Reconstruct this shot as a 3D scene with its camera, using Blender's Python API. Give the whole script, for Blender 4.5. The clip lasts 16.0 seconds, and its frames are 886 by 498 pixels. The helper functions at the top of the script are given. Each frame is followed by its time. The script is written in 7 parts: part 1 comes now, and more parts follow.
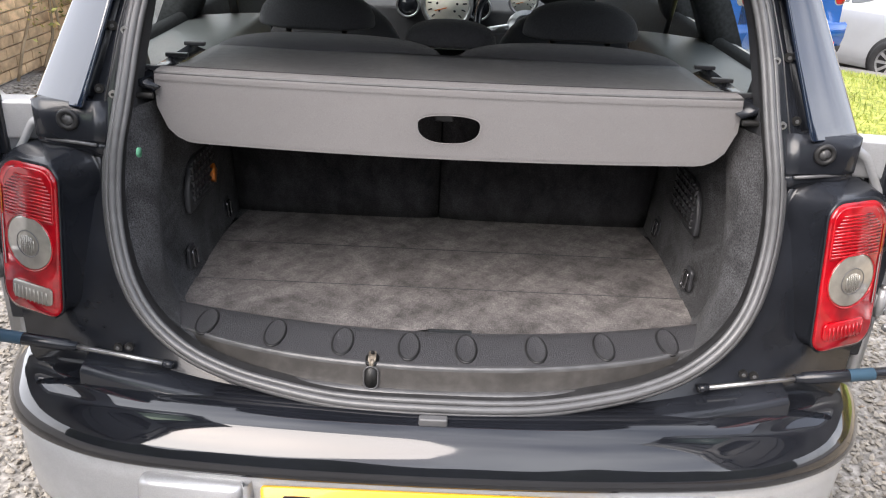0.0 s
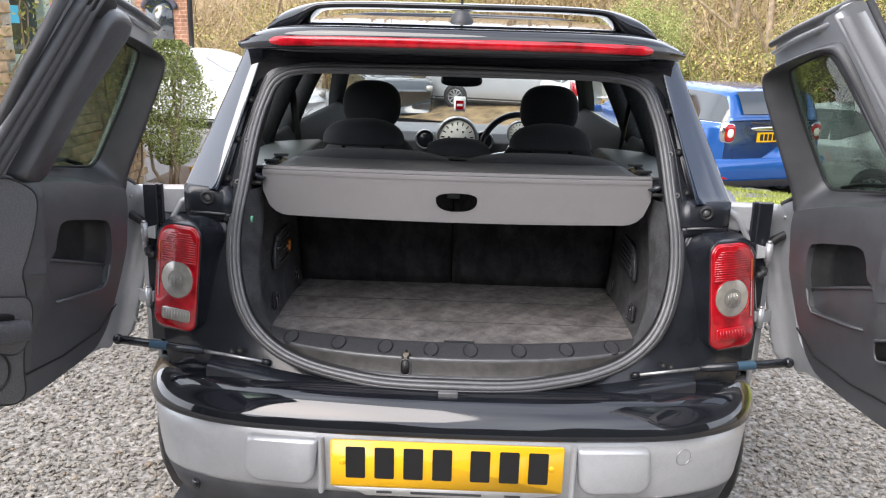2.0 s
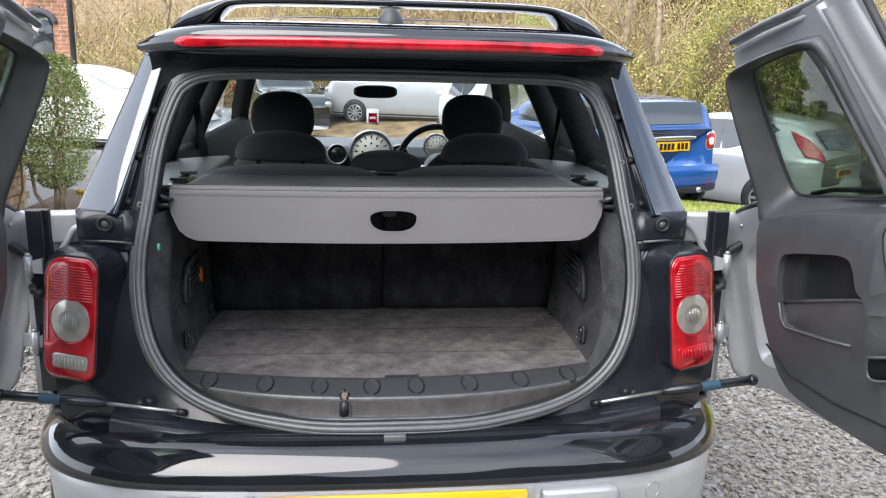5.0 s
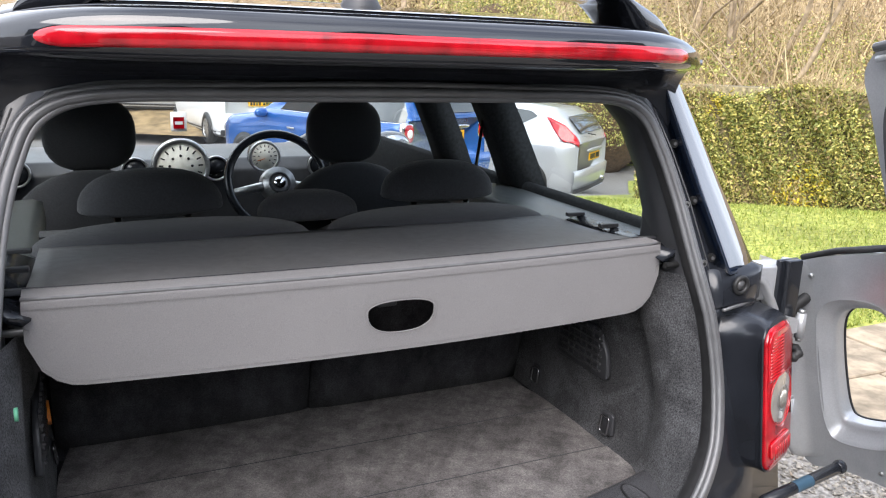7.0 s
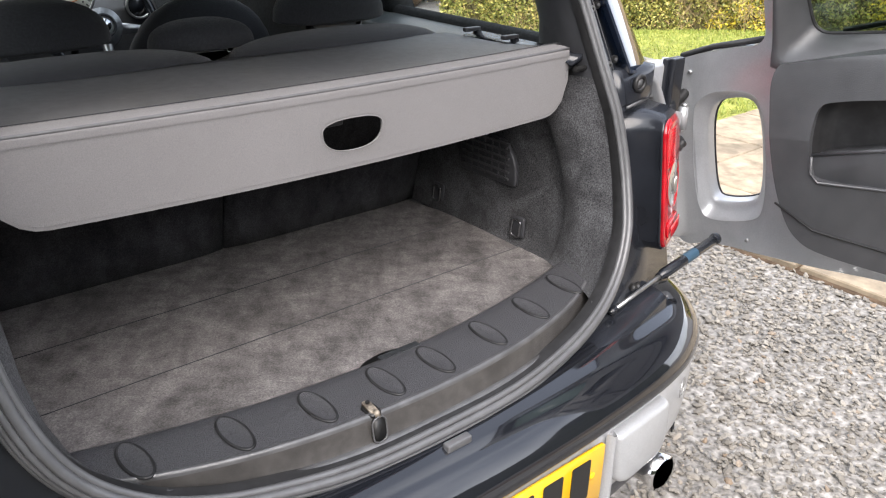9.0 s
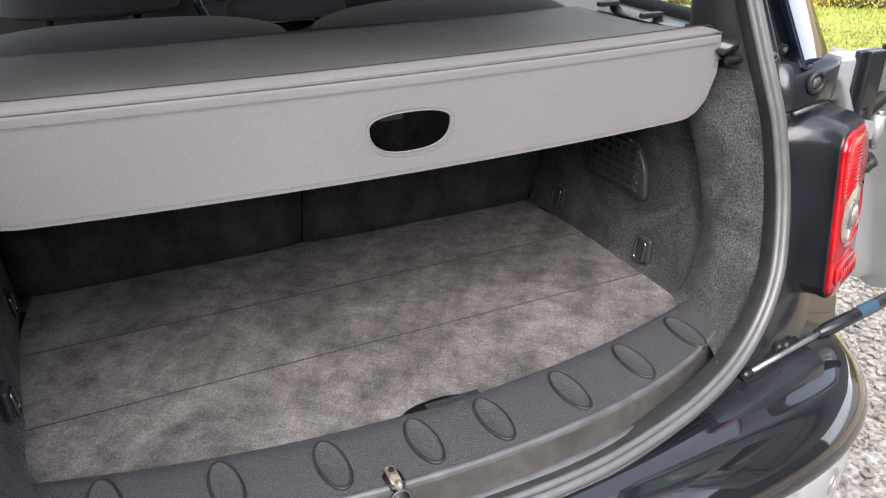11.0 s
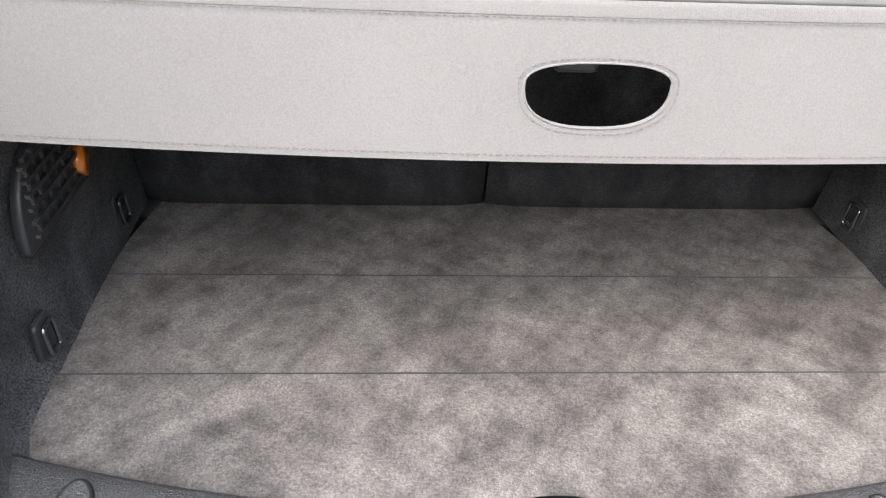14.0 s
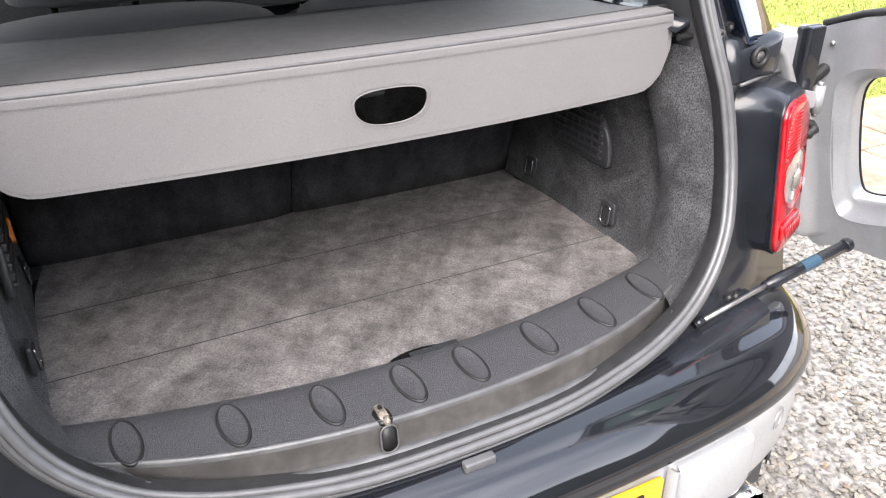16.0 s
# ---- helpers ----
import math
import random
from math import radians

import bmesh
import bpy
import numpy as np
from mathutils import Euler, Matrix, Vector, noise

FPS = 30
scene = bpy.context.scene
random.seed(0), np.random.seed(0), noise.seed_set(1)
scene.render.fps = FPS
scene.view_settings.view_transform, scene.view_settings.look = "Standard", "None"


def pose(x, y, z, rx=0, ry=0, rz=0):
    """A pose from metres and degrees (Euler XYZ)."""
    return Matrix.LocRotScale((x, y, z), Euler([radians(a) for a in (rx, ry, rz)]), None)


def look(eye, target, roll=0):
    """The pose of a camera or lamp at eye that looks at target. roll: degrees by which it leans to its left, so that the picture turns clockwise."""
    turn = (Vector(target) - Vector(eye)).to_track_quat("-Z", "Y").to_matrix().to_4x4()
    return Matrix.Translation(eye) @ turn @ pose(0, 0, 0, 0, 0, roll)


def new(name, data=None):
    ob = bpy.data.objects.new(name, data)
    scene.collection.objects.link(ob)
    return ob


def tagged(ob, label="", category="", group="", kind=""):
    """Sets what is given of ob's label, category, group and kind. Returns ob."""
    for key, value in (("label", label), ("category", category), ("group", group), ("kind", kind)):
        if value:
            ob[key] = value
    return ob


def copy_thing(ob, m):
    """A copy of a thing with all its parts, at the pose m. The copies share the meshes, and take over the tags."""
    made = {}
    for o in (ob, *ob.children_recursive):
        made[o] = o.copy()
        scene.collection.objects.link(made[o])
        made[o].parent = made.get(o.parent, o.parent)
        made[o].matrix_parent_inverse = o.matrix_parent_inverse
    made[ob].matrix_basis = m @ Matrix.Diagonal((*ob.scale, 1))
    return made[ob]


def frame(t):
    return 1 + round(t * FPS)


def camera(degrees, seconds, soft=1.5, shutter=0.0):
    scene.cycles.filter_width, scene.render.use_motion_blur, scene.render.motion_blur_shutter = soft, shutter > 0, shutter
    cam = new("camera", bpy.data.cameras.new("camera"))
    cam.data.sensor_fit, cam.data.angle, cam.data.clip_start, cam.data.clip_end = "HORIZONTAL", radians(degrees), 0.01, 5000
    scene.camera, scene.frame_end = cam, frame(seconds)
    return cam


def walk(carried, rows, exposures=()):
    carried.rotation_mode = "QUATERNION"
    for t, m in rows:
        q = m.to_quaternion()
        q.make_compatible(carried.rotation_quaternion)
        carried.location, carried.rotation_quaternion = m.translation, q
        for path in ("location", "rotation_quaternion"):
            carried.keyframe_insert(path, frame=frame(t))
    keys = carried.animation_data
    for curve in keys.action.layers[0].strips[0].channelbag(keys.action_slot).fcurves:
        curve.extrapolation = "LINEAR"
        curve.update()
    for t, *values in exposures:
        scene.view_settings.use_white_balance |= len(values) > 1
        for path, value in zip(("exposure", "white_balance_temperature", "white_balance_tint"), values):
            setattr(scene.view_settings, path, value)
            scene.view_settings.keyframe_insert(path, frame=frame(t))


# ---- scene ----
cam = camera(57.9, 16.0, soft=1.15)
PATH = [
    (0, (-0.007, -1.215, 1.401), (0.006, 0.601, 0.563), 2.8),
    (0.5, (0.036, -1.392, 1.427), (0.011, 0.465, 0.685), 2.1),
    (1, (0.041, -1.556, 1.434), (-0.014, 0.337, 0.793), 1.6),
    (1.5, (0.018, -1.742, 1.416), (-0.036, 0.175, 0.848), 1.4),
    (2, (0.01, -1.873, 1.419), (-0.028, 0.061, 0.91), 1.6),
    (2.5, (0.033, -2.007, 1.424), (0.0, -0.065, 0.949), 1.6),
    (3, (0.047, -2.102, 1.414), (0.014, -0.152, 0.969), 1.6),
    (3.2, (0.058, -2.108, 1.411), (0.018, -0.155, 0.979), 1.5),
    (5.3, (-0.121, -1.555, 1.383), (0.12, 0.369, 0.896), 0.9),
    (5.5, (-0.162, -1.47, 1.412), (0.104, 0.447, 0.908), 0.6),
    (6, (-0.313, -1.277, 1.41), (0.178, 0.595, 0.908), 0.8),
    (6.5, (-0.411, -1.121, 1.39), (0.317, 0.678, 0.909), 1.2),
    (7, (-0.412, -0.957, 1.404), (0.416, 0.797, 0.918), 1.9),
    (7.5, (-0.459, -0.904, 1.401), (0.478, 0.81, 0.971), 0.3),
    (8, (-0.559, -0.847, 1.408), (0.575, 0.742, 0.974), 0.3),
    (8.5, (-0.605, -0.873, 1.381), (0.594, 0.592, 0.736), 0.9),
    (9, (-0.619, -0.882, 1.361), (0.56, 0.503, 0.528), 1.2),
    (9.2, (-0.618, -0.886, 1.356), (0.55, 0.49, 0.495), 1.1),
    (11.3, (-0.34, -0.703, 1.309), (0.43, 0.906, 0.405), 0.5),
    (11.5, (-0.342, -0.661, 1.293), (0.446, 0.936, 0.383), 0.8),
    (12, (-0.348, -0.544, 1.259), (0.471, 1.008, 0.3), 1.3),
    (12.5, (-0.335, -0.48, 1.235), (0.399, 1.075, 0.214), 2.2),
    (13, (-0.256, -0.447, 1.24), (0.168, 1.185, 0.165), 2.2),
    (13.5, (-0.188, -0.459, 1.235), (-0.069, 1.222, 0.157), 2.8),
    (14, (-0.14, -0.464, 1.236), (-0.007, 1.214, 0.156), 2.9),
    (14.5, (-0.145, -0.5, 1.257), (0.221, 1.138, 0.17), 2.3),
    (15, (-0.235, -0.571, 1.287), (0.461, 0.972, 0.221), 0.4),
    (15.5, (-0.339, -0.681, 1.335), (0.439, 0.854, 0.316), 0.3),
    (16, (-0.397, -0.853, 1.356), (0.419, 0.706, 0.405), 0.1),
]
EXPOSURE = [(0.0, 1.18, 6720, 15), (1.0, 1.15, 6600, 15), (3.0, 0.6, 6400, 13), (5.5, 0.95, 6250, 12), (7.0, 1.05, 6350, 14), (8.0, 1.0, 6450, 13), (9.0, 1.2, 6620, 14), (11.5, 1.5, 6650, 14), (12.5, 1.95, 6700, 12), (13.5, 2.1, 6680, 10), (14.5, 2.1, 6700, 12), (15.5, 1.75, 6650, 14), (16.0, 1.75, 6620, 15)]
walk(cam, [(t, look(eye, target, roll)) for t, eye, target, roll in PATH], EXPOSURE)

# world and sun
world = bpy.data.worlds.new("sky")
scene.world = world
world.use_nodes = True
wn = world.node_tree.nodes
sky = wn.new("ShaderNodeTexSky")
sky.sky_type = "NISHITA"
sky.sun_disc = False
SUN_EL, SUN_AZ = 46.0, 213.0
sky.sun_elevation, sky.sun_rotation = radians(SUN_EL), radians(SUN_AZ)
sky.air_density, sky.dust_density, sky.ozone_density = 1.0, 2.5, 1.0
world.node_tree.links.new(sky.outputs[0], wn["Background"].inputs[0])
wn["Background"].inputs[1].default_value = 0.15
# broken bright cloud over the sky
wco, wno, wra = wn.new("ShaderNodeTexCoord"), wn.new("ShaderNodeTexNoise"), wn.new("ShaderNodeValToRGB")
wno.inputs["Scale"].default_value, wno.inputs["Detail"].default_value, wno.inputs["Distortion"].default_value = 1.7, 8.0, 0.4
wra.color_ramp.elements[0].position, wra.color_ramp.elements[1].position = 0.36, 0.60
wra.color_ramp.elements[0].color = (0.25, 0.25, 0.25, 1)
# thicker cloud on the cottage side
wsep, wlean = wn.new("ShaderNodeSeparateXYZ"), wn.new("ShaderNodeMath")
wlean.operation = "MULTIPLY_ADD"
wlean.inputs[1].default_value = -0.17
cloud = wn.new("ShaderNodeBackground")
cloud.inputs[0].default_value, cloud.inputs[1].default_value = (0.90, 0.965, 1.04, 1), 1.8
wmix = wn.new("ShaderNodeMixShader")
for a, b in ((wco.outputs["Generated"], wno.inputs["Vector"]), (wsep.outputs["X"], wlean.inputs[0]), (wco.outputs["Generated"], wsep.inputs[0]), (wno.outputs["Fac"], wlean.inputs[2]), (wlean.outputs[0], wra.inputs["Fac"]), (wra.outputs["Color"], wmix.inputs[0]),
             (wn["Background"].outputs[0], wmix.inputs[1]), (cloud.outputs[0], wmix.inputs[2]), (wmix.outputs[0], wn["World Output"].inputs[0])):
    world.node_tree.links.new(a, b)
sun = new("sun", bpy.data.lights.new("sun", "SUN"))
sun.data.energy, sun.data.angle, sun.data.color = 2.3, radians(50.0), (1.0, 0.95, 0.88)
sun_way = Vector((math.sin(radians(SUN_AZ)) * math.cos(radians(SUN_EL)), math.cos(radians(SUN_AZ)) * math.cos(radians(SUN_EL)), math.sin(radians(SUN_EL))))
sun.matrix_world = look(sun_way * 50, (0, 0, 0))

# ---- materials ----
def material(name, base, rough=0.5, metal=0.0, coat=0.0, trans=0.0, ior=1.45, vary=0.0, scale=40.0, bump=0.0, bump_scale=300.0, spec=0.5,
             stain=0.0, stain_scale=5.0, tint=None, sheen=0.0, emit=None, detail=6.0, soft=False):
    m = bpy.data.materials.new(name)
    m.use_nodes = True
    t = m.node_tree
    b = t.nodes["Principled BSDF"]
    b.inputs["Base Color"].default_value = (*base, 1)
    b.inputs["Roughness"].default_value = rough
    b.inputs["Metallic"].default_value = metal
    b.inputs["Coat Weight"].default_value = coat
    b.inputs["Coat Roughness"].default_value = 0.04
    b.inputs["Transmission Weight"].default_value = trans
    b.inputs["IOR"].default_value = ior
    b.inputs["Specular IOR Level"].default_value = spec
    b.inputs["Sheen Weight"].default_value = sheen
    if emit:
        b.inputs["Emission Color"].default_value = (*emit[:3], 1)
        b.inputs["Emission Strength"].default_value = emit[3]
    if vary or bump or stain:
        co = t.nodes.new("ShaderNodeTexCoord")
    out = None
    if vary or stain:
        n1 = t.nodes.new("ShaderNodeTexNoise")
        n1.inputs["Scale"].default_value, n1.inputs["Detail"].default_value = scale, detail
        t.links.new(co.outputs["Object"], n1.inputs["Vector"])
        r1 = t.nodes.new("ShaderNodeValToRGB")
        r1.color_ramp.elements[0].position, r1.color_ramp.elements[1].position = 0.3, 0.7
        lo, hi = [c * (1 - vary) for c in base], [min(1, c * (1 + vary)) for c in (tint or base)]
        r1.color_ramp.elements[0].color, r1.color_ramp.elements[1].color = (*lo, 1), (*hi, 1)
        t.links.new(n1.outputs["Fac"], r1.inputs["Fac"])
        out = r1.outputs["Color"]
        if stain:
            n2 = t.nodes.new("ShaderNodeTexNoise")
            n2.inputs["Scale"].default_value, n2.inputs["Detail"].default_value, n2.inputs["Roughness"].default_value = stain_scale, 9.0, 0.62
            n2.inputs["Distortion"].default_value = 0.15 if soft else 0.5
            t.links.new(co.outputs["Object"], n2.inputs["Vector"])
            r2 = t.nodes.new("ShaderNodeValToRGB")
            r2.color_ramp.elements[0].position, r2.color_ramp.elements[1].position = (0.38, 0.60) if soft else (0.40, 0.58)
            r2.color_ramp.elements[0].color, r2.color_ramp.elements[1].color = (1 - stain,) * 3 + (1,), (1, 1, 1, 1)
            t.links.new(n2.outputs["Fac"], r2.inputs["Fac"])
            mx = t.nodes.new("ShaderNodeMix")
            mx.data_type, mx.blend_type = "RGBA", "MULTIPLY"
            mx.inputs[0].default_value = 1.0
            t.links.new(out, mx.inputs[6])
            t.links.new(r2.outputs["Color"], mx.inputs[7])
            out = mx.outputs[2]
        t.links.new(out, b.inputs["Base Color"])
    if bump:
        n3 = t.nodes.new("ShaderNodeTexNoise")
        n3.inputs["Scale"].default_value, n3.inputs["Detail"].default_value = bump_scale, 3.0
        t.links.new(co.outputs["Object"], n3.inputs["Vector"])
        bm_ = t.nodes.new("ShaderNodeBump")
        bm_.inputs["Strength"].default_value, bm_.inputs["Distance"].default_value = min(1.0, bump), 0.002
        t.links.new(n3.outputs["Fac"], bm_.inputs["Height"])
        t.links.new(bm_.outputs["Normal"], b.inputs["Normal"])
    return m


GLOSS_BLACK = material("gloss_black_paint", (0.009, 0.010, 0.013), 0.06, coat=0.7, vary=0.2, scale=6, spec=0.5)
# black acrylic; the blue in its base imitates reflected sky
PIANO = material("sky_tinted_black_acrylic", (0.007, 0.013, 0.028), 0.04, coat=1.0, vary=0.2, scale=6, spec=1.0)
SATIN_BLACK = material("satin_black_paint", (0.016, 0.018, 0.023), 0.24, coat=0.25, vary=0.3, scale=9, stain=0.2, spec=0.4)
PLASTIC = material("black_grained_plastic", (0.052, 0.052, 0.056), 0.36, bump=1.0, bump_scale=520, vary=0.6, scale=480, spec=0.7)
PLASTIC_SOFT = material("soft_black_plastic", (0.040, 0.041, 0.045), 0.42, vary=0.2, scale=20, bump=0.15, bump_scale=600)
TRIM_BLACK = material("moulded_black_trim", (0.050, 0.051, 0.055), 0.36, vary=0.2, scale=20, bump=0.35, bump_scale=800, spec=1.0)
PEBBLED = material("pebbled_black_trim", (0.080, 0.079, 0.081), 0.40, vary=0.25, scale=420, bump=1.0, bump_scale=400, spec=0.8, detail=2.0)
CARPET = material("charcoal_carpet", (0.038, 0.039, 0.043), 0.95, vary=0.45, scale=420, bump=0.9, bump_scale=360, stain=0.5, stain_scale=11, sheen=0.05, tint=(0.080, 0.081, 0.085), detail=4.0, spec=0.2)
def velour(name, base, sheen=0.2):
    """Brushed velour: fine nap, soft strokes in two directions, worn patches."""
    m = material(name, base, 0.95, vary=0.26, scale=330, bump=0.7, bump_scale=420, stain=0.22, stain_scale=14, sheen=sheen, spec=0.2, soft=True, tint=tuple(c * 1.08 for c in base))
    t = m.node_tree
    b = t.nodes["Principled BSDF"]
    col = b.inputs["Base Color"].links[0].from_socket
    co = t.nodes.new("ShaderNodeTexCoord")
    for turn, stretch, scale, low, p0, p1 in ((-52, 2.8, 5.5, 0.70, 0.36, 0.60), (-34, 2.3, 11.0, 0.60, 0.34, 0.58), (44, 1.8, 19.0, 0.66, 0.34, 0.56), (15, 1.0, 640.0, 0.62, 0.36, 0.62)):
        mp, nz, rp, mx = t.nodes.new("ShaderNodeMapping"), t.nodes.new("ShaderNodeTexNoise"), t.nodes.new("ShaderNodeValToRGB"), t.nodes.new("ShaderNodeMix")
        mp.inputs["Rotation"].default_value = (0, 0, radians(turn))
        mp.vector_type = "TEXTURE"
        mp.inputs["Scale"].default_value = (1 / stretch, 1.0, 1.0)
        nz.inputs["Scale"].default_value, nz.inputs["Detail"].default_value, nz.inputs["Roughness"].default_value, nz.inputs["Distortion"].default_value = scale, 4.5, 0.62, 0.15
        rp.color_ramp.elements[0].position, rp.color_ramp.elements[1].position = p0, p1
        rp.color_ramp.elements[0].color, rp.color_ramp.elements[1].color = (low, low, low, 1), (1.0, 1.0, 1.0, 1)
        mx.data_type, mx.blend_type = "RGBA", "MULTIPLY"
        mx.inputs[0].default_value = 1.0
        t.links.new(co.outputs["Object"], mp.inputs["Vector"])
        t.links.new(mp.outputs["Vector"], nz.inputs["Vector"])
        t.links.new(nz.outputs["Fac"], rp.inputs["Fac"])
        t.links.new(col, mx.inputs[6])
        t.links.new(rp.outputs["Color"], mx.inputs[7])
        col = mx.outputs[2]
    t.links.new(col, b.inputs["Base Color"])
    return m


SUEDE = velour("grey_velour_floor", (0.214, 0.197, 0.192), 0.03)
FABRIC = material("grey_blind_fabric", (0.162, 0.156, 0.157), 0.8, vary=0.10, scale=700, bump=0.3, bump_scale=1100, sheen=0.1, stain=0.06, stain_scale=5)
# same fabric on the blind's top, its shade put into a darker base
FABRIC_TOP_SHADED = material("shaded_grey_blind_top", (0.098, 0.098, 0.101), 0.55, vary=0.15, scale=60, bump=0.2, bump_scale=900)
CARD = material("black_inner_trim", (0.022, 0.024, 0.026), 0.8, vary=0.3, scale=120, bump=0.3, bump_scale=700, spec=0.15)
SILL_LIP = material("smooth_grey_sill_edge", (0.085, 0.085, 0.088), 0.28, vary=0.15, scale=40, bump=0.2, bump_scale=900, stain=0.2, stain_scale=20, spec=0.7)
SILL_FACE = material("brown_grey_sill_face", (0.062, 0.058, 0.055), 0.42, vary=0.2, scale=60, bump=0.3, bump_scale=1100, stain=0.25, stain_scale=14, spec=0.6)
WORN = material("worn_latch_steel", (0.36, 0.31, 0.25), 0.5, metal=0.5, vary=0.4, scale=160, stain=0.5, stain_scale=60)
SEAT = material("black_seat_cloth", (0.020, 0.021, 0.025), 0.85, vary=0.3, scale=300, bump=0.5, bump_scale=900, sheen=0.1)
RUBBER = material("black_rubber", (0.022, 0.022, 0.023), 0.5, vary=0.25, scale=80, stain=0.3, stain_scale=20)
SEAL_M = material("door_seal_rubber", (0.098, 0.099, 0.103), 0.34, vary=0.10, scale=60, stain=0.12, stain_scale=14, spec=0.7)
SILVER = material("silver_metallic_paint", (0.45, 0.46, 0.475), 0.36, metal=0.42, coat=0.6, vary=0.06, scale=400, stain=0.12, stain_scale=6)
RED_LENS = material("red_lens", (0.36, 0.004, 0.010), 0.10, coat=0.8, vary=0.5, scale=26, spec=0.4)
RED_RIB = material("ribbed_red_lens", (0.42, 0.004, 0.010), 0.15, coat=0.8, vary=0.25, scale=60)
CLEAR_LENS = material("clear_lens_over_reflector", (0.37, 0.35, 0.31), 0.14, metal=0.35, coat=1.0, vary=0.18, scale=40)
CHROME = material("chrome", (0.75, 0.75, 0.76), 0.1, metal=1.0, vary=0.05, scale=50)
STEEL = material("dull_steel", (0.45, 0.45, 0.45), 0.38, metal=0.9, vary=0.2, scale=90)
YELLOW = material("yellow_plate", (0.80, 0.43, 0.006), 0.35, vary=0.03, scale=30, coat=0.4)
PLATE_INK = material("plate_ink", (0.012, 0.012, 0.012), 0.45)
WHITE = material("white_plastic", (0.75, 0.75, 0.73), 0.4, vary=0.05, scale=30)
DIAL = material("dial_face", (0.85, 0.82, 0.72), 0.5, vary=0.05, scale=60)
LENS_CORE = material("lens_core_reflector", (0.33, 0.32, 0.29), 0.22, metal=0.4, coat=1.0, vary=0.3, scale=160)
ORANGE = material("orange_reflector", (0.75, 0.22, 0.03), 0.3, coat=0.8)
HOOK = material("dark_chrome", (0.22, 0.22, 0.23), 0.25, metal=0.9, vary=0.2, scale=60)
BLUE_TXT = material("blue_print", (0.03, 0.07, 0.11), 0.5)
GREEN_CAP = material("green_plug", (0.10, 0.32, 0.2), 0.5)


def glass_material(name, colour, alpha):
    m = bpy.data.materials.new(name)
    m.use_nodes = True
    t = m.node_tree
    t.nodes.clear()
    o = t.nodes.new("ShaderNodeOutputMaterial")
    g = t.nodes.new("ShaderNodeBsdfGlossy")
    g.inputs["Roughness"].default_value = 0.02
    tr = t.nodes.new("ShaderNodeBsdfTransparent")
    tr.inputs["Color"].default_value = (*colour, 1)
    f = t.nodes.new("ShaderNodeLayerWeight")
    f.inputs["Blend"].default_value = 0.5
    pw = t.nodes.new("ShaderNodeMath")
    pw.operation = "POWER"
    pw.inputs[1].default_value = 4.0
    t.links.new(f.outputs["Facing"], pw.inputs[0])
    ad = t.nodes.new("ShaderNodeMath")
    ad.operation = "MULTIPLY_ADD"
    ad.inputs[1].default_value, ad.inputs[2].default_value = 0.7, alpha
    t.links.new(pw.outputs[0], ad.inputs[0])
    mx = t.nodes.new("ShaderNodeMixShader")
    t.links.new(ad.outputs[0], mx.inputs[0])
    t.links.new(tr.outputs[0], mx.inputs[1])
    t.links.new(g.outputs[0], mx.inputs[2])
    t.links.new(mx.outputs[0], o.inputs[0])
    return m


GLASS = glass_material("clear_glass", (0.90, 0.95, 0.93), 0.04)
GLASS_TINT = glass_material("tinted_glass", (0.52, 0.59, 0.53), 0.06)
SHELF = material("satin_grey_shelf", (0.060, 0.067, 0.068), 0.38, vary=0.12, scale=20, bump=0.2, bump_scale=900)


# ---- mesh tools ----
def part(name, bm, mat, parent=None, label="", smooth=True, bevel=0.0, solid=0.0, seg=2):
    me = bpy.data.meshes.new(name)
    bm.normal_update()
    bm.to_mesh(me)
    bm.free()
    me.materials.append(mat)
    if smooth:
        for p in me.polygons:
            p.use_smooth = True
    ob = new(name, me)
    if parent is not None:
        ob.parent = parent
    if label:
        tagged(ob, label=label)
    if solid:
        md = ob.modifiers.new("thick", "SOLIDIFY")
        md.thickness, md.offset = solid, -1.0
    if bevel:
        md = ob.modifiers.new("bevel", "BEVEL")
        md.width, md.segments, md.limit_method, md.angle_limit = bevel, seg, "ANGLE", radians(35)
    if smooth and bevel:
        ob.modifiers.new("normals", "WEIGHTED_NORMAL")
    return ob


def grid(fn, nu, nv, close_u=False, bm=None):
    """A sheet of nu x nv points from fn(i, j) with i, j running 0 to 1."""
    bm = bm or bmesh.new()
    vs = [[bm.verts.new(fn(i / (nu if close_u else nu - 1), j / (nv - 1))) for j in range(nv)] for i in range(nu)]
    for i in range(nu if close_u else nu - 1):
        k = (i + 1) % nu
        for j in range(nv - 1):
            bm.faces.new((vs[i][j], vs[k][j], vs[k][j + 1], vs[i][j + 1]))
    return bm


def loft(rings, closed=True, cap=False, bm=None):
    bm = bm or bmesh.new()
    vs = [[bm.verts.new(p) for p in r] for r in rings]
    n = len(rings[0])
    for a, b in zip(vs, vs[1:]):
        for i in range(n if closed else n - 1):
            k = (i + 1) % n
            bm.faces.new((a[i], a[k], b[k], b[i]))
    if cap:
        bm.faces.new(vs[0][::-1])
        bm.faces.new(vs[-1])
    return bm


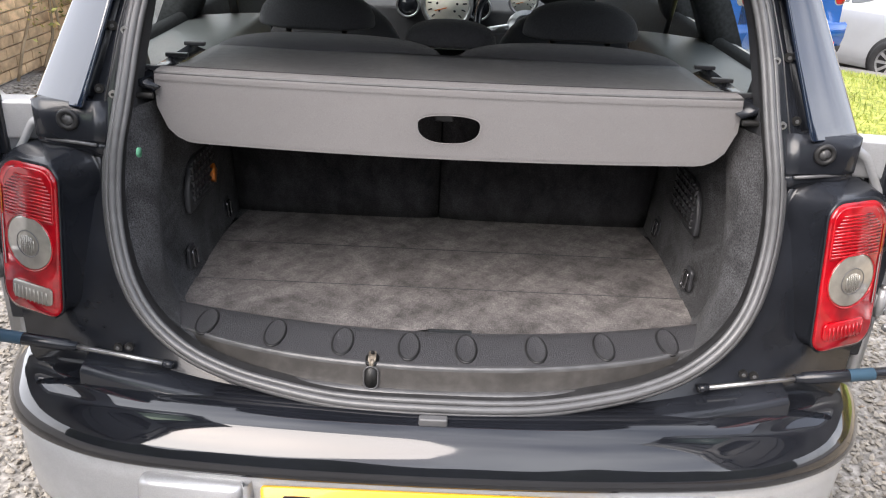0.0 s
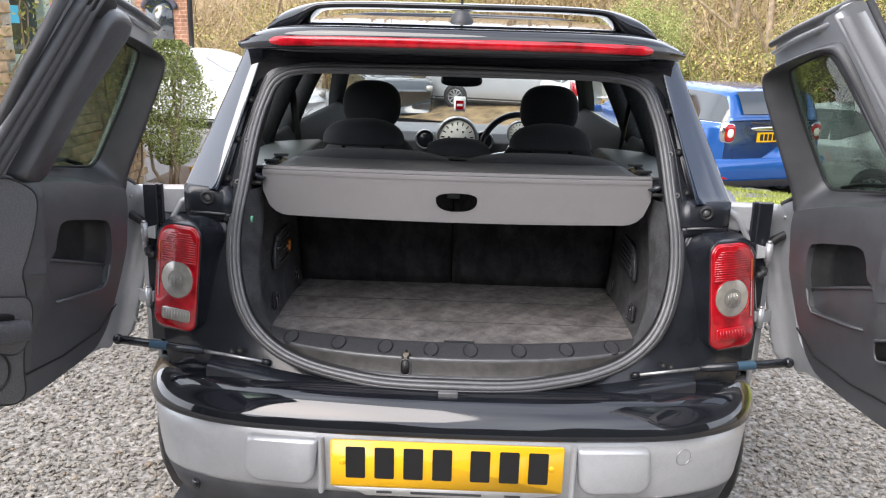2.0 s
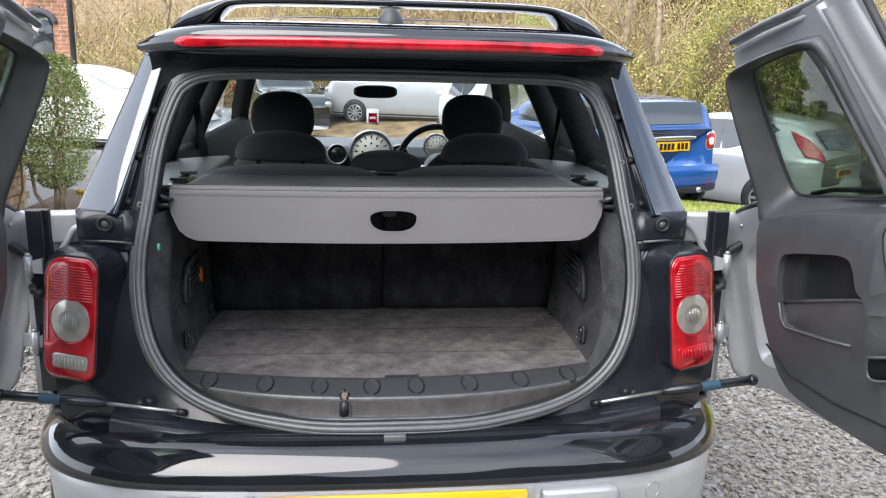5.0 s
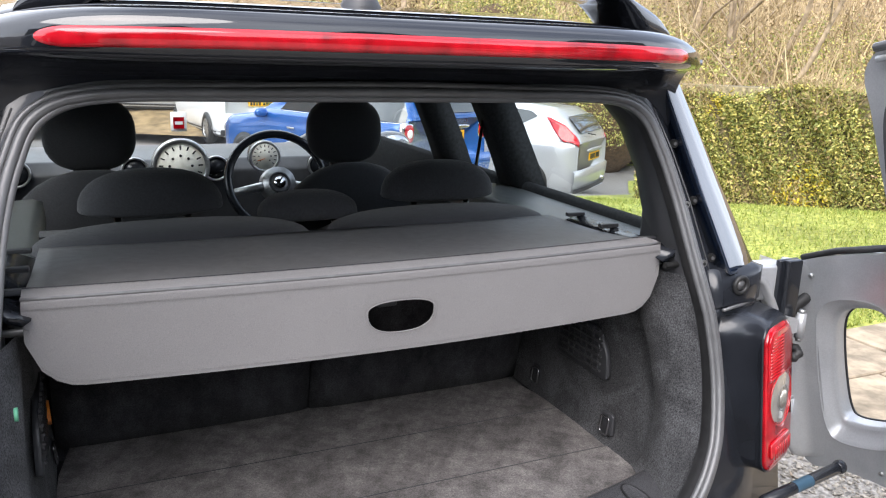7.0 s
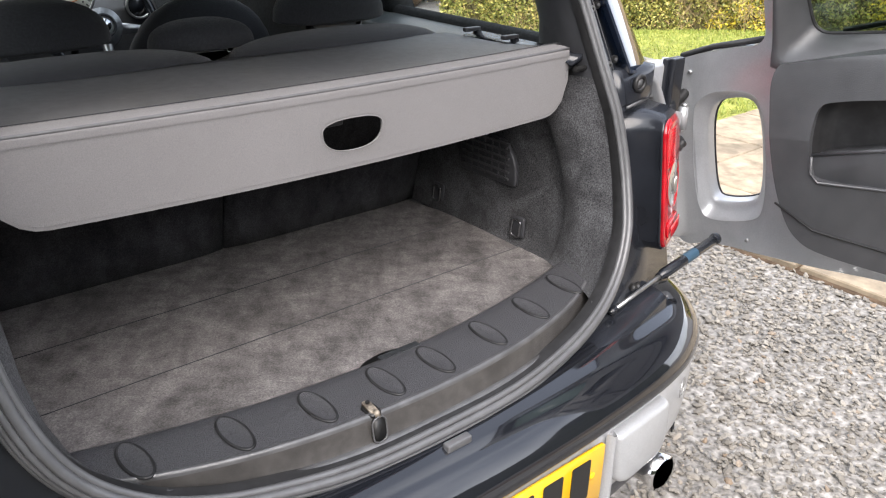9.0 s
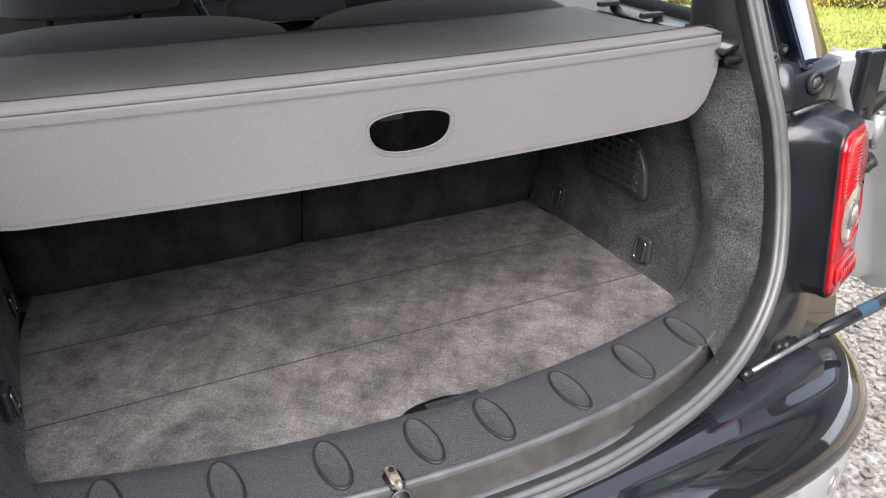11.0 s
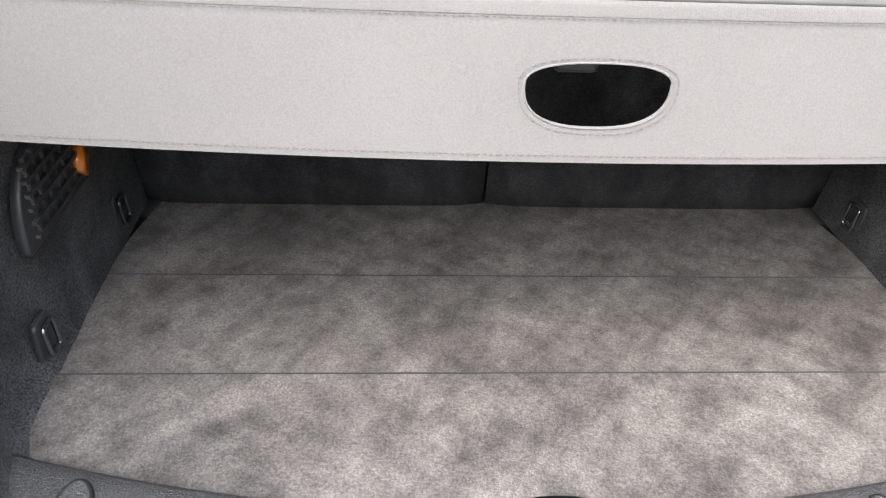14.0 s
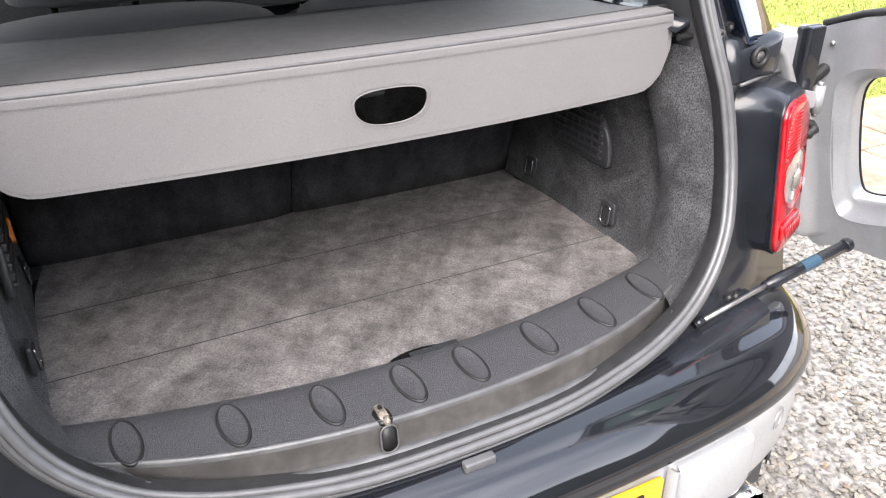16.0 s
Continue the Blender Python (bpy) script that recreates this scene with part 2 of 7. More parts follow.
def tube(points, r, n=10, cap=True, closed=False, bm=None, flat=1.0):
    """A tube of radius r (a number, or one a point) along points."""
    pts = [Vector(p) for p in points]
    m = len(pts)
    rr = r if isinstance(r, (list, tuple)) else [r] * m
    rings, up = [], None
    for i, p in enumerate(pts):
        a = pts[(i - 1) % m] if (closed or i) else pts[0]
        b = pts[(i + 1) % m] if (closed or i < m - 1) else pts[-1]
        d = (b - a).normalized()
        if up is None:
            up = d.orthogonal().normalized()
        up = (up - d * up.dot(d)).normalized()
        side = d.cross(up)
        rings.append([p + rr[i] * (math.cos(6.28319 * k / n) * up + flat * math.sin(6.28319 * k / n) * side) for k in range(n)])
    if closed:
        rings.append(rings[0])
        return loft(rings, True, False, bm)
    return loft(rings, True, cap, bm)


def smooth_line(points, n, closed=False):
    """Catmull-Rom through points, n samples."""
    p = [Vector(q) for q in points]
    m = len(p)
    out = []
    spans = m if closed else m - 1
    for k in range(n):
        s = k / (n if closed else n - 1) * spans
        i = min(int(s), spans - 1)
        t = s - i
        g = (lambda j: p[j % m]) if closed else (lambda j: p[max(0, min(m - 1, j))])
        a, b, c, d = g(i - 1), g(i), g(i + 1), g(i + 2)
        out.append(0.5 * (2 * b + (c - a) * t + (2 * a - 5 * b + 4 * c - d) * t * t + (3 * b - a - 3 * c + d) * t ** 3))
    return out


def box(c, s, bm=None, m=None):
    bm = bm or bmesh.new()
    mm = Matrix.Translation(c) @ (m or Matrix.Identity(4)) @ Matrix.Diagonal((*s, 1))
    bmesh.ops.create_cube(bm, size=1.0, matrix=mm)
    return bm


def disc(c, r, depth, axis="y", n=32, bm=None, r2=None, m=None):
    bm = bm or bmesh.new()
    rot = {"y": Matrix.Rotation(radians(90), 4, "X"), "x": Matrix.Rotation(radians(90), 4, "Y"), "z": Matrix.Identity(4)}[axis]
    bmesh.ops.create_cone(bm, cap_ends=True, segments=n, radius1=r, radius2=r if r2 is None else r2, depth=depth,
                          matrix=Matrix.Translation(c) @ (m or Matrix.Identity(4)) @ rot)
    return bm


def ball(c, s, bm=None, u=24, v=14, m=None):
    bm = bm or bmesh.new()
    bmesh.ops.create_uvsphere(bm, u_segments=u, v_segments=v, radius=1.0, matrix=Matrix.Translation(c) @ (m or Matrix.Identity(4)) @ Matrix.Diagonal((*s, 1)))
    return bm


def rounded(w, h, r, n=6):
    """A rounded rectangle about the origin as 2D points, anticlockwise; r: one radius or four (tr, tl, bl, br)."""
    rs = r if isinstance(r, (list, tuple)) else (r,) * 4
    pts = []
    for (sx, sy, a0), q in zip(((1, 1, 0), (-1, 1, 90), (-1, -1, 180), (1, -1, 270)), rs):
        cx, cy = sx * (w / 2 - q), sy * (h / 2 - q)
        for k in range(n + 1):
            a = radians(a0 + 90 * k / n)
            pts.append((cx + q * math.cos(a), cy + q * math.sin(a)))
    return pts


def slab(poly, place, thick, inset=0.0, bm=None):
    """A plate of the 2D outline poly: place(x, y, d) gives the point at depth d (0: front, thick: back); inset rounds the front edge."""
    n = len(poly)
    cx, cy = sum(p[0] for p in poly) / n, sum(p[1] for p in poly) / n
    shrink = lambda e: [(cx + (x - cx) * (1 - e / max(1e-6, math.hypot(x - cx, y - cy))), cy + (y - cy) * (1 - e / max(1e-6, math.hypot(x - cx, y - cy)))) for x, y in poly]
    rings = [[place(x, y, thick) for x, y in poly]]
    if inset:
        for a in (0, 30, 60, 90):
            e, d = inset * (1 - math.cos(radians(a))), inset * (1 - math.sin(radians(a)))
            rings.append([place(x, y, d) for x, y in shrink(e)])
    else:
        rings.append([place(x, y, 0.0) for x, y in poly])
    return loft(rings, True, True, bm)


def empty(name, label, category, group="", kind="", at=(0, 0, 0)):
    e = new(name, None)
    e.location = at
    return tagged(e, label, category, group, kind)


def lerp(a, b, t):
    return a + (b - a) * t


def curve_at(table, s):
    """Linear interpolation in a short table of (s, value)."""
    for (a, u), (b, v) in zip(table, table[1:]):
        if s <= b:
            return lerp(u, v, max(0.0, (s - a) / (b - a)))
    return table[-1][1]


def plate_with_holes(outer, holes, place, thick, bm=None, cut=0.0):
    """A thick plate with openings right through it."""
    bm = bm or bmesh.new()
    fronts = []
    for loop in [outer] + holes:
        fronts.append([bm.verts.new((x, y, 0)) for x, y in loop])
    edges = []
    for vs in fronts:
        for a, b in zip(vs, vs[1:] + vs[:1]):
            edges.append(bm.edges.new((a, b)))
    bmesh.ops.triangle_fill(bm, use_beauty=True, use_dissolve=False, edges=edges)
    if cut:
        for k in (0, 1):
            lo, hi = min(p[k] for p in outer), max(p[k] for p in outer)
            step = cut if isinstance(cut, float) else cut[k]
            n = int((hi - lo) / step) if step else 0
            for i in range(1, n + 1):
                co = [0, 0, 0]
                co[k] = lo + (hi - lo) * i / (n + 1) + 1e-4
                bmesh.ops.bisect_plane(bm, geom=bm.verts[:] + bm.edges[:] + bm.faces[:], dist=1e-6, plane_co=co, plane_no=(1 - k, k, 0))
    rim = [e for e in bm.edges if len(e.link_faces) == 1]
    flat = bm.verts[:]
    back = bmesh.ops.duplicate(bm, geom=bm.verts[:] + bm.edges[:] + bm.faces[:])
    vmap = back["vert_map"]
    for e in rim:
        a, b = e.verts
        bm.faces.new((a, b, vmap[b], vmap[a]))
    bk = {vmap[v] for v in flat}
    for v in bm.verts:
        v.co = place(v.co.x, v.co.y, thick if v in bk else 0.0)
    bmesh.ops.recalc_face_normals(bm, faces=bm.faces)
    return bm




# ---- the estate car ----
car = empty("estate_car", "silver and black compact estate car with open rear barn doors", "car")

# rear opening, right half from the bottom middle to the top middle: x, z
OPEN_X = [0.0, 0.15, 0.26, 0.34, 0.41, 0.468, 0.503, 0.523, 0.525, 0.512, 0.497, 0.475, 0.443, 0.37, 0.19, 0.0]
OPEN_Z = [0.646, 0.647, 0.659, 0.674, 0.700, 0.745, 0.805, 0.885, 0.97, 1.07, 1.18, 1.26, 1.315, 1.338, 1.343, 1.345]
# outer edge of the rear panel, matching points: x, z
EDGE_X = [0.0, 0.20, 0.38, 0.52, 0.62, 0.69, 0.715, 0.725, 0.72, 0.64, 0.59, 0.545, 0.505, 0.42, 0.20, 0.0]
EDGE_Z = [0.60, 0.60, 0.60, 0.602, 0.61, 0.64, 0.74, 0.85, 0.98, 1.06, 1.19, 1.30, 1.385, 1.39, 1.392, 1.393]
RAKE = [(0.55, -0.19), (0.646, -0.171), (0.80, -0.140), (1.0, -0.075), (1.2, 0.015), (1.345, 0.075), (1.42, 0.10)]


def rear_y(x, z):
    return curve_at(RAKE, z) + 0.26 * x * x


def ring(xs, zs, n=120, dy=0.0, grow=0.0):
    half = [(x, 0, z) for x, z in zip(xs, zs)]
    loop = half + [(-x, 0, z) for x, _, z in half[-2:0:-1]]
    line = smooth_line(loop, n, True)
    cz = 1.0
    out = []
    for p in line:
        d = Vector((p.x, 0, p.z - cz))
        q = p + d.normalized() * grow
        out.append(Vector((q.x, rear_y(q.x, q.z) + dy, q.z)))
    return out


# painted rear panel round the opening
r_in = ring(OPEN_X, OPEN_Z, dy=0.02, grow=-0.01)
r_a = ring(OPEN_X, OPEN_Z, dy=0.02, grow=0.022)
r_out = ring(EDGE_X, EDGE_Z, dy=-0.012)
r_b = [a.lerp(b, 0.10) + Vector((0, -0.006, 0)) for a, b in zip(r_a, r_out)]
# the panel falls back round the lamps
sink = lambda p: Vector((0, 0.022 * max(0.0, 1 - abs(p.z - 0.84) / 0.2) ** 0.5 * (abs(p.x) > 0.4), 0))
r_c = [a.lerp(b, 0.50) + Vector((0, -0.006, 0)) + sink(a.lerp(b, 0.50)) for a, b in zip(r_a, r_out)]
r_out = [p + sink(p) for p in r_out]
r_e = [p + Vector((0, 0.05, 0)) for p in r_out]
part("rear_panel", loft([r_in, r_a, r_b, r_c, r_out, r_e]), SATIN_BLACK, car, "satin black rear body panel round the load opening")
part("door_seal", tube(ring(OPEN_X, OPEN_Z, 160, dy=-0.009, grow=-0.001), 0.0066, 8, closed=True), SEAL_M, car, "grey-black ribbed rubber door seal")
for g, dy, r in ((-0.0095, -0.004, 0.0050), (0.0085, -0.007, 0.0050), (0.0155, 0.000, 0.0042), (0.0205, 0.007, 0.0036)):
    part("seal_lip", tube(ring(OPEN_X, OPEN_Z, 160, dy=dy, grow=g), r, 8, closed=True), SEAL_M, car)
part("seal_flange", loft([ring(OPEN_X, OPEN_Z, 160, dy=dy, grow=g) for dy, g in ((-0.003, -0.0125), (0.006, -0.014), (0.022, -0.011))]), RUBBER, car)

# bumper, in plan and in profile
PLAN = [(0.0, -0.262), (0.25, -0.257), (0.47, -0.238), (0.60, -0.200), (0.69, -0.140), (0.742, -0.06), (0.768, 0.02), (0.782, 0.10)]


def plan_point(s, inset):
    """The bumper's outline at s from -1 to 1, moved inwards."""
    a = abs(s) * (len(PLAN) - 1)
    i = min(int(a), len(PLAN) - 2)
    p = smooth_line([(x, y, 0) for x, y in PLAN], 2 * len(PLAN) * 8)
    k = min(len(p) - 1, int(abs(s) * (len(p) - 1)))
    q = p[k]
    t = (p[min(len(p) - 1, k + 1)] - p[max(0, k - 1)]).normalized()
    n = Vector((-t.y, t.x, 0))
    q = q + n * inset
    return Vector((q.x if s >= 0 else -q.x, q.y, 0))


def bumper_sheet(profile, n=80, tuck=0.0):
    rows = [[plan_point(s, ins + tuck * max(0.0, abs(s) - 0.55) ** 1.5 * (profile[0][0] - z)) + Vector((0, 0, z)) for s in [-1 + 2 * i / (n - 1) for i in range(n)]] for z, ins in profile]
    return loft(rows, closed=False)


part("bumper", bumper_sheet([(0.643, 0.11), (0.639, 0.08), (0.634, 0.062), (0.628, 0.045), (0.622, 0.036), (0.613, 0.026), (0.603, 0.017), (0.595, 0.011), (0.588, 0.007), (0.579, 0.0035), (0.571, 0.001), (0.563, 0.0), (0.558, 0.002), (0.555, 0.008), (0.553, 0.016)]), GLOSS_BLACK, car, "gloss black upper rear bumper with fine scratches")
part("bumper_face", bumper_sheet([(0.562, 0.020), (0.555, 0.011), (0.52, 0.007), (0.46, 0.008), (0.418, 0.012), (0.407, 0.016), (0.404, 0.024)], tuck=1.6), SILVER, car, "silver lower bumper face")
part("valance", bumper_sheet([(0.408, 0.030), (0.401, 0.020), (0.35, 0.034), (0.30, 0.062), (0.25, 0.10), (0.22, 0.16), (0.21, 0.26)], tuck=7.0), PLASTIC_SOFT, car, "black plastic rear valance")

# pale scuffs on the bumper's upper face
for x, z, tilt in ((-0.262, 0.612, 20), (0.255, 0.612, -25)):
    k = 1 if x > 0 else -1
    q = plan_point(k * min(1.0, abs(x) / 0.80), 0.030 if z > 0.6 else 0.012)
    part("scuff", box((x, q.y - 0.004, z + 0.003), (0.0025, 0.014, 0.002), m=Matrix.Rotation(radians(tilt), 4, "Z")), WHITE, car, smooth=False)

# bumper pads beside the plate: soft raised cushions with a sharper inner edge
def pad_point(s, x, z, d):
    return (s * (0.378 + x), -0.268 + 0.24 * (0.378 + x) ** 2 * (x > 0) + 0.24 * 0.378 ** 2 * (x <= 0) - 0.034 + d, 0.488 + z)


for s in (-1, 1):
    poly = rounded(0.166, 0.112, (0.018, 0.008, 0.03, 0.04))
    part("bumper_pad", slab(poly, lambda x, z, d, s=s: pad_point(s, x - 0.10 * z, z, d), 0.03, 0.014), SILVER, car, "raised silver bumper pad")
    part("recess_side", loft([[Vector((s * x, y, z)) for z in (0.414, 0.44, 0.50, 0.55)] for x, y in ((0.276, -0.251), (0.280, -0.264), (0.286, -0.266), (0.292, -0.252))], closed=False), SILVER, car, "silver edge of the plate recess")
    for x, y, turn in ((0.215, -0.250, 0), (0.60, -0.172, 35)):
        m = Matrix.Rotation(radians(s * turn), 4, "Z")
        sensor = part("parking_sensor", disc((s * x, y, 0.372), 0.0095, 0.014, "y", 20, m=m), SATIN_BLACK, car, "small round black parking sensor")
        part("sensor_ring", tube([Vector((s * x, y - 0.004, 0.372)) + m.to_3x3() @ Vector((0.0135 * math.cos(6.28319 * k / 24), 0, 0.0135 * math.sin(6.28319 * k / 24))) for k in range(24)], 0.0016, 6, closed=True), PLATE_INK, sensor)
part("towing_eye_cover", tube([(0.537 + 0.0181 * math.cos(6.28319 * k / 28), -0.2205 + 0.0075 * math.cos(6.28319 * k / 28), 0.514 + 0.019 * math.sin(6.28319 * k / 28)) for k in range(28)], 0.0011, 6, closed=True), STEEL, car, "round towing eye cover edge")

# number plate with plain bars for its characters
plate = part("number_plate", slab(rounded(0.522, 0.114, 0.006), lambda x, z, d: (x, -0.262 + d, 0.490 + z), 0.006), YELLOW, car, "yellow number plate with black bars")
for x in (-0.195, -0.130, -0.065, 0.0, 0.085, 0.15, 0.215):
    part("plate_bar", slab(rounded(0.044, 0.077, 0.004), lambda a, z, d, x=x: (x - 0.01 + a, -0.2632 + d, 0.494 + z), 0.002), PLATE_INK, plate, smooth=False)
for x in (-0.235, 0.235):
    part("plate_screw", ball((x, -0.2625, 0.494), (0.007, 0.003, 0.007), u=12, v=8), YELLOW, plate)
strip = part("plate_surround", slab([(-0.262, 0.012), (-0.25, 0.004), (-0.20, -0.004), (-0.18, -0.013), (0.18, -0.013), (0.20, -0.004), (0.25, 0.004), (0.262, 0.012)][::-1], lambda x, z, d: (x, -0.2615 + d, 0.425 + z), 0.008), WHITE, car, "pale plate holder edge with small dark print")
for x, w in ((0.0, 0.16), (-0.14, 0.035), (0.15, 0.035)):
    part("print_bar", box((x, -0.2620, 0.4215), (w, 0.002, 0.0055)), PLASTIC_SOFT, strip, smooth=False)

# tail lamps, turned outwards and bowed, each in a raised black box
LENS_WHITE = material("clear_outer_lens", (0.52, 0.50, 0.48), 0.10, metal=0.25, coat=1.0, vary=0.25, scale=60)
AMBER = material("amber_lens", (0.75, 0.20, 0.02), 0.12, coat=1.0, vary=0.2, scale=60)
for s in (-1, 1):
    lean = 0.08
    bow = lambda x: 0.30 * (x + 0.056) + 1.33 * max(0.0, x + 0.056) ** 2
    place = lambda x, z, d, s=s: (s * (0.658 + x - lean * z + 0.25 * max(0, d)), -0.080 + d + bow(x) + 0.07 * z, 0.847 + z)
    base = rounded(0.182, 0.312, (0.06, 0.06, 0.055, 0.05), 8)
    face = [(x + 0.004, z) for x, z in rounded(0.126, 0.260, (0.052, 0.030, 0.028, 0.032), 8)]
    at_panel = lambda x, z, g, d: Vector((s * (0.648 + x * g - lean * z), 0.004 + 0.34 * (x + 0.09) - d + 0.10 * z, 0.848 + z * g))
    rings = [[at_panel(x, z, 1.0, -0.03) for x, z in base], [at_panel(x, z, 1.0, 0.010) for x, z in base], [at_panel(x, z, 0.985, 0.0135) for x, z in base], [at_panel(x, z, 0.93, 0.013) for x, z in base],
             [at_panel(x, z, 0.90, 0.017) for x, z in base]]
    rings += [[Vector(place(x * g, z * g, d)) for x, z in face] for g, d in ((1.05, 0.030), (1.02, 0.012), (1.0, 0.007), (0.94, 0.009))]
    bezel = part("lamp_bezel", loft(rings, True, True), SATIN_BLACK, car, "black raised lamp housing")
    for x, z in ((-0.02, 0.152), (0.05, 0.135)):
        part("bezel_screw", disc(at_panel(x, z, 1.0, 0.016), 0.0055, 0.006, "y", 12), STEEL, bezel, smooth=False)
    lamp = part("tail_lamp", slab([(x + 0.004, z) for x, z in rounded(0.122, 0.256, (0.05, 0.028, 0.025, 0.03))], place, 0.05, 0.010), RED_LENS, car, "red tail lamp with round clear reversing lens")
    # wrapped outer flank: amber above, clear in the middle
    for z0, z1, mt in ((0.036, 0.085, AMBER), (-0.052, 0.034, LENS_WHITE)):
        part("side_lens", grid(lambda i, j: Vector(place(0.0535 + 0.0115 * math.sin(i * 1.5708), lerp(z0, z1, j), -0.0015 + 0.022 * (1 - math.cos(i * 1.5708)))), 6, 5), mt, lamp)
    part("ribbed_lens", slab(rounded(0.098, 0.086, (0.042, 0.024, 0.004, 0.004)), lambda x, z, d: place(x, z + 0.080, d - 0.002), 0.006, 0.002), RED_RIB, lamp)
    rb = bmesh.new()
    for k in range(13):
        z0 = 0.042 + k * 0.0056
        e = 0.046 - 0.0035 * max(0, k - 8)
        tube([place(-e, z0, -0.002), place(0.0, z0, -0.002), place(e - 0.002 * max(0, k - 7), z0, -0.002)], 0.0016, 6, bm=rb)
    part("lens_ribs", rb, RED_RIB, lamp)
    part("lens_ring", tube([place(0.002 + 0.0470 * math.cos(6.28319 * k / 32), -0.002 + 0.0470 * math.sin(6.28319 * k / 32), -0.002) for k in range(32)], 0.0012, 6, closed=True), RED_RIB, lamp)
    circ = [(0.0455 * math.cos(6.28319 * k / 32), 0.0455 * math.sin(6.28319 * k / 32)) for k in range(32)]
    clear = part("clear_lens", slab(circ, lambda x, z, d: place(x + 0.002, z - 0.002, d - 0.0015 - 0.003 * (1 - (x * x + z * z) / 0.00207)), 0.008, 0.003), CLEAR_LENS, lamp, "round clear lens")
    lc = bmesh.new()
    for k in range(-3, 4):
        h = math.sqrt(16 - k * k) * 0.004
        tube([place(0.002 + 0.0042 * k, -0.004 + q, -0.0045) for q in (-h, 0, h)], 0.0009, 6, bm=lc)
    part("lens_core", lc, LENS_CORE, lamp)
    part("reflector_ring", tube([place(0.002 + 0.022 * math.cos(6.28319 * k / 28), -0.002 + 0.022 * math.sin(6.28319 * k / 28), -0.0040) for k in range(28)], 0.0008, 5, closed=True), SEAL_M, clear)
    for k in range(-4, 5):
        part("fog_rib", tube([place(0.008 * k, -0.100, -0.0085), place(0.008 * k, -0.077, -0.0085)], 0.0009, 5), CLEAR_LENS if s < 0 else RED_LENS, lamp)
    part("fog_lens", slab(rounded(0.082, 0.030, 0.008), lambda x, z, d: place(x, z - 0.088, d - 0.004), 0.006, 0.002), CLEAR_LENS if s < 0 else RED_RIB, lamp)

# C-pillar covers, rubber buffers, bolts
for s in (-1, 1):
    rings = []
    for k in range(15):
        t = k / 14
        z = lerp(1.052, 1.380, t)
        xo, xi = lerp(0.662, 0.525, t), lerp(0.570, 0.477, t)
        y0 = lambda x: rear_y(x, z) - 0.034
        face = [(lerp(xi, xo, q), y0(lerp(xi, xo, q)) + 0.010 * q ** 3) for q in (0.0, 0.12, 0.25, 0.4, 0.55, 0.7, 0.82, 0.92, 0.97, 1.0)]
        rings.append([Vector((s * x, y, z)) for x, y in [(xi + 0.004, y0(xi) + 0.04), (xi, y0(xi) + 0.006)] + face + [(xo + 0.004, y0(xo) + 0.018), (xo + 0.006, y0(xo) + 0.05), (xo + 0.008, y0(xo) + 0.16), (xo - 0.03, y0(xo) + 0.16)]])
    def pillar_strip(i, j):
        z = lerp(1.0, 1.345, j)
        x0 = curve_at([(0.97, 0.525), (1.07, 0.512), (1.18, 0.497), (1.26, 0.475), (1.315, 0.443), (1.36, 0.40)], z) + 0.012
        x = lerp(x0, lerp(0.580, 0.485, j), i)
        return Vector((s * x, rear_y(x, z) - 0.004 - 0.004 * math.sin(i * 3.14159), z))
    part("pillar_strip", grid(pillar_strip, 6, 16), SATIN_BLACK, car, "flat black strip between the seal and the pillar cover")
    part("pillar_cover", loft(rings, True, True), PIANO, car, "gloss black C-pillar cover", bevel=0.004)
    plate_y = lambda x, z: lerp(rear_y(0.545, z) - 0.012, 0.004, min(1.0, (x - 0.535) / 0.10)) + 0.5 * max(0, x - 0.635)
    part("buffer_plate", loft([[Vector((s * x, plate_y(x, z) + back, z)) for z, back in ((0.962, 0.034), (0.978, 0.012), (0.9965, 0.003), (0.998, 0.0055), (1.0, 0.002), (1.003, 0.0), (1.03, 0.0), (1.060, 0.0))] + [Vector((s * x, plate_y(x, 1.06) + 0.05, 1.062)), Vector((s * x, plate_y(x, 1.0) + 0.06, 0.962))] for x in (0.537, 0.56, 0.60, 0.635, 0.650, 0.656)], True, True), SATIN_BLACK, car, "flat black plate that carries the door buffer")
    buf = part("door_buffer", tube([(s * 0.595 + 0.0135 * math.cos(6.28319 * k / 24), -0.001, 1.034 + 0.0135 * math.sin(6.28319 * k / 24)) for k in range(24)], 0.0042, 8, closed=True), RUBBER, car, "round rubber door buffer")
    part("buffer_core", disc((s * 0.595, 0.001, 1.034), 0.0085, 0.006, "y", 18), SEAL_M, buf)
    part("body_seam", tube([(s * 0.55, rear_y(0.55, 1.0) - 0.016, 0.998), (s * 0.64, rear_y(0.64, 1.0) - 0.02, 0.998)], 0.003, 6), SEAL_M, car)
    for z, x in ((1.078, 0.551), (1.170, 0.532), (1.262, 0.506), (0.685, 0.52), (0.69, 0.50)):
        y = rear_y(x, z) - 0.010
        b = part("bolt", disc((s * x, y, z), 0.0072, 0.006, "y", 14), PLATE_INK, car, smooth=False)
        part("bolt_core", disc((s * x, y - 0.0035, z), 0.003, 0.003, "y", 10), SEAL_M, b, smooth=False)
    for z, x in ((1.072, 0.527), (1.165, 0.511)):
        y = rear_y(x, z) - 0.009
        b = part("screw", disc((s * x, y, z), 0.0062, 0.005, "y", 14), STEEL, car, smooth=False)
        part("screw_core", disc((s * x, y - 0.0028, z), 0.0026, 0.002, "y", 10), PLATE_INK, b, smooth=False)
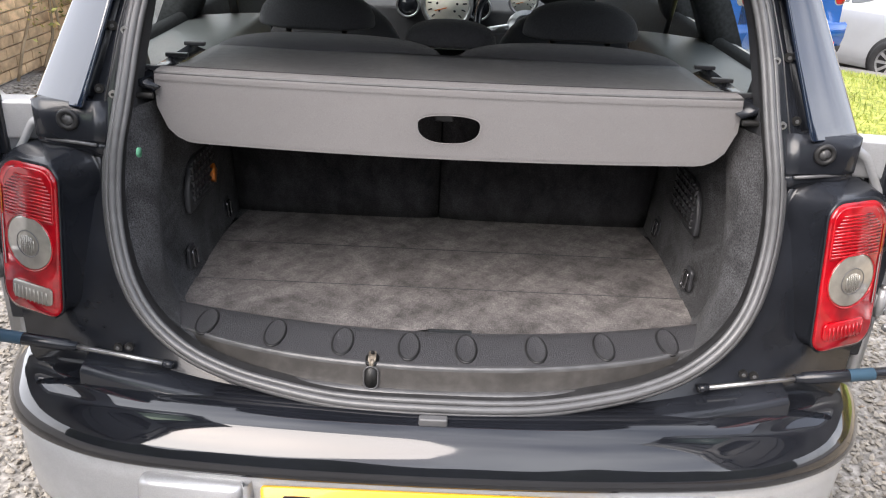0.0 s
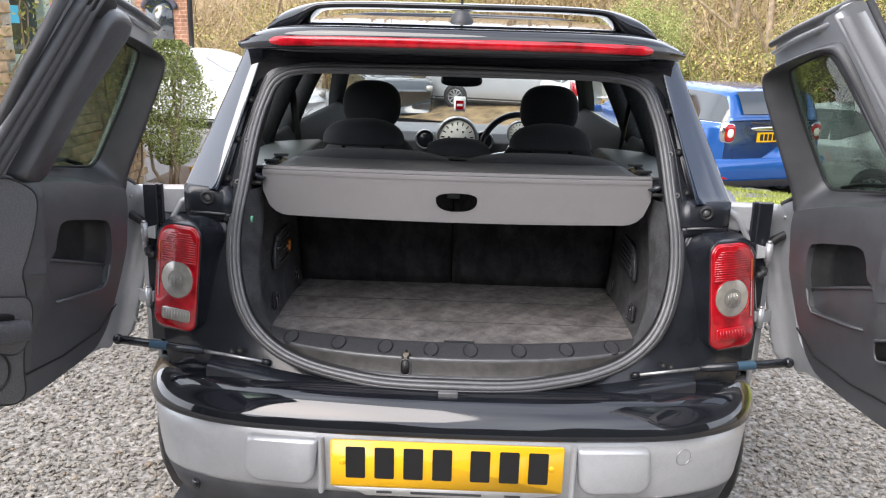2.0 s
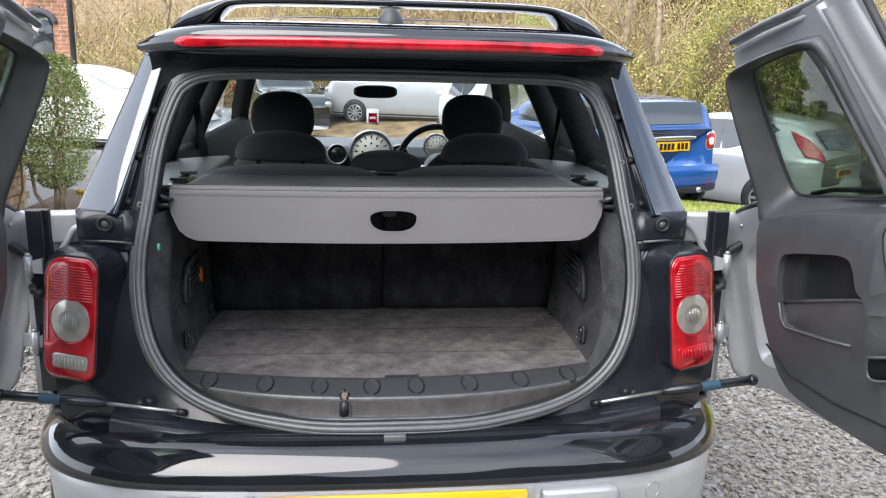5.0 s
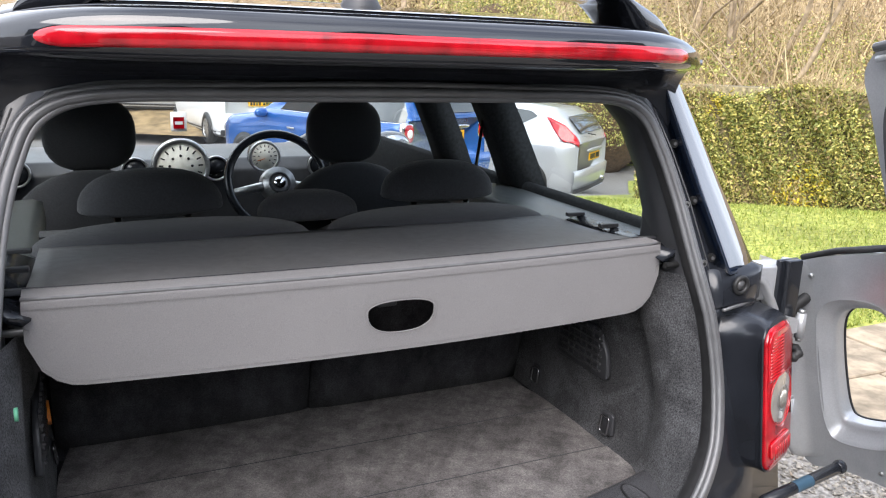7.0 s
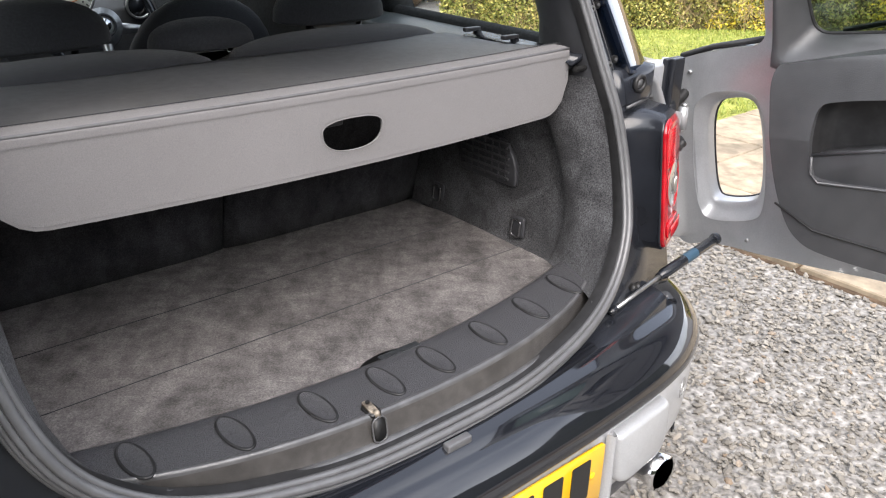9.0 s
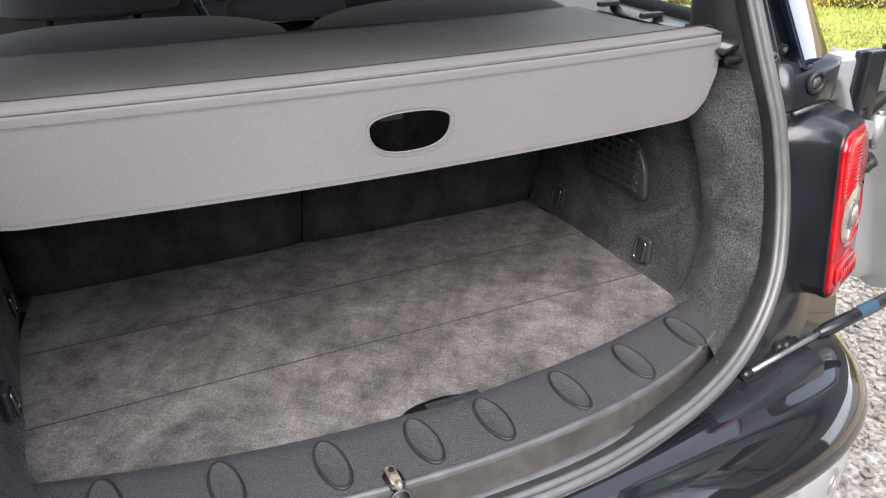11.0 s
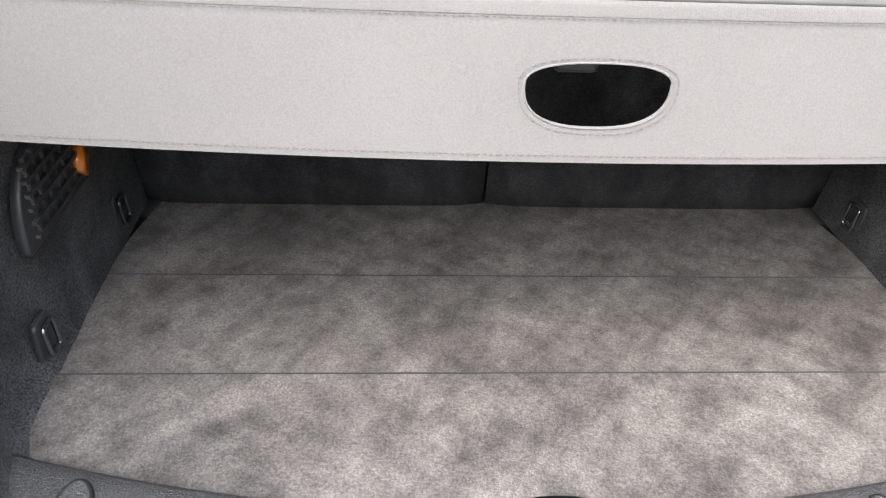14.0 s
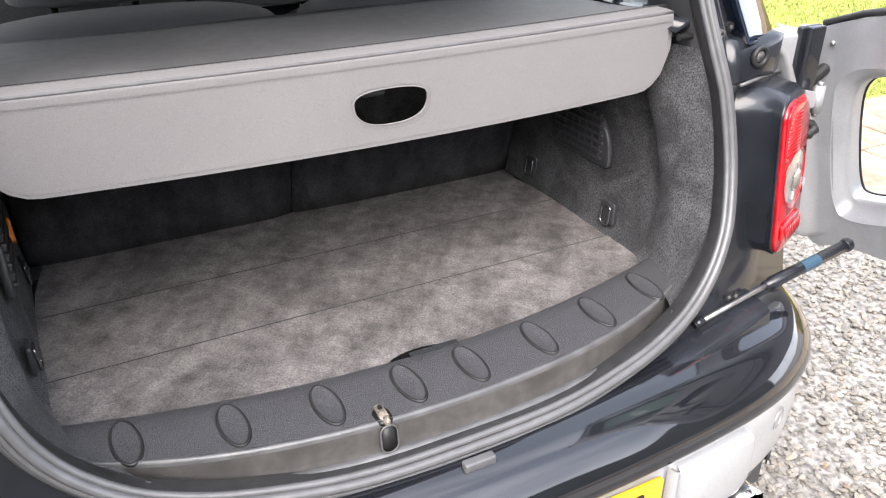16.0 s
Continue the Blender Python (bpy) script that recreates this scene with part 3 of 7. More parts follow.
    part("strip_seam", tube([Vector((s * x, rear_y(x, z) - 0.0085, z)) for x, z in ((0.541, 1.06), (0.523, 1.17), (0.500, 1.25), (0.470, 1.32))], 0.0012, 6), SEAL_M, car)
    # gas strut from the panel corner out to the door
    a, b2, c = Vector((s * 0.428, -0.118, 0.665)), Vector((s * 0.587, -0.104, 0.683)), Vector((s * 0.80, -0.086, 0.698))
    strut = part("strut_rod", tube([a, b2], 0.0042, 8), STEEL, car, "steel gas strut rod")
    part("strut_tube", tube([b2, b2.lerp(c, 0.06), b2.lerp(c, 0.07), c], [0.008, 0.008, 0.0105, 0.0105], 12), SATIN_BLACK, strut)
    part("strut_ball", tube([a, a.lerp(b2, 0.10)], 0.0075, 10), SATIN_BLACK, strut)
    part("strut_end", ball(c, (0.013, 0.013, 0.013), u=12, v=8), SATIN_BLACK, strut)
    part("strut_print", tube([b2.lerp(c, 0.42), b2.lerp(c, 0.62)], 0.0107, 12, cap=False), BLUE_TXT, strut)

# step of the panel over the bumper
rows = []
for k in range(25):
    x = -0.575 + 1.15 * k / 24
    y, z = -0.195 + 0.18 * x * x, 0.622 + 0.115 * x * x
    rows.append([Vector((x, y + 0.06, z + 0.010)), Vector((x, y + 0.012, z + 0.004)), Vector((x, y, z - 0.003)), Vector((x, y - 0.004, z - 0.03)), Vector((x, y + 0.06, z - 0.03))])
part("panel_step", loft(rows, True, True), SATIN_BLACK, car, "black step of the panel above the bumper", bevel=0.003)

# striker under the seal
striker = part("door_striker", box((-0.002, -0.198, 0.637), (0.045, 0.014, 0.014)), SEAL_M, car, "small door striker block", bevel=0.003)
part("striker_plate", box((-0.002, -0.203, 0.618), (0.04, 0.012, 0.016)), STEEL, striker, bevel=0.002)

# roof, spoiler, high brake light
def cushion_shape(c, s):
    return ball(c, s, u=28, v=16)


def lip_y(u):
    return -0.035 * (1 - u * u) + 0.085 * abs(u) ** 6


def roof_point(i, j):
    u = math.sin((i - 0.5) * math.pi)
    y = lerp(0.02, 2.05, j)
    w = 0.523 + 0.045 * math.sin(min(1, j * 3) * 1.57)
    z = 1.440 - (0.036 + 0.02 * min(1, j * 4)) * abs(u) ** 7 + 0.036 * math.sin(j * 3.0) - 0.03 * max(0, j - 0.6) + 0.012 * (1 - max(0.0, 1 - j * 4) ** 2)
    return Vector((u * w, y + lip_y(u) * max(0, 1 - 3 * j), z))


part("roof", grid(roof_point, 49, 18), GLOSS_BLACK, car, "gloss black roof", solid=0.03)
LIP = ((0.03, 1.441, 0.036), (0.012, 1.440, 0.036), (0.0, 1.436, 0.034), (-0.008, 1.429, 0.030), (-0.012, 1.420, 0.020), (-0.012, 1.395, 0.004), (-0.008, 1.387, 0.002), (0.0, 1.383, 0.0), (0.03, 1.379, 0.0))
lip = []
for k in range(-2, 67):
    u = math.sin((max(0, min(64, k)) / 64 - 0.5) * math.pi)
    shut = {-2: 0.0, -1: 0.75, 65: 0.75, 66: 0.0}.get(k, 1.0)
    zm = 1.395
    x = u * (0.523 + (0.004 if shut < 1 else 0))
    lip.append([Vector((x, lip_y(u) + dy, lerp(zm, z - dz * abs(u) ** 7, shut))) for dy, z, dz in LIP])
part("roof_lip", loft(lip, closed=False), GLOSS_BLACK, car, "gloss black roof edge above the doors")
red = []
for k in range(81):
    u = math.sin((k / 80 - 0.5) * math.pi)
    e = math.sqrt(max(0.0, 1 - (max(0, abs(u) - 0.92) / 0.08) ** 2))
    x = 0.438 * u
    red.append([Vector((x, lip_y(x / 0.523) - 0.0125 - dy * e, 1.4065 + h * e - 0.004 * u ** 4)) for h, dy in ((0.0112, -0.002), (0.0105, 0.002), (0.006, 0.004), (0.0, 0.0045), (-0.006, 0.004), (-0.0105, 0.002), (-0.0112, -0.002))])
part("high_brake_light", loft(red, closed=False), RED_LENS, car, "long red high-level brake light")


def header_point(i, j):
    u = -1 + 2 * i
    x = u * 0.507
    z1 = curve_at([(0.0, 1.356), (0.37, 1.352), (0.443, 1.335), (0.49, 1.30), (0.52, 1.28)], abs(x))
    y0, y1 = lip_y(u * 0.97) + 0.006, rear_y(x, z1) - 0.002
    return Vector((x, lerp(y0, y1, math.sin(j * 1.5708) ** 1.2), lerp(1.384, z1, 1 - math.cos(j * 1.5708))))


part("rear_header", grid(header_point, 41, 9), SATIN_BLACK, car, "smooth black header above the load opening")
wr = []
for k in range(81):
    u = math.sin((k / 80 - 0.5) * math.pi)
    a = abs(u)
    zt = 1.434 + 0.064 * (1 - a ** 7) ** 0.75
    f = max(0.0, min(1.0, (a - 0.72) / 0.16))
    zb = lerp(zt - 0.017, 1.424, f * f * (3 - 2 * f))
    hy = 0.068 * (1 - 0.25 * a ** 6)
    wr.append([Vector((u * 0.457, 0.072 + 0.05 * u * u + hy * (abs(math.cos(q)) ** 0.7) * (1 if math.cos(q) > 0 else -1), (zt + zb) / 2 + (zt - zb) / 2 * (abs(math.sin(q)) ** 0.8) * (1 if math.sin(q) > 0 else -1))) for q in [6.28319 * (m + 0.5) / 16 for m in range(16)]])
spoiler = part("roof_spoiler", loft(wr, True, True), GLOSS_BLACK, car, "gloss black arched roof spoiler bar on broad feet")
part("sunroof_deflector", tube([(-0.40, 0.86, 1.484), (-0.30, 0.92, 1.490), (0.0, 0.96, 1.494), (0.28, 0.92, 1.490), (0.37, 0.86, 1.484)], [0.004, 0.010, 0.011, 0.010, 0.003], 8, flat=0.5), SATIN_BLACK, car, "thin black sunroof wind deflector")
aerial = part("aerial_base", tube([(0.0, 0.235, 1.435), (0.0, 0.234, 1.458), (0.0, 0.238, 1.482), (0.0, 0.242, 1.50)], [0.030, 0.032, 0.020, 0.007], 20), PLASTIC_SOFT, car, "rubber roof aerial base")
part("aerial_rod", tube([(0.0, 0.24, 1.48), (0.0, 0.27, 1.60), (0.0, 0.33, 1.86)], [0.004, 0.003, 0.0025], 8), PLASTIC_SOFT, aerial)

# exhaust and rear wheels
part("tailpipe", tube([(0.535, y, 0.306) for y in (-0.03, -0.19, -0.212, -0.212, -0.19, -0.1)], [0.036, 0.036, 0.039, 0.033, 0.030, 0.030], 28, cap=False), CHROME, car, "chrome round tailpipe")


def wheel(name, x, y, z, r, w, parent, rim=STEEL, yaw=0.0):
    m = Matrix.Translation((x, y, z)) @ Matrix.Rotation(yaw, 4, "Z")
    prof = [(0.66, -0.42), (0.74, -0.5), (0.92, -0.5), (1.0, -0.40), (1.0, 0.40), (0.92, 0.5), (0.74, 0.5), (0.66, 0.42)]
    rings = [[m @ Vector((w * b, r * a * math.cos(6.28319 * k / 40), r * a * math.sin(6.28319 * k / 40))) for a, b in prof] for k in range(41)]
    tyre = part(name, loft(rings, closed=False), RUBBER, parent)
    rb = bmesh.new()
    rings = [[m @ Vector((w * b, r * a * math.cos(6.28319 * k / 40), r * a * math.sin(6.28319 * k / 40))) for a, b in ((0.70, -0.44), (0.66, -0.46), (0.62, -0.36), (0.62, 0.36), (0.66, 0.46), (0.70, 0.44))] for k in range(41)]
    loft(rings, closed=False, bm=rb)
    for k in range(10):
        for sx in (-1, 1):
            a = 6.28319 * k / 10
            d, tt = Vector((0, math.cos(a), math.sin(a))), Vector((0, -math.sin(a), math.cos(a)))
            q = [m @ (d * (r * e) + tt * (r * f) + Vector((sx * w * g, 0, 0))) for e, f, g in ((0.08, 0.05, 0.40), (0.66, 0.07, 0.43), (0.66, -0.07, 0.43), (0.08, -0.05, 0.40))]
            q2 = [p - (m.to_3x3() @ Vector((sx * w * 0.1, 0, 0))) for p in q]
            loft([q, q2], True, True, bm=rb)
    disc(m @ Vector((0, 0, 0)), r * 0.13, w * 0.86, "x", 18, rb, m=Matrix.Rotation(yaw, 4, "Z"))
    part("rim", rb, rim, tyre, smooth=False)
    part("wheel_well", disc(m @ Vector((0, 0, 0)), r * 0.62, w * 0.3, "x", 24, m=Matrix.Rotation(yaw, 4, "Z")), PLASTIC_SOFT, tyre)
    return tyre


for s in (-1, 1):
    wheel("wheel", s * 0.738, 0.48, 0.305, 0.305, 0.195, car)
    wheel("wheel", s * 0.738, 3.02, 0.305, 0.305, 0.195, car)

# sides of the body: lower flank, shoulder, pillars, window glass
FLANK = [(0.24, 0.765), (0.34, 0.81), (0.55, 0.84), (0.75, 0.83), (0.90, 0.805), (0.97, 0.785), (1.02, 0.755), (1.045, 0.715), (1.05, 0.68)]
for s in (-1, 1):
    bm = bmesh.new()
    cols = []
    for k in range(37):
        y = lerp(0.02, 3.62, k / 36)
        tuck = 0.085 * max(0, 1 - (y - 0.02) / 0.40) ** 1.6 + 0.25 * max(0, (y - 3.0) / 0.62) ** 2
        col = []
        for z, x in FLANK:
            arch = 0
            for yw in (0.48, 3.02):
                rr = 0.36 ** 2 - (y - yw) ** 2
                if rr > 0 and z < 0.305 + math.sqrt(rr):
                    arch = 0.305 + math.sqrt(rr)
            if y < 0.13:
                arch = max(arch, 0.45)
            low = 0.13 * max(0, 1 - (y - 0.02) / 0.13) * max(0, min(1, (0.56 - z) / 0.2))
            col.append(Vector((s * (x - tuck - low), y, max(z, min(arch, 0.72)) if arch else min(z, 1.05 - 0.30 * max(0, y - 2.7)))))
        cols.append(col)
    part("body_side", loft(cols, closed=False, bm=bm), SILVER, car, "silver body side", solid=0.012)
    part("quarter_edge", loft([[Vector((s * x, y, z)) for x, y, z in ((0.70, 0.05, z0), (0.775 - (0.03 if z0 > 0.95 else 0), 0.035, z0), (0.785 - (0.03 if z0 > 0.95 else 0), 0.07, z0), (0.76, 0.12, z0))] for z0 in (0.62, 0.8, 0.95, 1.0, 1.045)], True, True), SILVER, car, "silver body edge beside the lamp")
    # pillars above the belt: rear edge y, front edge y at belt and at the roof
    for y0, y1, y2, y3 in ((0.84, 0.98, 0.84, 0.95), (1.28, 1.42, 1.25, 1.36), (2.66, 2.76, 1.95, 2.05)):
        rows = []
        for z, xo, t in ((1.03, 0.745, 0.0), (1.12, 0.705, 0.3), (1.22, 0.655, 0.6), (1.32, 0.60, 0.9), (1.40, 0.55, 1.1)):
            a, b = lerp(y0, y2, t), lerp(y1, y3, t)
            rows.append([Vector((s * xo, a, z)), Vector((s * xo, b, z)), Vector((s * (xo - 0.075), b - 0.01, z)), Vector((s * (xo - 0.085), a, z))])
        part("side_pillar", loft(rows, True, True), CARD, car, "dark trimmed body pillar")
    part("side_window", loft([[Vector((s * x, y, z)) for y, x, z in ((0.22, 0.66, 1.045), (0.84, 0.735, 1.045), (1.3, 0.735, 1.045), (2.7, 0.73, 1.045))], [Vector((s * x, y, z)) for y, x, z in ((0.30, 0.52, 1.37), (0.84, 0.58, 1.37), (1.3, 0.58, 1.37), (1.98, 0.575, 1.37))]], closed=False), GLASS, car, "side window glass")
    part("roof_rail_trim", loft([[Vector((s * x, y, z)) for x, z in ((0.50 - c * 0.4, 1.405), (0.60 - c, 1.38), (0.61 - c, 1.35), (0.56 - c, 1.335), (0.49 - c * 0.4, 1.36))] for y, c in ((0.16, 0.105), (0.3, 0.07), (0.6, 0.0), (1.1, 0.0), (2.03, 0.0))], True, True), PLASTIC_SOFT, car)

for s in (-1, 1):
    dm = part("door_mirror", cushion_shape((s * 0.90, 2.42, 0.975), (0.095, 0.06, 0.062)), GLOSS_BLACK, car, "oval door mirror")
    part("mirror_glass", slab([(0.080 * math.cos(6.28319 * k / 28), 0.050 * math.sin(6.28319 * k / 28)) for k in range(28)], lambda x, z, d, s=s: (s * 0.90 + x, 2.362 + d + 0.3 * s * x, 0.975 + z), 0.006), CHROME, dm)
    part("corner_gusset", loft([[Vector((s * x, y, z)) for x, y in ((0.655, 0.040), (0.742, 0.030), (0.748, 0.075), (0.66, 0.085))] for z in (0.985, 1.03, 1.050)], True, True), SILVER, car, "silver body corner above the lamp", bevel=0.006)
    part("door_card", loft([[Vector((s * x, y, z)) for x, z in ((0.60, 0.40), (0.645, 0.80), (0.64, 0.98), (0.660, 1.060), (0.670, 1.070), (0.680, 1.071))] for y in (0.13, 0.5, 0.9, 1.6, 2.7)], closed=False), CARD, car, "dark inner side trim below the windows")
part("headliner", grid(lambda i, j: Vector(((-1 + 2 * i) * 0.52, lerp(0.09, 2.02, j), 1.395 - 0.02 * (2 * i - 1) ** 4)), 9, 4), material("grey_headliner", (0.10, 0.10, 0.10), 0.9, vary=0.05, scale=80), car)
part("windscreen", grid(lambda i, j: Vector(((-1 + 2 * i) * lerp(0.66, 0.53, j), lerp(2.92, 2.04, j) - 0.10 * (2 * i - 1) ** 2, lerp(0.94, 1.39, j))), 11, 5), GLASS, car, "clear front windscreen")
part("bonnet", grid(lambda i, j: Vector(((-1 + 2 * i) * lerp(0.70, 0.62, j), lerp(2.90, 3.65, j) - 0.1 * (2 * i - 1) ** 2 * j, lerp(0.90, 0.76, j) - 0.08 * abs(2 * i - 1) ** 4 - 0.12 * max(0, j - 0.8) * 5 * (j - 0.8))), 17, 12), SILVER, car, "silver bonnet", solid=0.02)
part("car_underside", box((0, 1.75, 0.23), (1.4, 3.7, 0.06)), PLASTIC_SOFT, car, smooth=False)
part("front_end", grid(lambda i, j: Vector(((-1 + 2 * i) * lerp(0.74, 0.62, j), 3.66 - 0.25 * (2 * i - 1) ** 4 + 0.05 * math.sin(j * 3.14), lerp(0.22, 0.74, j))), 15, 6), SILVER, car)


# ---- load space ----
FLOOR_Z, SEAT_Y = 0.683, 0.506
part("load_floor_front", grid(lambda i, j: Vector(((-1 + 2 * i) * 0.471, lerp(-0.026 + 0.32 * ((-1 + 2 * i) * 0.471) ** 2, 0.157, j), FLOOR_Z + 0.0008)), 41, 6), SUEDE, car, "mottled grey velour floor flap", solid=0.012, smooth=False)
part("load_floor", grid(lambda i, j: Vector(((-1 + 2 * i) * lerp(0.472, 0.45, max(0, j * 3 - 2)), lerp(0.160, SEAT_Y + 0.012, j), FLOOR_Z)), 31, 8), SUEDE, car, "mottled grey velour load floor", solid=0.012, smooth=False)
part("floor_fold", tube([(-0.470, 0.335, FLOOR_Z + 0.0002), (0.470, 0.335, FLOOR_Z + 0.0002)], 0.0009, 6), SEAT, car)
part("floor_seam", tube([(-0.470, 0.1585, FLOOR_Z + 0.0004), (0.470, 0.1585, FLOOR_Z + 0.0004)], 0.0010, 6), SEAT, car)
part("floor_base", box((0, 0.25, 0.655), (0.86, 0.50, 0.02)), CARPET, car, smooth=False)


def sill_y(x, d):
    return -0.026 - d + (0.32 + 0.3 * d) * x * x


def sill_line(d, z, n=71):
    """A line across the sill, d behind the floor's edge, drawn in towards the corners."""
    out = []
    for k in range(n):
        u = -1 + 2 * k / (n - 1)
        out.append(Vector((u * 0.462, sill_y(u * 0.462, d * (1 - 0.28 * u ** 4)), z)))
    return out


def sill_strip(profile):
    return loft([sill_line(d, z) for d, z in profile], closed=False)


sill = part("sill_trim", sill_strip([(0.0, 0.688), (0.004, 0.697), (0.010, 0.6995), (0.03, 0.7005), (0.06, 0.7005), (0.09, 0.7003), (0.1135, 0.7003)]), PLASTIC, car, "black grained plastic sill trim with oval dimples")
part("sill_rim", sill_strip([(0.1125, 0.7000), (0.1140, 0.7016), (0.1170, 0.7024), (0.1200, 0.7014), (0.1215, 0.6985), (0.1222, 0.6950)]), SILL_LIP, sill, "smooth pale edge along the sill")
part("sill_face", sill_strip([(0.1220, 0.6955), (0.1240, 0.682), (0.1265, 0.668), (0.1290, 0.662)]), SILL_FACE, sill, "grained upright face of the sill")
for x in (-0.393, -0.272, -0.157, -0.047, 0.047, 0.163, 0.278, 0.391):
    yc = sill_y(x, 0.062)
    tilt = 0.64 * x
    oval = []
    for k in range(28):
        a = 6.28319 * k / 28
        dx, dy = 0.0165 * math.cos(a), 0.041 * math.sin(a)
        oval.append(Vector((x + dx, yc + dy + tilt * dx, 0.7012)))
    part("oval_rim", tube(oval, 0.0024, 6, closed=True), RUBBER, sill)
    mid = Vector((x, yc, 0.7008))
    part("oval_dimple", loft([[mid.lerp(p, q) + Vector((0, 0, 0.0018 * q ** 3)) for p in oval] for q in (0.02, 0.35, 0.6, 0.8, 0.92, 0.99)]), PLASTIC, sill)
# smooth edge from the sill's step to the seal
open_z = [(x, z) for x, z in zip(OPEN_X[:7], OPEN_Z[:7])]
lip = []
for p in sill_line(0.1285, 0.6625):
    q = Vector((p.x * 1.045, 0, curve_at(open_z, abs(p.x) * 1.045) + 0.006))
    q.y = rear_y(q.x, q.z) + 0.004
    lip.append([p, p.lerp(q, 0.12) + Vector((0, 0, 0.0025)), p.lerp(q, 0.6) + Vector((0, 0, 0.003)), q])
part("sill_edge", loft(lip, closed=False), SILL_LIP, sill, "smooth grey lip of the sill trim")
# latch slot in the sill step
slot_face = lambda x, z, d: (-0.1035 + x, -0.1485 + 0.16 * (z + 0.004) + d, 0.6805 + z)
part("latch_slot", slab(rounded(0.021, 0.036, 0.0095), lambda x, z, d: slot_face(x, z, d - 0.0035), 0.004), PLATE_INK, sill, "dark latch slot in the sill")
part("latch_slot_top", slab(rounded(0.021, 0.030, 0.008), lambda x, y, d: (-0.1035 + x, -0.131 + y, 0.7022 - d), 0.004), PLATE_INK, sill)
part("slot_frame", tube([slot_face(x * 1.08, z * 1.04, -0.004) for x, z in rounded(0.021, 0.036, 0.0095)], 0.0014, 6, closed=True), SILL_LIP, sill)
part("latch_plate", slab(rounded(0.0125, 0.026, 0.004), lambda x, y, d: (-0.1035 + x, -0.128 + y, 0.7062 + 0.12 * y - d), 0.004, 0.0012), WORN, sill, "worn steel latch plate")
part("latch_hook", tube([(-0.1035, -0.139, 0.7045), (-0.1035, -0.1455, 0.7030), (-0.1035, -0.1475, 0.697)], [0.0052, 0.005, 0.004], 8, flat=0.55), WORN, sill, "worn steel latch tongue")
part("latch_rivet", disc((-0.1035, -0.123, 0.7095), 0.0032, 0.003, "z", 12), PLATE_INK, sill, smooth=False)
notch = [(0.055 * math.cos(a), 0.024 * math.sin(a)) for a in [math.pi * k / 20 for k in range(21)]]
part("floor_grip_hole", slab(notch, lambda x, y, d: (0.005 + x, -0.028 + y, FLOOR_Z + 0.0045 - d), 0.002), PLATE_INK, car)
part("grip_tab", box((0.02, -0.031, 0.6995), (0.075, 0.012, 0.003)), CARD, car, bevel=0.001)

# carpeted side trims
SIDE_Z = [0.684, 0.70, 0.73, 0.775, 0.83, 0.90, 0.96, 1.01, 1.048]
SIDE_XA = [0.375, 0.402, 0.447, 0.482, 0.507, 0.519, 0.518, 0.513, 0.507]
SIDE_XB = [0.463, 0.472, 0.481, 0.488, 0.491, 0.492, 0.492, 0.490, 0.488]
SIDE_XC = [0.472, 0.475, 0.479, 0.480, 0.480, 0.480, 0.480, 0.479, 0.478]
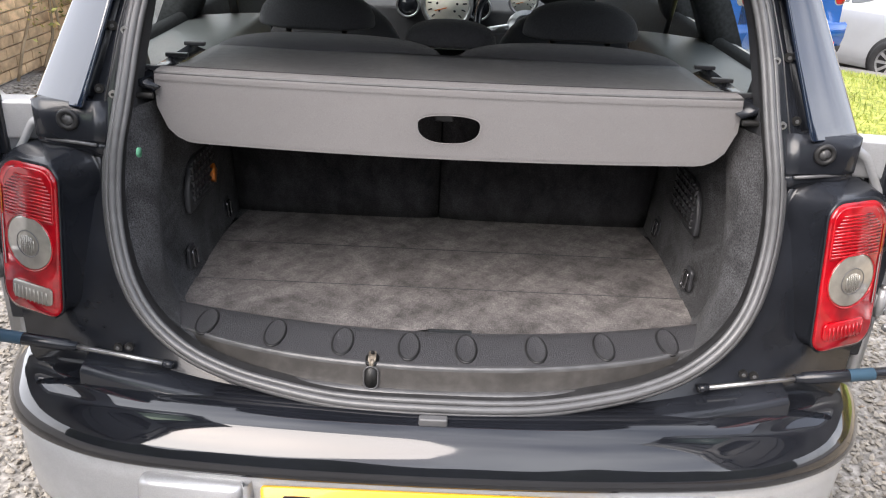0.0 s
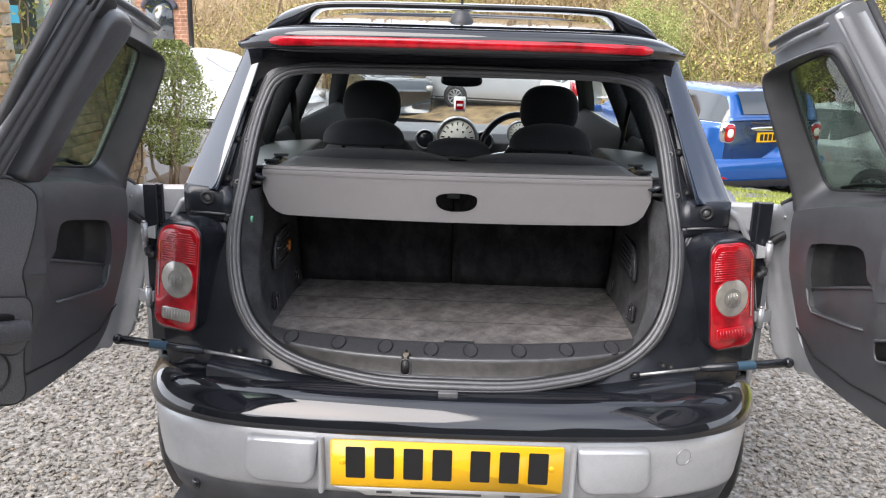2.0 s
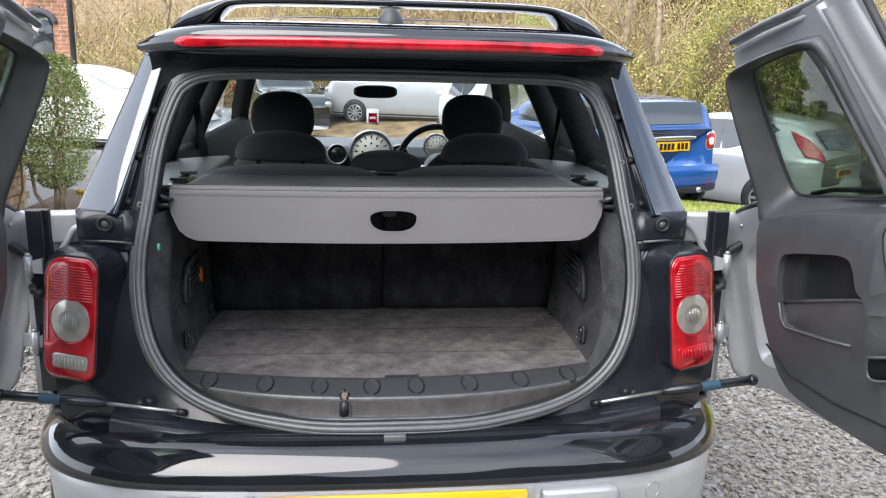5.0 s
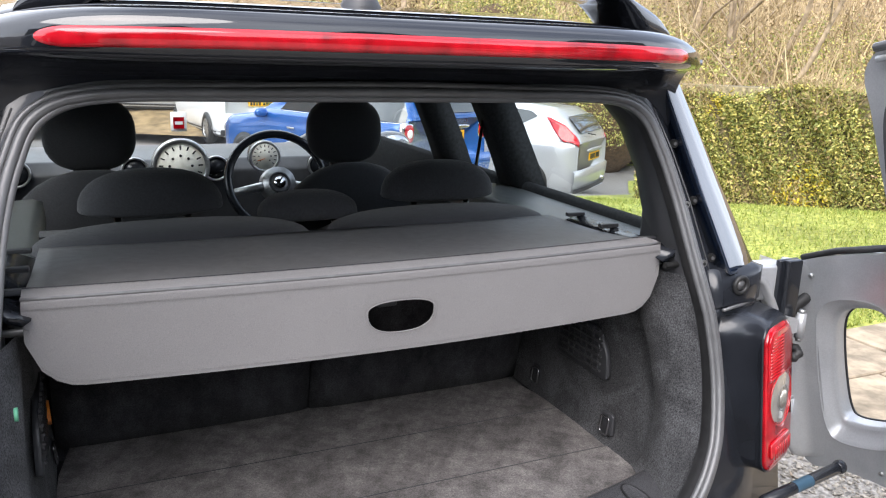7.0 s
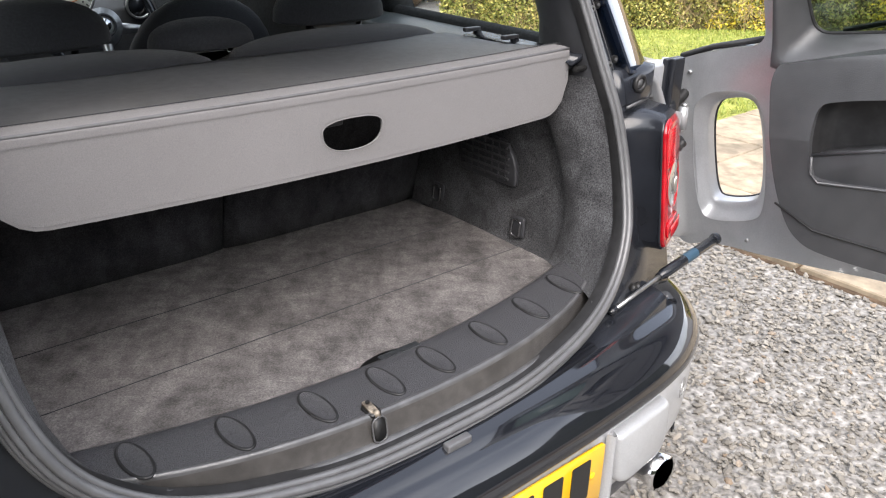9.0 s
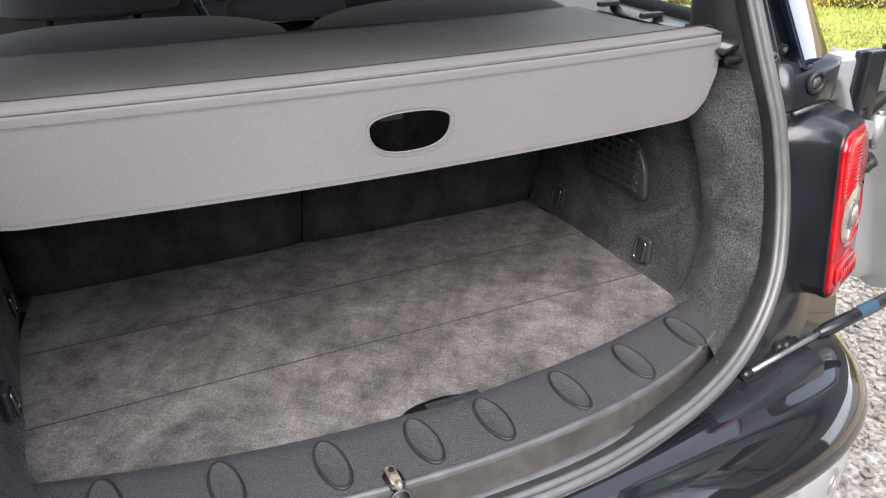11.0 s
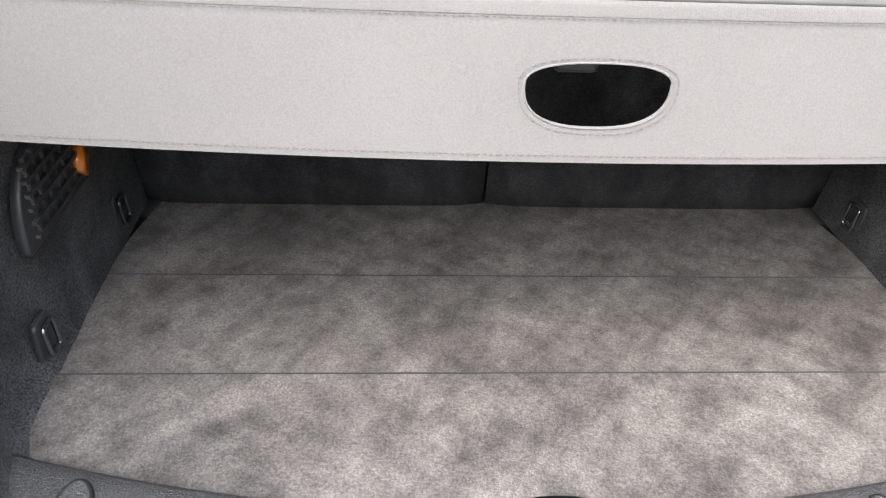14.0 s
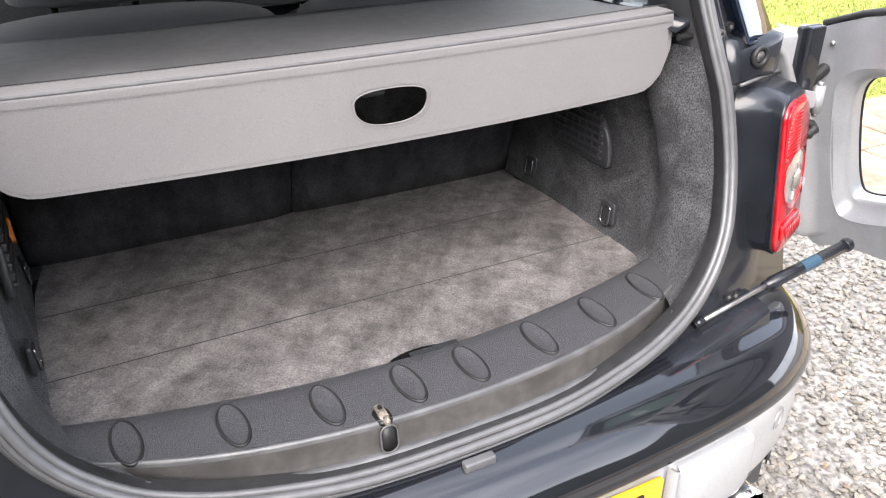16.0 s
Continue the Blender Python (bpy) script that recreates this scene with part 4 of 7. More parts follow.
# where the corner trim meets the side trim, height by height
CREASE = [0.070, 0.066, 0.060, 0.056, 0.064, 0.090, 0.128, 0.150, 0.160]
for s in (-1, 1):
    rows = []
    for t in (0.0, 0.04, 0.15, 0.3, 0.5, 0.7, 0.85, 0.95, 1.0):
        rows.append([Vector((s * (lerp(xa, xb, t ** 0.75) - 0.010 * math.sin(t ** 1.6 * 3.14159) * (k > 1)), lerp(rear_y(xa, z) + 0.012, CREASE[k], t), max(z, 0.70 - 0.016 * t))) for k, (z, xa, xb) in enumerate(zip(SIDE_Z, SIDE_XA, SIDE_XB))])
    part("side_flare", loft(rows, closed=False), CARPET, car, "charcoal carpeted corner trim")
    rows = []
    for t, sink in ((0.0, 0.004), (0.02, 0.015), (0.06, 0.022), (0.12, 0.023), (0.2, 0.018), (0.3, 0.010), (0.42, 0.003), (0.6, 0.0), (1.0, 0.0)):
        rows.append([Vector((s * (lerp(xb - 0.004, xc, min(1, t * 2.2)) + sink * (k > 0)), lerp(CREASE[k] - 0.004, 0.53, t), z - 0.004)) for k, (z, xb, xc) in enumerate(zip(SIDE_Z, SIDE_XB, SIDE_XC))])
    trim = part("side_trim", loft(rows, closed=False), CARPET, car, "charcoal carpeted side trim")
    # vent grille
    vent = part("vent_grille", slab(rounded(0.17, 0.098, (0.075, 0.012, 0.012, 0.008)), lambda x, z, d, s=s: (s * (0.478 + d), 0.272 - x, 0.85 + z), 0.01, 0.003), PLASTIC_SOFT, car, "black slatted side vent")
    for k in range(6):
        part("vent_slat", box((s * 0.476, 0.275, 0.815 + 0.0145 * k), (0.006, 0.14, 0.004)), PLASTIC, vent, smooth=False)
    for k in range(7):
        part("vent_rib", box((s * 0.477, 0.215 + 0.02 * k, 0.852), (0.004, 0.003, 0.085)), PLASTIC, vent, smooth=False)
    # lashing eyes
    for y in (0.172, 0.425):
        hook = part("lashing_eye", slab(rounded(0.036, 0.044, 0.006), lambda x, z, d, s=s, y=y: (s * (0.4765 + d), y + x, 0.722 + z), 0.006, 0.002), PLASTIC_SOFT, car, "chromed lashing eye in a black cup")
        ring_ = [(s * (0.4735 - 0.0035 * (0.5 - z / 0.034)), y + x, 0.720 + z) for x, z in rounded(0.023, 0.034, 0.006)]
        part("loop", tube(ring_, 0.0024, 8, closed=True), HOOK, hook)
    # plastic pillar trim above the carpet
    rows = []
    for z, xa, xb in ((1.040, 0.508, 0.500), (1.055, 0.507, 0.510), (1.12, 0.500, 0.53), (1.2, 0.488, 0.525), (1.28, 0.466, 0.50), (1.34, 0.42, 0.45), (1.38, 0.40, 0.42)):
        rows.append([Vector((s * xa, rear_y(xa, z) + 0.008, z)), Vector((s * (xa - 0.006), rear_y(xa, z) + 0.05, z)), Vector((s * xb, 0.17 + 0.35 * (z - 1.07), z)), Vector((s * (xb + 0.03), 0.21 + 0.35 * (z - 1.07), z))])
    part("pillar_trim", loft(rows, closed=False), PLASTIC_SOFT, car, "black plastic pillar trim")
    # window shelf with the blind's bracket
    part("window_shelf", loft([[Vector((s * min(x, lim), y, z)) for x, z in ((0.468, 1.02), (0.472, 1.06), (0.49, 1.066), (0.56, 1.062), (0.62, 1.056), (0.73, 1.046))] for y, lim in ((0.07, 0.56), (0.2, 0.64), (0.35, 0.73), (0.6, 0.73), (0.92, 0.73))], closed=False), SHELF, car, "satin dark grey window shelf")
    br = part("blind_bracket", loft([[Vector((s * x, y, z)) for x, z in ((0.468, 1.075), (0.505, 1.09), (0.515, 1.082), (0.478, 1.068))] for y in (0.06, 0.2, 0.36)], True, True), SATIN_BLACK, car, "black blind bracket")
    for y in (0.13, 0.24, 0.35):
        part("bracket_rib", box((s * 0.494, y, 1.092), (0.04, 0.012, 0.008)), PLASTIC_SOFT, br, bevel=0.002)
    part("blind_pin", disc((s * 0.492, 0.055, 1.064), 0.005, 0.03, "x", 14), PLATE_INK, br, smooth=False)
part("side_cap", disc((-0.489, 0.0, 0.985), 0.008, 0.004, "x", 16), GREEN_CAP, car)
part("reflector_tag", loft([[(-0.485, 0.318, 0.83), (-0.485, 0.335, 0.855), (-0.485, 0.352, 0.835), (-0.485, 0.332, 0.815)], [(-0.468, 0.318, 0.83), (-0.47, 0.335, 0.855), (-0.47, 0.352, 0.835), (-0.468, 0.332, 0.815)]], True, True), ORANGE, car, "small orange tag")

# roller blind: top and hanging flap with the grip slot
def blind_top(i, j):
    u = -1 + 2 * i
    w = lerp(0.479, 0.466, j)
    sag = 0.006 * math.sin(9 * u + 4 * j) * math.sin(j * 3.14)
    return Vector((u * w, lerp(0.054 + 0.018 * (w * u / 0.46) ** 2, 0.40, j), 1.0995 - 0.018 * j - 0.004 * math.sin(j * 3.14) + sag * 0.5))


part("blind_cover", grid(blind_top, 41, 14), FABRIC_TOP_SHADED, car, "grey luggage blind drawn over the load space", solid=0.004)
slot = [(0.002 + x, z) for x, z in [(0.0515 * math.copysign(abs(math.cos(a)) ** 0.8, math.cos(a)), 0.006 + (0.016 if math.sin(a) > 0 else 0.031) * math.copysign(abs(math.sin(a)) ** 0.8, math.sin(a))) for a in [6.28319 * (k + 0.5) / 40 for k in range(40)]]]


def flap_pt(x, v):
    """v from 0 at the fold to 1 at the hem."""
    return Vector((x, 0.054 - 0.006 * v + 0.018 * (x / 0.46) ** 2, 1.099 - 0.118 * v + 0.004 * (x / 0.46) ** 2 * v))


def hem(x):
    e = max(0.0, (abs(x) - 0.417) / 0.062)
    return 1.0 - (1 - math.sqrt(max(0, 1 - min(1, e) ** 2))) * 0.62


xs = [-0.478 + 0.956 * k / 60 for k in range(61)]
sl_v = lambda z: 0.566 - z / 0.118
edge = [(x, 0.0) for x in xs] + [(0.479, 0.1), (0.479, 0.25)] + [(x, hem(x)) for x in xs[::-1]] + [(-0.479, 0.25), (-0.479, 0.1)]
flap_ob = part("blind_flap", plate_with_holes(edge, [[(x, sl_v(z)) for x, z in slot]], lambda x, v, d: flap_pt(x, v) + Vector((0, d, 0)), 0.004, cut=(0.03, 0.0)), FABRIC, car, "light grey fabric flap with a stitched grip slot", smooth=False)
ST = material("grey_stitching", (0.135, 0.130, 0.127), 0.8)


def stitches(line, parent, length=0.0026, gap=0.0022, r=0.00032):
    bm = bmesh.new()
    pts = [Vector(p) for p in line]
    for a, b in zip(pts, pts[1:]):
        d = (b - a).length
        t = 0.0
        while t < d:
            e = min(d, t + length)
            tube([a.lerp(b, t / d), a.lerp(b, e / d)], r, 4, bm=bm)
            t += length + gap
    part("stitching", bm, ST, parent)


off = Vector((0, -0.0012, 0))
stitches([flap_pt(x, 0.13) + off for x in xs], flap_ob)
stitches([flap_pt(x, hem(x) - 0.05) + off for x in xs[1:-1]], flap_ob)
stitches([flap_pt(0.002 + (x - 0.002) * 1.08, sl_v(0.0 + z * 1.16)) + off for x, z in slot + slot[:1]], flap_ob)
part("slot_rim", tube([flap_pt(x, sl_v(z)) for x, z in slot], 0.0009, 6, closed=True), FABRIC, flap_ob)
part("fold_seam", tube([flap_pt(x, 0.0) + Vector((0, 0.041, 0.0012)) for x in xs], 0.0008, 5), SEAT, flap_ob)
part("fold_band", loft([[flap_pt(x, v) + Vector((0, dy, dz)) for v, dy, dz in ((0.12, -0.0006, 0.0), (0.06, -0.0008, 0.0), (0.03, -0.0004, 0.0), (0.0, 0.003, 0.0), (0.0, 0.012, 0.0014), (0.0, 0.040, 0.0008))] for x in xs], closed=False), FABRIC, flap_ob, "grey fabric band folded over the front edge")
stitches([flap_pt(x, 0.0) + Vector((0, 0.036, 0.0014)) for x in xs], flap_ob)

# pull catch behind the grip slot
part("slot_catch", box((-0.006, 0.092, 1.044), (0.032, 0.010, 0.022)), PLASTIC_SOFT, car, "black catch behind the grip slot", bevel=0.004)

# rear seat backs and head restraints
part("seat_backing", box((0, 0.60, 0.84), (1.04, 0.05, 0.44)), SEAT, car, smooth=False)
part("seat_foot", box((0, 0.54, 0.645), (1.0, 0.10, 0.05)), SEAT, car, smooth=False)
SEAT_BACK = velour("dark_velour_seat_back", (0.072, 0.071, 0.077), 0.03)
for x0, x1 in ((-0.473, -0.0105), (-0.0075, 0.473)):
    part("seat_back", grid(lambda i, j: Vector((lerp(x0, x1, i), lerp(SEAT_Y, 0.42, j) + 0.01 * ((2 * i - 1) ** 8), lerp(0.683, 1.065, j) - 0.02 * (2 * i - 1) ** 8 * (j > 0.95))), 15, 8), SEAT_BACK, car, "dark carpeted rear seat back", solid=0.06, bevel=0.0)


def cushion(c, s, n=2.6, m=None, low=1.0):
    """A rounded pad: superellipsoid of half sizes s."""
    bm = bmesh.new()
    def f(i, j):
        a, b = (i - 0.5) * 6.28319, (j - 0.5) * 3.14159
        p = lambda v: math.copysign(abs(v) ** (2 / n), v)
        v = Vector((p(math.cos(b)) * p(math.cos(a)) * s[0], p(math.cos(b)) * p(math.sin(a)) * s[1], p(math.sin(b)) * s[2]))
        if v.z < 0:
            v.z *= low
        return Vector(c) + (m or Matrix.Identity(4)).to_3x3() @ v
    grid(f, 32, 17, bm=bm)
    bmesh.ops.remove_doubles(bm, verts=bm.verts, dist=1e-5)
    return bm


part("seat_top", cushion((-0.25, 0.46, 1.055), (0.235, 0.08, 0.045)), SEAT, car, "black cloth rear seat top")
part("seat_top", cushion((0.25, 0.46, 1.055), (0.235, 0.08, 0.045)), SEAT, car, "black cloth rear seat top")
for x, w, z, h in ((-0.285, 0.123, 1.112, 0.070), (0.275, 0.123, 1.112, 0.070), (0.0, 0.098, 1.085, 0.046)):
    hr = part("rear_headrest", cushion((x, 0.535, z), (w, 0.055, h), 2.4, low=0.18), SEAT, car, "black cloth rear head restraint")
    for e in (-1, 1):
        part("headrest_post", tube([(x + e * w * 0.48, 0.52, 1.06), (x + e * w * 0.48, 0.52, z - 0.01)], 0.006, 8), CHROME, hr)
        part("post_collar", disc((x + e * w * 0.48, 0.487, z - 0.022), 0.013, 0.012, "z", 14), PLATE_INK, hr)
# front seats
for s in (-1, 1):
    x = s * 0.36
    back = part("front_seat", cushion((x, 1.37, 0.78), (0.235, 0.085, 0.285), 2.3, Matrix.Rotation(radians(8), 4, "X")), SEAT, car, "black cloth front seat")
    part("front_headrest", cushion((x, 1.42, 1.148), (0.118, 0.05, 0.100), 2.6), SEAT, back)
    for e in (-1, 1):
        part("headrest_post", tube([(x + e * 0.04, 1.41, 1.02), (x + e * 0.04, 1.41, 1.11)], 0.007, 8), CHROME, back)

# dashboard, dials, steering wheel, mirror
part("dashboard", loft([[Vector((x, y, z)) for y, z in ((2.42, 0.60), (2.40, 0.78), (2.41, 0.885), (2.45, 0.93), (2.62, 0.95), (2.95, 0.93), (2.98, 0.6))] for x in (-0.70, -0.3, 0.0, 0.3, 0.70)], True, True), PLASTIC_SOFT, car, "black dashboard", bevel=0.01)
def dial(c, r, depth, name, label):
    d = part(name, disc(c, r, depth, "y", 40), SATIN_BLACK, car, label)
    face = part("dial_face", disc((c[0], c[1] - depth / 2 - 0.001, c[2]), r * 0.88, 0.004, "y", 40), DIAL, d)
    part("dial_ring", tube([(c[0] + r * 0.95 * math.cos(6.28319 * k / 40), c[1] - depth / 2, c[2] + r * 0.95 * math.sin(6.28319 * k / 40)) for k in range(40)], r * 0.10, 8, closed=True), STEEL, d)
    for k in range(13):
        a = radians(-40 + 260 * k / 12)
        part("tick", box((c[0] + r * 0.70 * math.cos(a), c[1] - depth / 2 - 0.004, c[2] + r * 0.70 * math.sin(a)), (r * 0.16, 0.001, r * 0.05), m=Matrix.Rotation(-a, 4, "Y")), PLATE_INK, face, smooth=False)
        if k % 2 == 0:
            part("dot", disc((c[0] + r * 0.40 * math.cos(a), c[1] - depth / 2 - 0.004, c[2] + r * 0.40 * math.sin(a)), r * 0.05, 0.001, "y", 10), PLATE_INK, face, smooth=False)
    part("needle", box((c[0] - r * 0.25, c[1] - depth / 2 - 0.005, c[2] - r * 0.2), (r * 0.5, 0.001, r * 0.04), m=Matrix.Rotation(radians(-15), 4, "Y")), ORANGE, face, smooth=False)
    return d
dial((-0.015, 2.37, 0.915), 0.108, 0.05, "speedometer", "large round speedometer with a pale face")
dial((0.305, 2.31, 0.955), 0.062, 0.05, "rev_counter", "small round rev counter on the steering column")
for x in (-0.185, 0.125, 0.56, -0.60):
    v = part("air_vent", disc((x, 2.39, 0.90), 0.048, 0.03, "y", 28), SATIN_BLACK, car, "round air vent")
    part("vent_ring", tube([(x + 0.048 * math.cos(6.28319 * k / 28), 2.372, 0.90 + 0.048 * math.sin(6.28319 * k / 28)) for k in range(28)], 0.005, 8, closed=True), STEEL, v)
SWM = Matrix.Translation((0.29, 2.0, 0.90)) @ Matrix.Rotation(radians(-22), 4, "X")
rim_pts = [SWM @ Vector((0.183 * math.cos(6.28319 * k / 48), 0, 0.183 * math.sin(6.28319 * k / 48))) for k in range(48)]
sw = part("steering_wheel", tube(rim_pts, 0.016, 10, closed=True), SATIN_BLACK, car, "black leather steering wheel with silver spokes")
part("wheel_hub", disc(SWM @ Vector((0, 0, -0.01)), 0.068, 0.05, "y", 32, r2=0.060, m=Matrix.Rotation(radians(-22), 4, "X")), STEEL, sw, "silver-grey wheel hub")
part("hub_ring", tube([SWM @ Vector((0.036 * math.cos(6.28319 * k / 28), -0.026, -0.01 + 0.036 * math.sin(6.28319 * k / 28))) for k in range(28)], 0.005, 6, closed=True), PLASTIC, sw)
part("hub_badge", disc(SWM @ Vector((0, -0.028, -0.01)), 0.022, 0.006, "y", 24, m=Matrix.Rotation(radians(-22), 4, "X")), CHROME, sw)
for a in (-12, 192, 270):
    p = SWM @ Vector((0.17 * math.cos(radians(a)), 0, 0.17 * math.sin(radians(a))))
    part("wheel_spoke", tube([SWM @ Vector((0, 0.0, -0.01)), p], [0.022, 0.013], 8), STEEL, sw)
part("interior_mirror", cushion((0.0, 2.06, 1.225), (0.100, 0.02, 0.030), 3.0), SATIN_BLACK, car, "black interior mirror")
tag = part("hanging_tag", slab(rounded(0.062, 0.078, 0.006), lambda x, z, d: (-0.007 + x, 2.42 + d, 1.085 + z), 0.003), WHITE, car, "white hanging tag with a red square")
part("tag_square", box((-0.007, 2.417, 1.08), (0.042, 0.003, 0.046)), RED_LENS, tag, smooth=False)
part("tag_bar", box((-0.007, 2.415, 1.08), (0.03, 0.002, 0.012)), WHITE, tag, smooth=False)
# seat belts
for s in (-1, 1):
    part("seat_belt", tube([(s * 0.585, 0.92, 1.28), (s * 0.57, 0.93, 1.12), (s * 0.55, 0.94, 0.95)], 0.014, 6, flat=0.2), PLATE_INK, car, "black seat belt")


# ---- open barn doors ----
# local frame of the right door: u from the hinge to the free edge, v up from the belt (kinked there), w to the inside
D_O = Vector((0.767, 0.003, 1.111))
D_U = Vector((0.05, -0.991, 0.12)).normalized()
D_UP = Vector((-0.41, 0.09, 0.91)).normalized()
D_LO = Vector((-0.20, 0.10, 0.975)).normalized()
D_WU = D_U.cross(D_UP).normalized()
D_WL = D_U.cross(D_LO).normalized()


def door_point(s, u, v, w, swing=0.0):
    t = max(0.0, min(1.0, (v + 0.08) / 0.16))
    t = t * t * (3 - 2 * t)
    p = D_O + D_U * u + (D_UP * v if v > 0 else D_LO * v) + (D_WL.lerp(D_WU, t)).normalized() * w
    if swing:
        h = Vector((0.78, 0.03, 0))
        p = h + Matrix.Rotation(radians(-swing), 3, "Z") @ (p - h) + Vector((0, 0, 0))
    return Vector((s * p.x, p.y, p.z))


SHELL = [(-0.09, -0.10), (-0.06, -0.065), (-0.02, -0.05), (0.06, -0.034), (0.122, -0.027), (0.130, 0.02), (0.139, 0.187), (0.148, 0.315), (0.30, 0.335), (0.44, 0.345), (0.575, 0.36), (0.588, 0.335), (0.622, 0.18), (0.660, 0.045), (0.706, -0.02), (0.733, -0.12), (0.745, -0.30), (0.728, -0.42), (0.62, -0.455), (0.30, -0.475), (0.14, -0.475), (0.00, -0.468), (-0.085, -0.49), (-0.10, -0.40)]
WINDOW = [(0.190, 0.0), (0.195, 0.20), (0.207, 0.270), (0.23, 0.278), (0.40, 0.290), (0.415, 0.275), (0.465, 0.145), (0.508, 0.02), (0.498, 0.0), (0.36, -0.006), (0.20, -0.01)]
TRIM = [(0.176, -0.040), (0.180, -0.16), (0.188, -0.25), (0.205, -0.32), (0.225, -0.357), (0.262, -0.380), (0.38, -0.395), (0.52, -0.405), (0.60, -0.395), (0.672, -0.378), (0.690, -0.345), (0.690, -0.22), (0.664, -0.10), (0.635, -0.02), (0.612, 0.014), (0.55, 0.002), (0.36, -0.008), (0.225, -0.026)]
INSERT = [(0.608, 0.010), (0.565, 0.000), (0.541, -0.020), (0.545, -0.069), (0.560, -0.123), (0.573, -0.158), (0.564, -0.178), (0.553, -0.223), (0.545, -0.323), (0.528, -0.402), (0.60, -0.392), (0.668, -0.375), (0.686, -0.345), (0.686, -0.22), (0.660, -0.10), (0.631, -0.02)]
POCKET = [(0.262, -0.100), (0.30, -0.090), (0.36, -0.084), (0.455, -0.076), (0.474, -0.10), (0.480, -0.130), (0.503, -0.143), (0.512, -0.175), (0.490, -0.205), (0.462, -0.226), (0.40, -0.232), (0.265, -0.237), (0.252, -0.215), (0.252, -0.16)]
CUT_OUT = [(-0.030, -0.20), (-0.022, -0.15), (0.02, -0.122), (0.095, -0.118), (0.118, -0.15), (0.124, -0.25), (0.118, -0.36), (0.095, -0.395), (0.0, -0.412), (-0.028, -0.39), (-0.035, -0.30)]
CUT_IN = [(-0.012, -0.20), (0.000, -0.165), (0.028, -0.146), (0.080, -0.140), (0.100, -0.165), (0.106, -0.25), (0.100, -0.34), (0.080, -0.366), (0.005, -0.380), (-0.012, -0.36), (-0.016, -0.28)]


def dense(poly, n=8):
    out = []
    for (a, b), (c, d) in zip(poly, poly[1:] + poly[:1]):
        for k in range(n):
            out.append((lerp(a, c, k / n), lerp(b, d, k / n)))
    return out


def rounded_poly(poly, n=90):
    """A smooth closed line through a rounded version of the outline."""
    q = []
    m = len(poly)
    for i in range(m):
        a, b = Vector((*poly[i], 0)), Vector((*poly[(i + 1) % m], 0))
        q += [a.lerp(b, 0.25), a.lerp(b, 0.75)]
    return [(p.x, p.y) for p in smooth_line(q, n, True)]


def polar(poly, c, n=120):
    """The outline poly met by n rays from c."""
    ang = sorted((math.atan2(y - c[1], x - c[0]), math.hypot(x - c[0], y - c[1])) for x, y in dense(poly, 6))
    ang = [(ang[-1][0] - 2 * math.pi, ang[-1][1])] + ang + [(ang[0][0] + 2 * math.pi, ang[0][1])]
    out = []
    for k in range(n):
        a = -math.pi + 2 * math.pi * k / n
        r = curve_at(ang, a)
        out.append((c[0] + r * math.cos(a), c[1] + r * math.sin(a)))
    return out


def trim_w(u, v, base):
    """Height of the trim's inner face: fuller low down, falling away to the free edge."""
    return base + 0.028 * min(1, max(0, -v / 0.16)) - 0.43 * max(0, u - 0.53)


def shell_w(u):
    t = max(0.0, min(1.0, (u - 0.30) / 0.25))
    return -0.010 + 0.03 * t * t * (3 - 2 * t)


def shell_back(u, v, d):
    """The outer skin wraps in towards the free edge."""
    t = max(0.0, min(1.0, (u - 0.42) / 0.14))
    thin = max(0.0, min(1.0, (0.42 - u) / 0.12)) * max(0.0, min(1.0, (v + 0.03) / 0.03))
    d = d * (1 - 0.75 * thin)
    return u - (0.105 if v > 0 else 0.105 + 0.6 * max(v, -0.1)) * t * d / 0.038, v, shell_w(u) - d * (1 - 0.3 * t)


